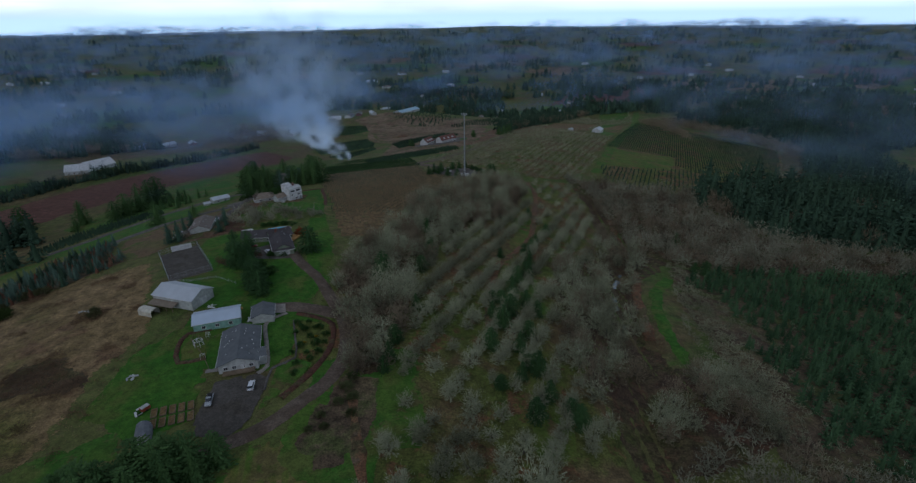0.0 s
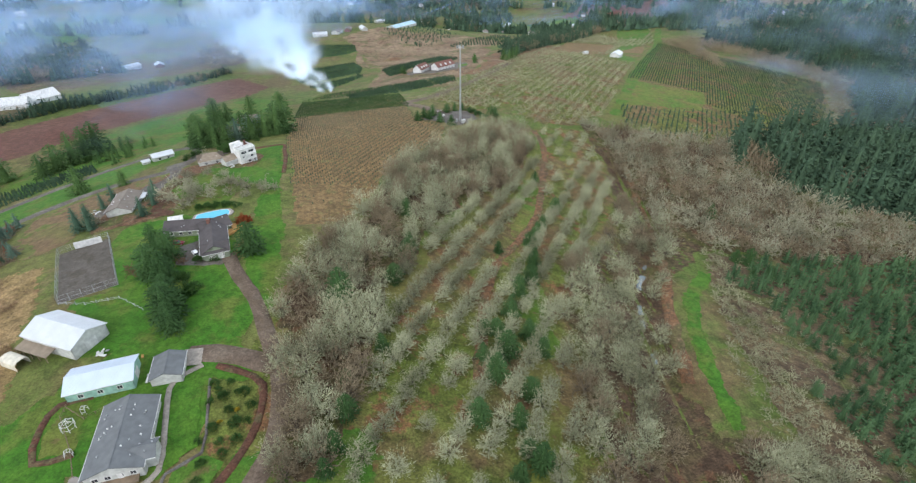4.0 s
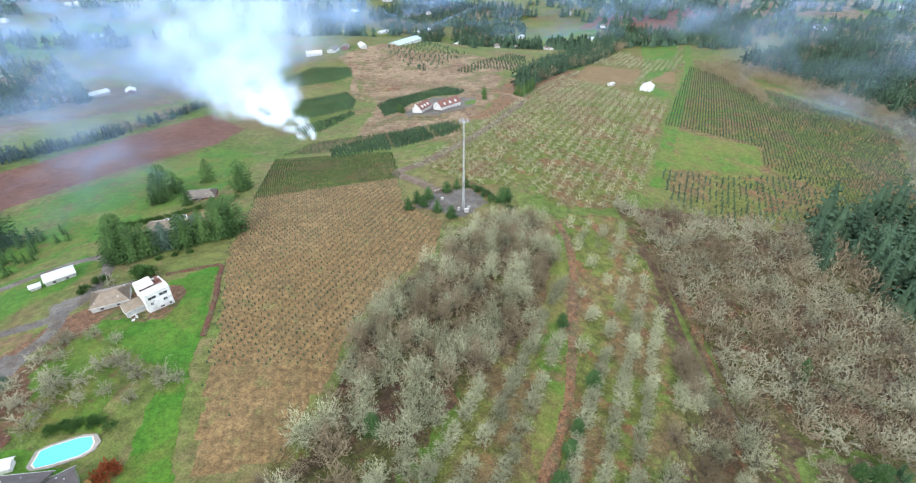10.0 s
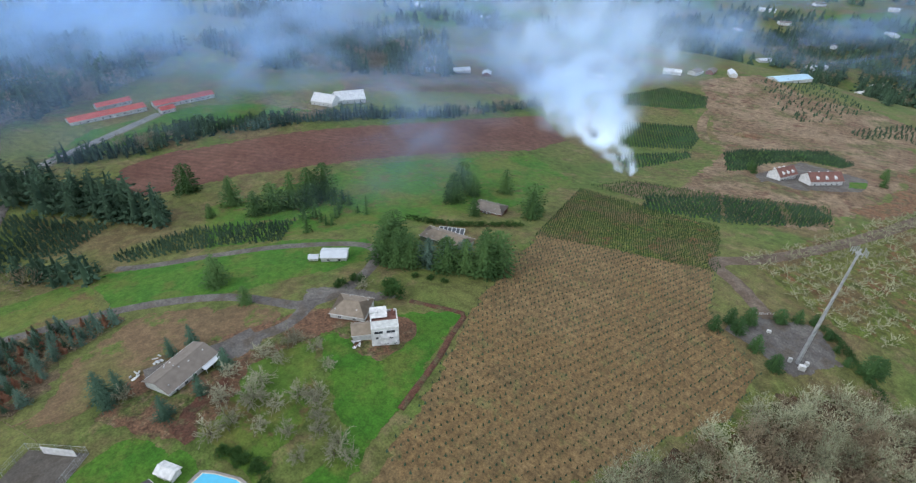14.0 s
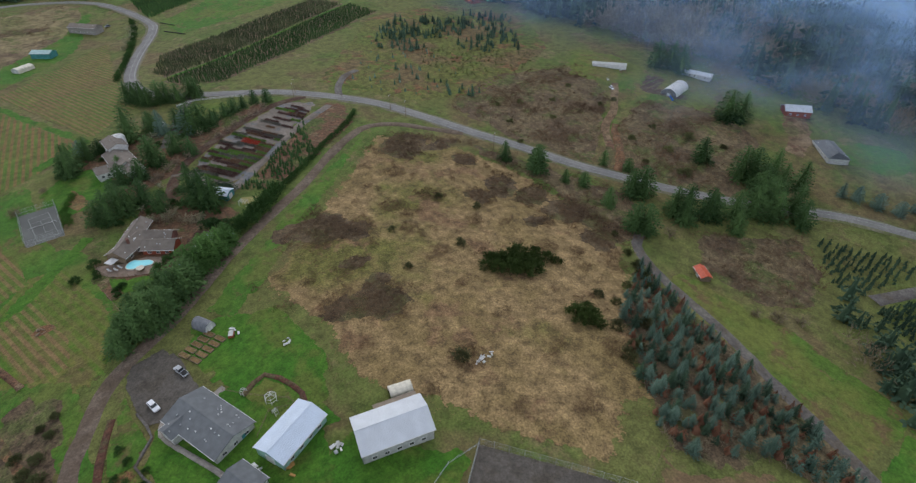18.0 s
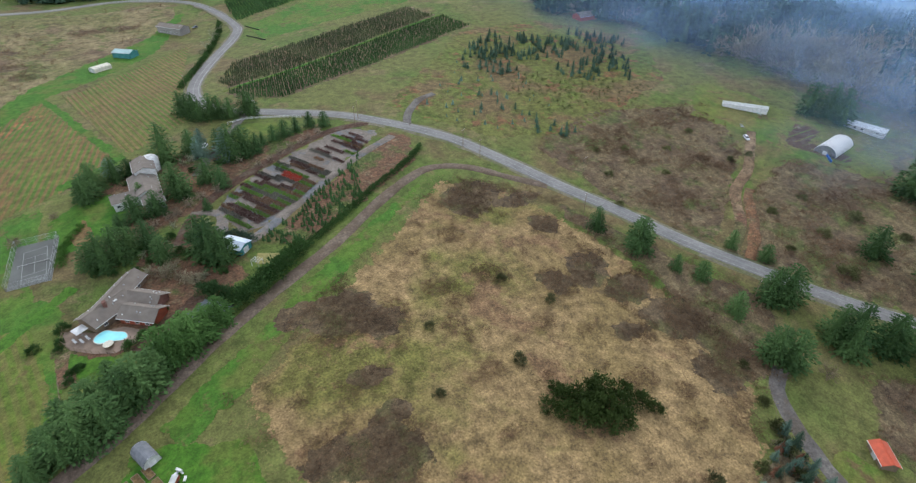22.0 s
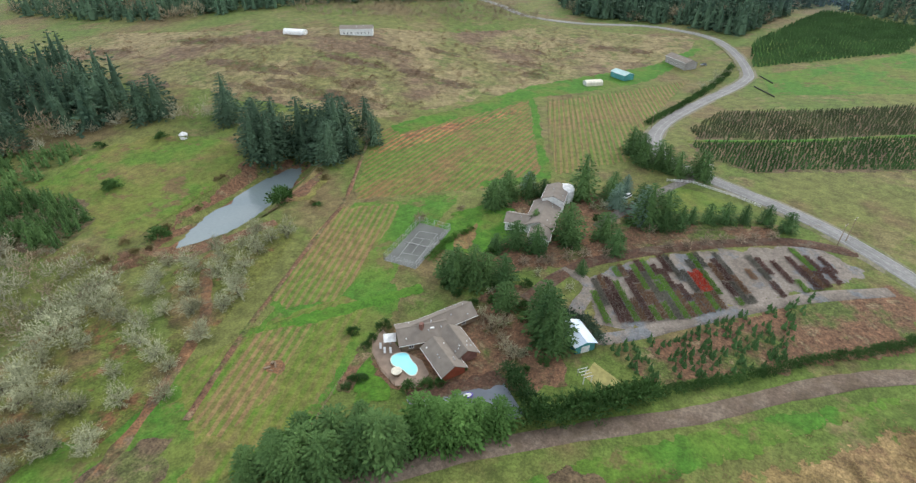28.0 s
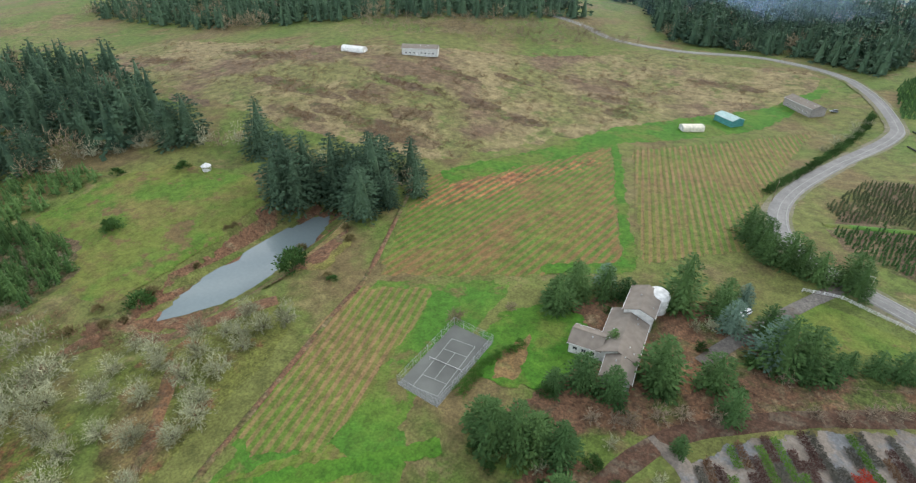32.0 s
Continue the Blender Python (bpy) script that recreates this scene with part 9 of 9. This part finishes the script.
for poly, tone_ in (([(-151, -157), (-168, -195), (-331, -248), (-340, -214), (-199, -154), (-156, -142)], leafy("dull_brown_needles", (0.045, 0.066, 0.03), (0.1, 0.118, 0.055))), ([(-152, -131), (-169, -146), (-347, -209), (-353, -175), (-241, -128), (-180, -104), (-161, -114)], PINE)):
    q = fill(poly, 1.6, 0.25, 52, 0.93, turn=20, gap2=2.7)
    q = q[abs(q[:, 1] - np.interp(q[:, 0], [-344, -262, -199, -152], [-212, -179, -152, -137])) > 2.2]
    spread("farm_conifers", SMALL, q, tone_, "long rows of waist-high dark conifers", "young conifers", sizes_of(q, 1.5, 2.4))
q = fill([(-194, -373), (-273, -543), (-330, -420), (-296, -350), (-193, -310)], 2.6, 0.3, 53, 0.97)
spread("farm_conifers", SEEDLINGS, q, PINE, "dense green block of young conifers", "young conifers", sizes_of(q, 2.2, 3.2))
q = fill([(-316, -124), (-364, -153), (-389, -120), (-430, -123), (-448, -94), (-394, -29), (-374, -27), (-362, -50), (-348, -68), (-316, -75), (-293, -85)], 5.0, 2.4, 54, 0.8)
q = q[np.array([noise.noise((x / 22, y / 22, 3)) for x, y in q]) > -0.14]
plant([make_tree("spruce_tree", "scattered blue-green young conifer in a mossy field", (FIRS[k][0] * np.array([7.5, 7.5, 5.4]), FIRS[k][1]), tube((0, 0, -0.2), (0, 0, 3), 0.08, 0.02), BLUEGREEN, "scattered conifers") for k in range(3)], q[:120], sizes_of(q, 0.5, 1.3))
spread("scattered_conifers", FIRS_MID, q[120:], BLUEGREEN, "scattered young conifers in a mossy field", "young conifers", sizes_of(q[120:], 3, 6.5))
q = np.array([(-287, -53), (-294, -50), (-278, -36), (-270, -31), (-292, -40), (-289, -31), (-297, -28), (-296, -20), (-300, -18), (-303, 8), (-310, 4), (-300, 2), (-292, 1), (-305, 10), (-299, -10), (-295, -4), (-312, 9), (-306, -2)], float)
spread("young_conifers", FIRS_MID, q, BLUEGREEN, "small blue-green conifers in rough grass", "young conifers", sizes_of(q, 3.5, 5.5))
q = fill([(-327, -77), (-370, -50), (-405, -17), (-370, -4), (-310, -19), (-308, -50)], 3.6, 1.3, 59, 0.7)
spread("low_shrubs", LEAFY, q, leafy("heath_leaves", (0.06, 0.085, 0.03), (0.12, 0.14, 0.055)), "low dull green shrubs in a mossy field", "low shrubs", sizes_of(q, 0.7, 1.5))
q = fill([(-240, -45), (-330, -140), (-330, -20), (-275, 0)], 9, 3, 55, 0.5)
spread("scattered_shrubs", YOUNG, q, SPRUCE, "scattered small conifers in rough grass", "young conifers", sizes_of(q, 1.2, 3.5))
q = fill([(-310, -100), (-420, -120), (-440, -60), (-330, 0)], 4, 1.4, 56, 0.5)
spread("tussocks", SCRUB, q, leafy("tussock_grass", (0.09, 0.1, 0.04), (0.17, 0.15, 0.07)), "low tussocks and brush in a mossy field", "tussocks", sizes_of(q, 0.5, 1.1))
q = np.concatenate([fill([(-346, 222), (-372, 267), (-317, 250), (-316, 238)], 3.0, 0.4, 57, 0.9), fill([(-367, 281), (-315, 315), (-299, 288), (-313, 258)], 2.2, 0.4, 57, 0.95)])
spread("farm_conifers", SMALL, q, FIR, "dark rows of conifers below a road", "young conifers", sizes_of(q, 2.2, 3.4))
q = fill([(-277, 302), (-274, 344), (-234, 381), (-215, 358), (-237, 340), (-265, 299)], 2.4, 0.3, 58, 0.95)
spread("farm_conifers", SMALL, q, FIR, "dark rows of conifers beside a lane", "young conifers", sizes_of(q, 1.8, 3.0))
forest([(-313, 239), (-307, 268), (-264, 294), (-246, 282), (-270, 262)], 6, 6, 12, 60, "mixed conifer copse on a slope", keep=0.8)
q = fill([(-134, 34), (-148, 24), (-170, 4), (-192, -14), (-180, 22), (-147, 46)], 2.2, 0.8, 61, 0.85)
q = q[np.array([noise.noise((x / 9, y / 9, 1)) for x, y in q]) > -0.28]
spread("nursery_conifers", YOUNG, q, PINE, "clumps of young green conifers in brown soil", "young conifers", sizes_of(q, 1.7, 2.9))
# nursery beds, bed by bed
ax = Vector((-92, -48)).normalized()
cr = Vector((-ax.y, ax.x))
tones = [leafy("nursery_green", (0.08, 0.17, 0.025), (0.15, 0.27, 0.05)), leafy("nursery_dark", (0.08, 0.045, 0.04), (0.15, 0.085, 0.07)), leafy("nursery_brown", (0.14, 0.085, 0.05), (0.23, 0.14, 0.085)), leafy("nursery_grey", (0.1, 0.1, 0.08), (0.17, 0.16, 0.13)), leafy("nursery_red", (0.42, 0.05, 0.03), (0.6, 0.1, 0.05))]
pots = [twig_cloud(R, 16, 1.0, 0.5, 0.0, 0.4, 0.17) for _ in range(3)]
rb = random.Random(8)
yard_edge = [(-122, 6), (-135, -13), (-176, -36), (-197, -43), (-212, -33), (-196, -19), (-163, 6), (-145, 22), (-129, 25)]
beds = [[] for _ in tones]
for i in range(40):
    u0 = -12.5 + rb.uniform(0, 1.0)
    while u0 < 12.5:
        ln_ = rb.uniform(5, 16)
        c_ = Vector((-126, 14)) + ax * (2.25 * i + 1) + cr * (u0 + ln_ / 2)
        u0 += ln_ + rb.uniform(0.3, 1.2)
        if rb.random() < (0.13 if i < 25 else 0.42) or not inside(yard_edge, [c_.x], [c_.y])[0]:
            continue
        tone = 4 if 15 < i < 18 and abs(u0 - ln_) < 7 else rb.choice((0, 0, 1, 2, 2, 3)) if i < 27 else rb.choice((0, 1, 1, 2, 3))
        for u_ in np.arange(-ln_ / 2, ln_ / 2, 0.5):
            for v_ in np.arange(-0.75, 0.8, 0.5):
                w_ = c_ + cr * float(u_) + ax * float(v_)
                if inside(yard_edge, [w_.x], [w_.y])[0]:
                    beds[tone].append((w_.x + rb.uniform(-0.1, 0.1), w_.y + rb.uniform(-0.1, 0.1)))
for q, tone, word in zip(beds, tones, ("bright green", "dark purple", "brown", "grey-green", "bright red")):
    spread("nursery_plants", pots, q, tone, "long beds of " + word + " potted plants on gravel", "nursery plants", sizes_of(q, 0.5, 0.9), sink=-0.12)
# vines and mown rows
def rows(poly, gap, turn, label, category, material, step=1.1, size=(0.6, 1.1), kinds=None, keep=0.9):
    q = fill(poly, step, 0.1, 71, keep, turn=turn, gap2=gap)
    spread("planted_rows", kinds or SCRUB_LOW, q, material, label, category, sizes_of(q, *size))


SCRUB_LOW = [twig_cloud(R, 9, 1.0, 0.5, 0.0, 0.5, 0.05) for _ in range(3)]
VINEWOOD = leafy("vine_canes", (0.13, 0.095, 0.06), (0.2, 0.15, 0.09))
rows(VINEYARD, 3.4, 104, "rows of bare vines in grass", "vines", VINEWOOD, 1.2, (0.8, 1.3))
rows([(-14, -21), (6, -65), (12, -95), (-50, -185), (-88, -70), (-62, -48)], 2.6, 30, "faint low rows of stubble in a green field", "stubble rows", VINEWOOD, 1.6, (0.25, 0.45), keep=0.7)
for strip in VINE_STRIPS:
    rows(strip, 2.6, 100, "low striped rows of plants", "low rows", VINEWOOD, 1.2, (0.3, 0.6))
q = np.array([(-17, 71), (-10, 82), (7, 73), (18, 85), (9, 98), (2, 105), (-16, 98), (-26, 93), (23, 72), (18, 58), (7, 53), (5, 65), (-13, 57), (-13, 50), (3, 43), (-3, 36), (-1, 26), (0, 17), (-4, 11), (-6, 103), (30, 66), (14, 43), (8, 34), (9, 24), (10, 14), (20, 40), (26, 50), (-4, 62), (0, 79), (-4, 91), (16, 72), (-18, 84), (12, 108), (-20, 110), (24, 94), (4, 22), (-8, 46), (32, 40), (18, 28), (-12, 116), (3, 117), (28, 80)], float)
plant([make_tree("fruit_tree", "old fruit tree furred with pale lichen", *bare_model(R, 6.4, 3.3), LICHEN, "strip orchard trees") for _ in range(3)], q, sizes_of(q, 1.0, 1.45))
q = fill([(17, 110), (40, 90), (52, 66), (48, 52), (36, 60), (20, 90)], 6, 1.4, 73, 0.9)
spread("creek_trees", BARES, q, LICHEN, "big lichen-grey trees beside a creek", "bare trees", sizes_of(q, 8, 11.5))
# shrubs on the bare northern hill and along the lanes
q = fill([(-130, 1044), (-70, 1158), (6, 1040), (-50, 886), (-99, 958)], 7, 2, 74, 0.7)
spread("hill_shrubs", YOUNG, q, FIR, "scattered dark shrubs on a bare hill", "shrubs", sizes_of(q, 2, 4.5))
q = fill([(-14, 898), (74, 1069), (97, 1049), (84, 888), (33, 917), (3, 880)], 4.5, 0.8, 75, 0.85)
spread("young_conifers", SEEDLINGS, q, FIR, "rows of conifers on a far slope", "young conifers", sizes_of(q, 2, 3.2))
firs([(66, 728, 10), (60, 735, 9), (72, 745, 10), (78, 760, 11), (24, 742, 7), (-62, 690, 6), (-58, 682, 6), (24, 715, 6)], "dark fir beside a dirt road", "valley firs", wide=1.3)
# far valley woods and fields
R3 = np.random.default_rng(77)
CONES = [boughs(R, 1.0, 0.42, 3, 5, wide=0.6) for _ in range(2)]
ang, rad = R3.uniform(-1.3, 1.5, 26000), 1250 + 3100 * R3.uniform(0, 1, 26000) ** 1.4
wx, wy = rad * np.sin(ang), rad * np.cos(ang)
mask = np.array([noise.noise((x / 260, y / 120, 4)) + 0.5 * noise.noise((x / 90, y / 50, 9)) for x, y in zip(wx, wy)])
q = np.stack([wx, wy], -1)[mask > 0.16][:7000]
spread("far_woods", CONES, q, FIR, "dark strips of woodland across a wide valley", "far woods", sizes_of(q, 14, 26))
rf = random.Random(3)
for i in range(70):
    a_, r_ = rf.uniform(-0.85, 0.9), rf.uniform(1350, 3600)
    x, y, w_, d_, t_ = r_ * math.sin(a_), r_ * math.cos(a_), rf.uniform(60, 190), rf.uniform(50, 150), rf.uniform(0, 90)
    m_ = pose(x, y, 0, 0, 0, t_)
    mat_, lab_ = rf.choice(((GRASS, "distant green field in a valley"), (PLOUGH, "distant ploughed brown field"), (DUST, "distant pale stubble field"), (LAWN, "distant bright green field")))
    patch("field", [tuple((m_ @ Vector((u_ * w_, v_ * d_, 0))).xy) for u_, v_ in ((-1, -1), (1, -1), (1, 1), (-1, 1))], mat_, lab_, lift=1.5, amount=6.0, step=45)
for i in range(40):
    a_, r_ = rf.uniform(-0.8, 0.8), rf.uniform(1350, 2600)
    simple_building("farm_building", r_ * math.sin(a_), r_ * math.cos(a_), rf.uniform(0, 180), rf.uniform(16, 40), rf.uniform(10, 18), 5, 3, WHITE, rf.choice((METAL_ROOF, WHITE, TAUPE_ROOF)), "distant pale farm building in a wide valley", "farm building", 0, ((0, 3),))
# ---- the brush fire's smoke and added haze: clouds of small translucent wisps ----
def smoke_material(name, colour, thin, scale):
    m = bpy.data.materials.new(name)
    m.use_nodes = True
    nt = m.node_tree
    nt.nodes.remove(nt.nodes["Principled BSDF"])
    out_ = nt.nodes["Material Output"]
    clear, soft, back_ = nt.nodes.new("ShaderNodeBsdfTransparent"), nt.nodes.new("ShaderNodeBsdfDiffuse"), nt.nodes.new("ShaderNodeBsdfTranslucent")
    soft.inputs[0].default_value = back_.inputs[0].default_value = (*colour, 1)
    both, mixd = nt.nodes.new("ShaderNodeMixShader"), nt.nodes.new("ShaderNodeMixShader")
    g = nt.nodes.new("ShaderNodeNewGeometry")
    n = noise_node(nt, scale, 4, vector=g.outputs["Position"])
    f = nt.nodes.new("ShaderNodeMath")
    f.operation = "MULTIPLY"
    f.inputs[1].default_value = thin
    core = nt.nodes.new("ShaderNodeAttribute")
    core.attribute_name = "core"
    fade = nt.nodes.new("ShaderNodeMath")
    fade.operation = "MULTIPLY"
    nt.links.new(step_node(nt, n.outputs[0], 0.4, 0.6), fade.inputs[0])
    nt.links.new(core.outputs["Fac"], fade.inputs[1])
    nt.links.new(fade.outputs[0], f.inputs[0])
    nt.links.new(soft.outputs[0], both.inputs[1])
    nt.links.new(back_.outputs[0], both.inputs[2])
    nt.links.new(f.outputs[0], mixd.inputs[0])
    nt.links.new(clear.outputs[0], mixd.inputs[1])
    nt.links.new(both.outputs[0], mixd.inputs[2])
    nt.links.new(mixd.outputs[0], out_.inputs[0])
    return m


def wisps(name, centres, sizes, material, label, parent=None, seed=5, flat_=1.0):
    rng_ = np.random.default_rng(seed)
    n = len(centres)
    u = rng_.normal(0, 1, (n, 3))
    u /= np.linalg.norm(u, axis=1)[:, None]
    w = np.cross(u, rng_.normal(0, 1, (n, 3)))
    w /= np.linalg.norm(w, axis=1)[:, None]
    ang_ = np.arange(7) / 7 * math.tau
    u, w = u * (1, 1, flat_), w * (1, 1, flat_)
    ring = (np.cos(ang_)[None, :, None] * u[:, None] + np.sin(ang_)[None, :, None] * w[:, None]) * sizes[:, None, None] + centres[:, None]
    v = np.concatenate([centres[:, None], ring], 1).reshape(-1, 3)
    k = np.arange(n)[:, None] * 8
    f = np.concatenate([k + np.array([[0, 1 + a_, 1 + (a_ + 1) % 7]]) for a_ in range(7)])
    me = fast_mesh(name, v, f, material)
    me.attributes.new("core", "FLOAT", "POINT").data.foreach_set("value", (np.arange(len(v)) % 8 == 0).astype(np.float32))
    ob = new(name, me)
    ob.visible_shadow = False
    if parent is not None:
        ob.parent = parent
        return ob
    return tagged(ob, label, "smoke", kind="stuff")


RS = np.random.default_rng(12)
n = 3800
s = RS.uniform(0, 1, n) ** 1.3
a = RS.uniform(0, math.tau, n)
swirl = 1 + 0.22 * np.sin(s * 31) + 0.2 * np.sin(s * 17 + 2)
reach = (2.4 + 78 * s ** 0.85) * np.sqrt(RS.uniform(0, 1, n)) * swirl
cx, cy = -132 - 30 * smooth(0, 0.13, s) - 34 * s + 5 * np.sin(s * 11), 603 + 12 * s + 6 * np.sin(s * 7 + 1)
cz = hz(-132, 603) + 1.5 + 11 * smooth(0, 0.09, s) + 128 * s ** 1.3
wisp = np.stack([cx + reach * np.cos(a), cy + reach * np.sin(a), cz + RS.normal(0, 1, n) * (1 + 10 * s)], -1)
plume = tagged(new("smoke_plume"), "white smoke rising from a brush fire in a field", "smoke")
low = s < 0.3
keep_ = low | (RS.uniform(0, 1, n) < 1.25 - 0.95 * s)
wisp, s, low = wisp[keep_], s[keep_], low[keep_]
wisps("dense_smoke", wisp[low], (3.0 + 20 * s[low]) * RS.uniform(0.7, 1.3, low.sum()), smoke_material("dense_smoke", (0.66, 0.73, 0.8), 0.26, 0.08), "", plume)
wisps("thin_smoke", wisp[~low], (7 + 14 * s[~low]) * RS.uniform(0.7, 1.3, (~low).sum()), smoke_material("thin_smoke", (0.5, 0.62, 0.76), 0.13, 0.05), "", plume, 6)


# aerial haze put in as flat see-through discs tinted blue
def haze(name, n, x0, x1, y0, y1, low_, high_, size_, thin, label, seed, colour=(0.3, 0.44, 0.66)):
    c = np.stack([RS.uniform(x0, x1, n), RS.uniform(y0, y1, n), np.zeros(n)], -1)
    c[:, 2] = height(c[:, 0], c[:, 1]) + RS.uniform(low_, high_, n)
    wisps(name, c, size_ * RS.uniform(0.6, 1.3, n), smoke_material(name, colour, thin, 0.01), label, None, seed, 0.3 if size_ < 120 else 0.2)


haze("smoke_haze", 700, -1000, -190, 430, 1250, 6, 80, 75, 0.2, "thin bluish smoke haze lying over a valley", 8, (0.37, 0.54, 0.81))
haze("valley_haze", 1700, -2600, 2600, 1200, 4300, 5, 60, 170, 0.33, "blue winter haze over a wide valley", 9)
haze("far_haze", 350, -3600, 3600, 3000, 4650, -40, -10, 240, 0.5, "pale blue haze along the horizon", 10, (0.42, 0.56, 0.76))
haze("wood_haze", 1300, -1300, -480, -500, 620, 4, 60, 95, 0.19, "bluish haze over western fir woods", 11, (0.33, 0.51, 0.76))
haze("wood_haze", 520, -560, -390, -250, 460, 4, 45, 60, 0.035, "bluish haze over western fir woods", 13)
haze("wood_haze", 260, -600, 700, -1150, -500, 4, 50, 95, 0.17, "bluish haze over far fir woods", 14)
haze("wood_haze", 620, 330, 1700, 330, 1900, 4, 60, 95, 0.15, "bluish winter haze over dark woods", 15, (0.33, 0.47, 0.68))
scene.cycles.transparent_max_bounces = 96
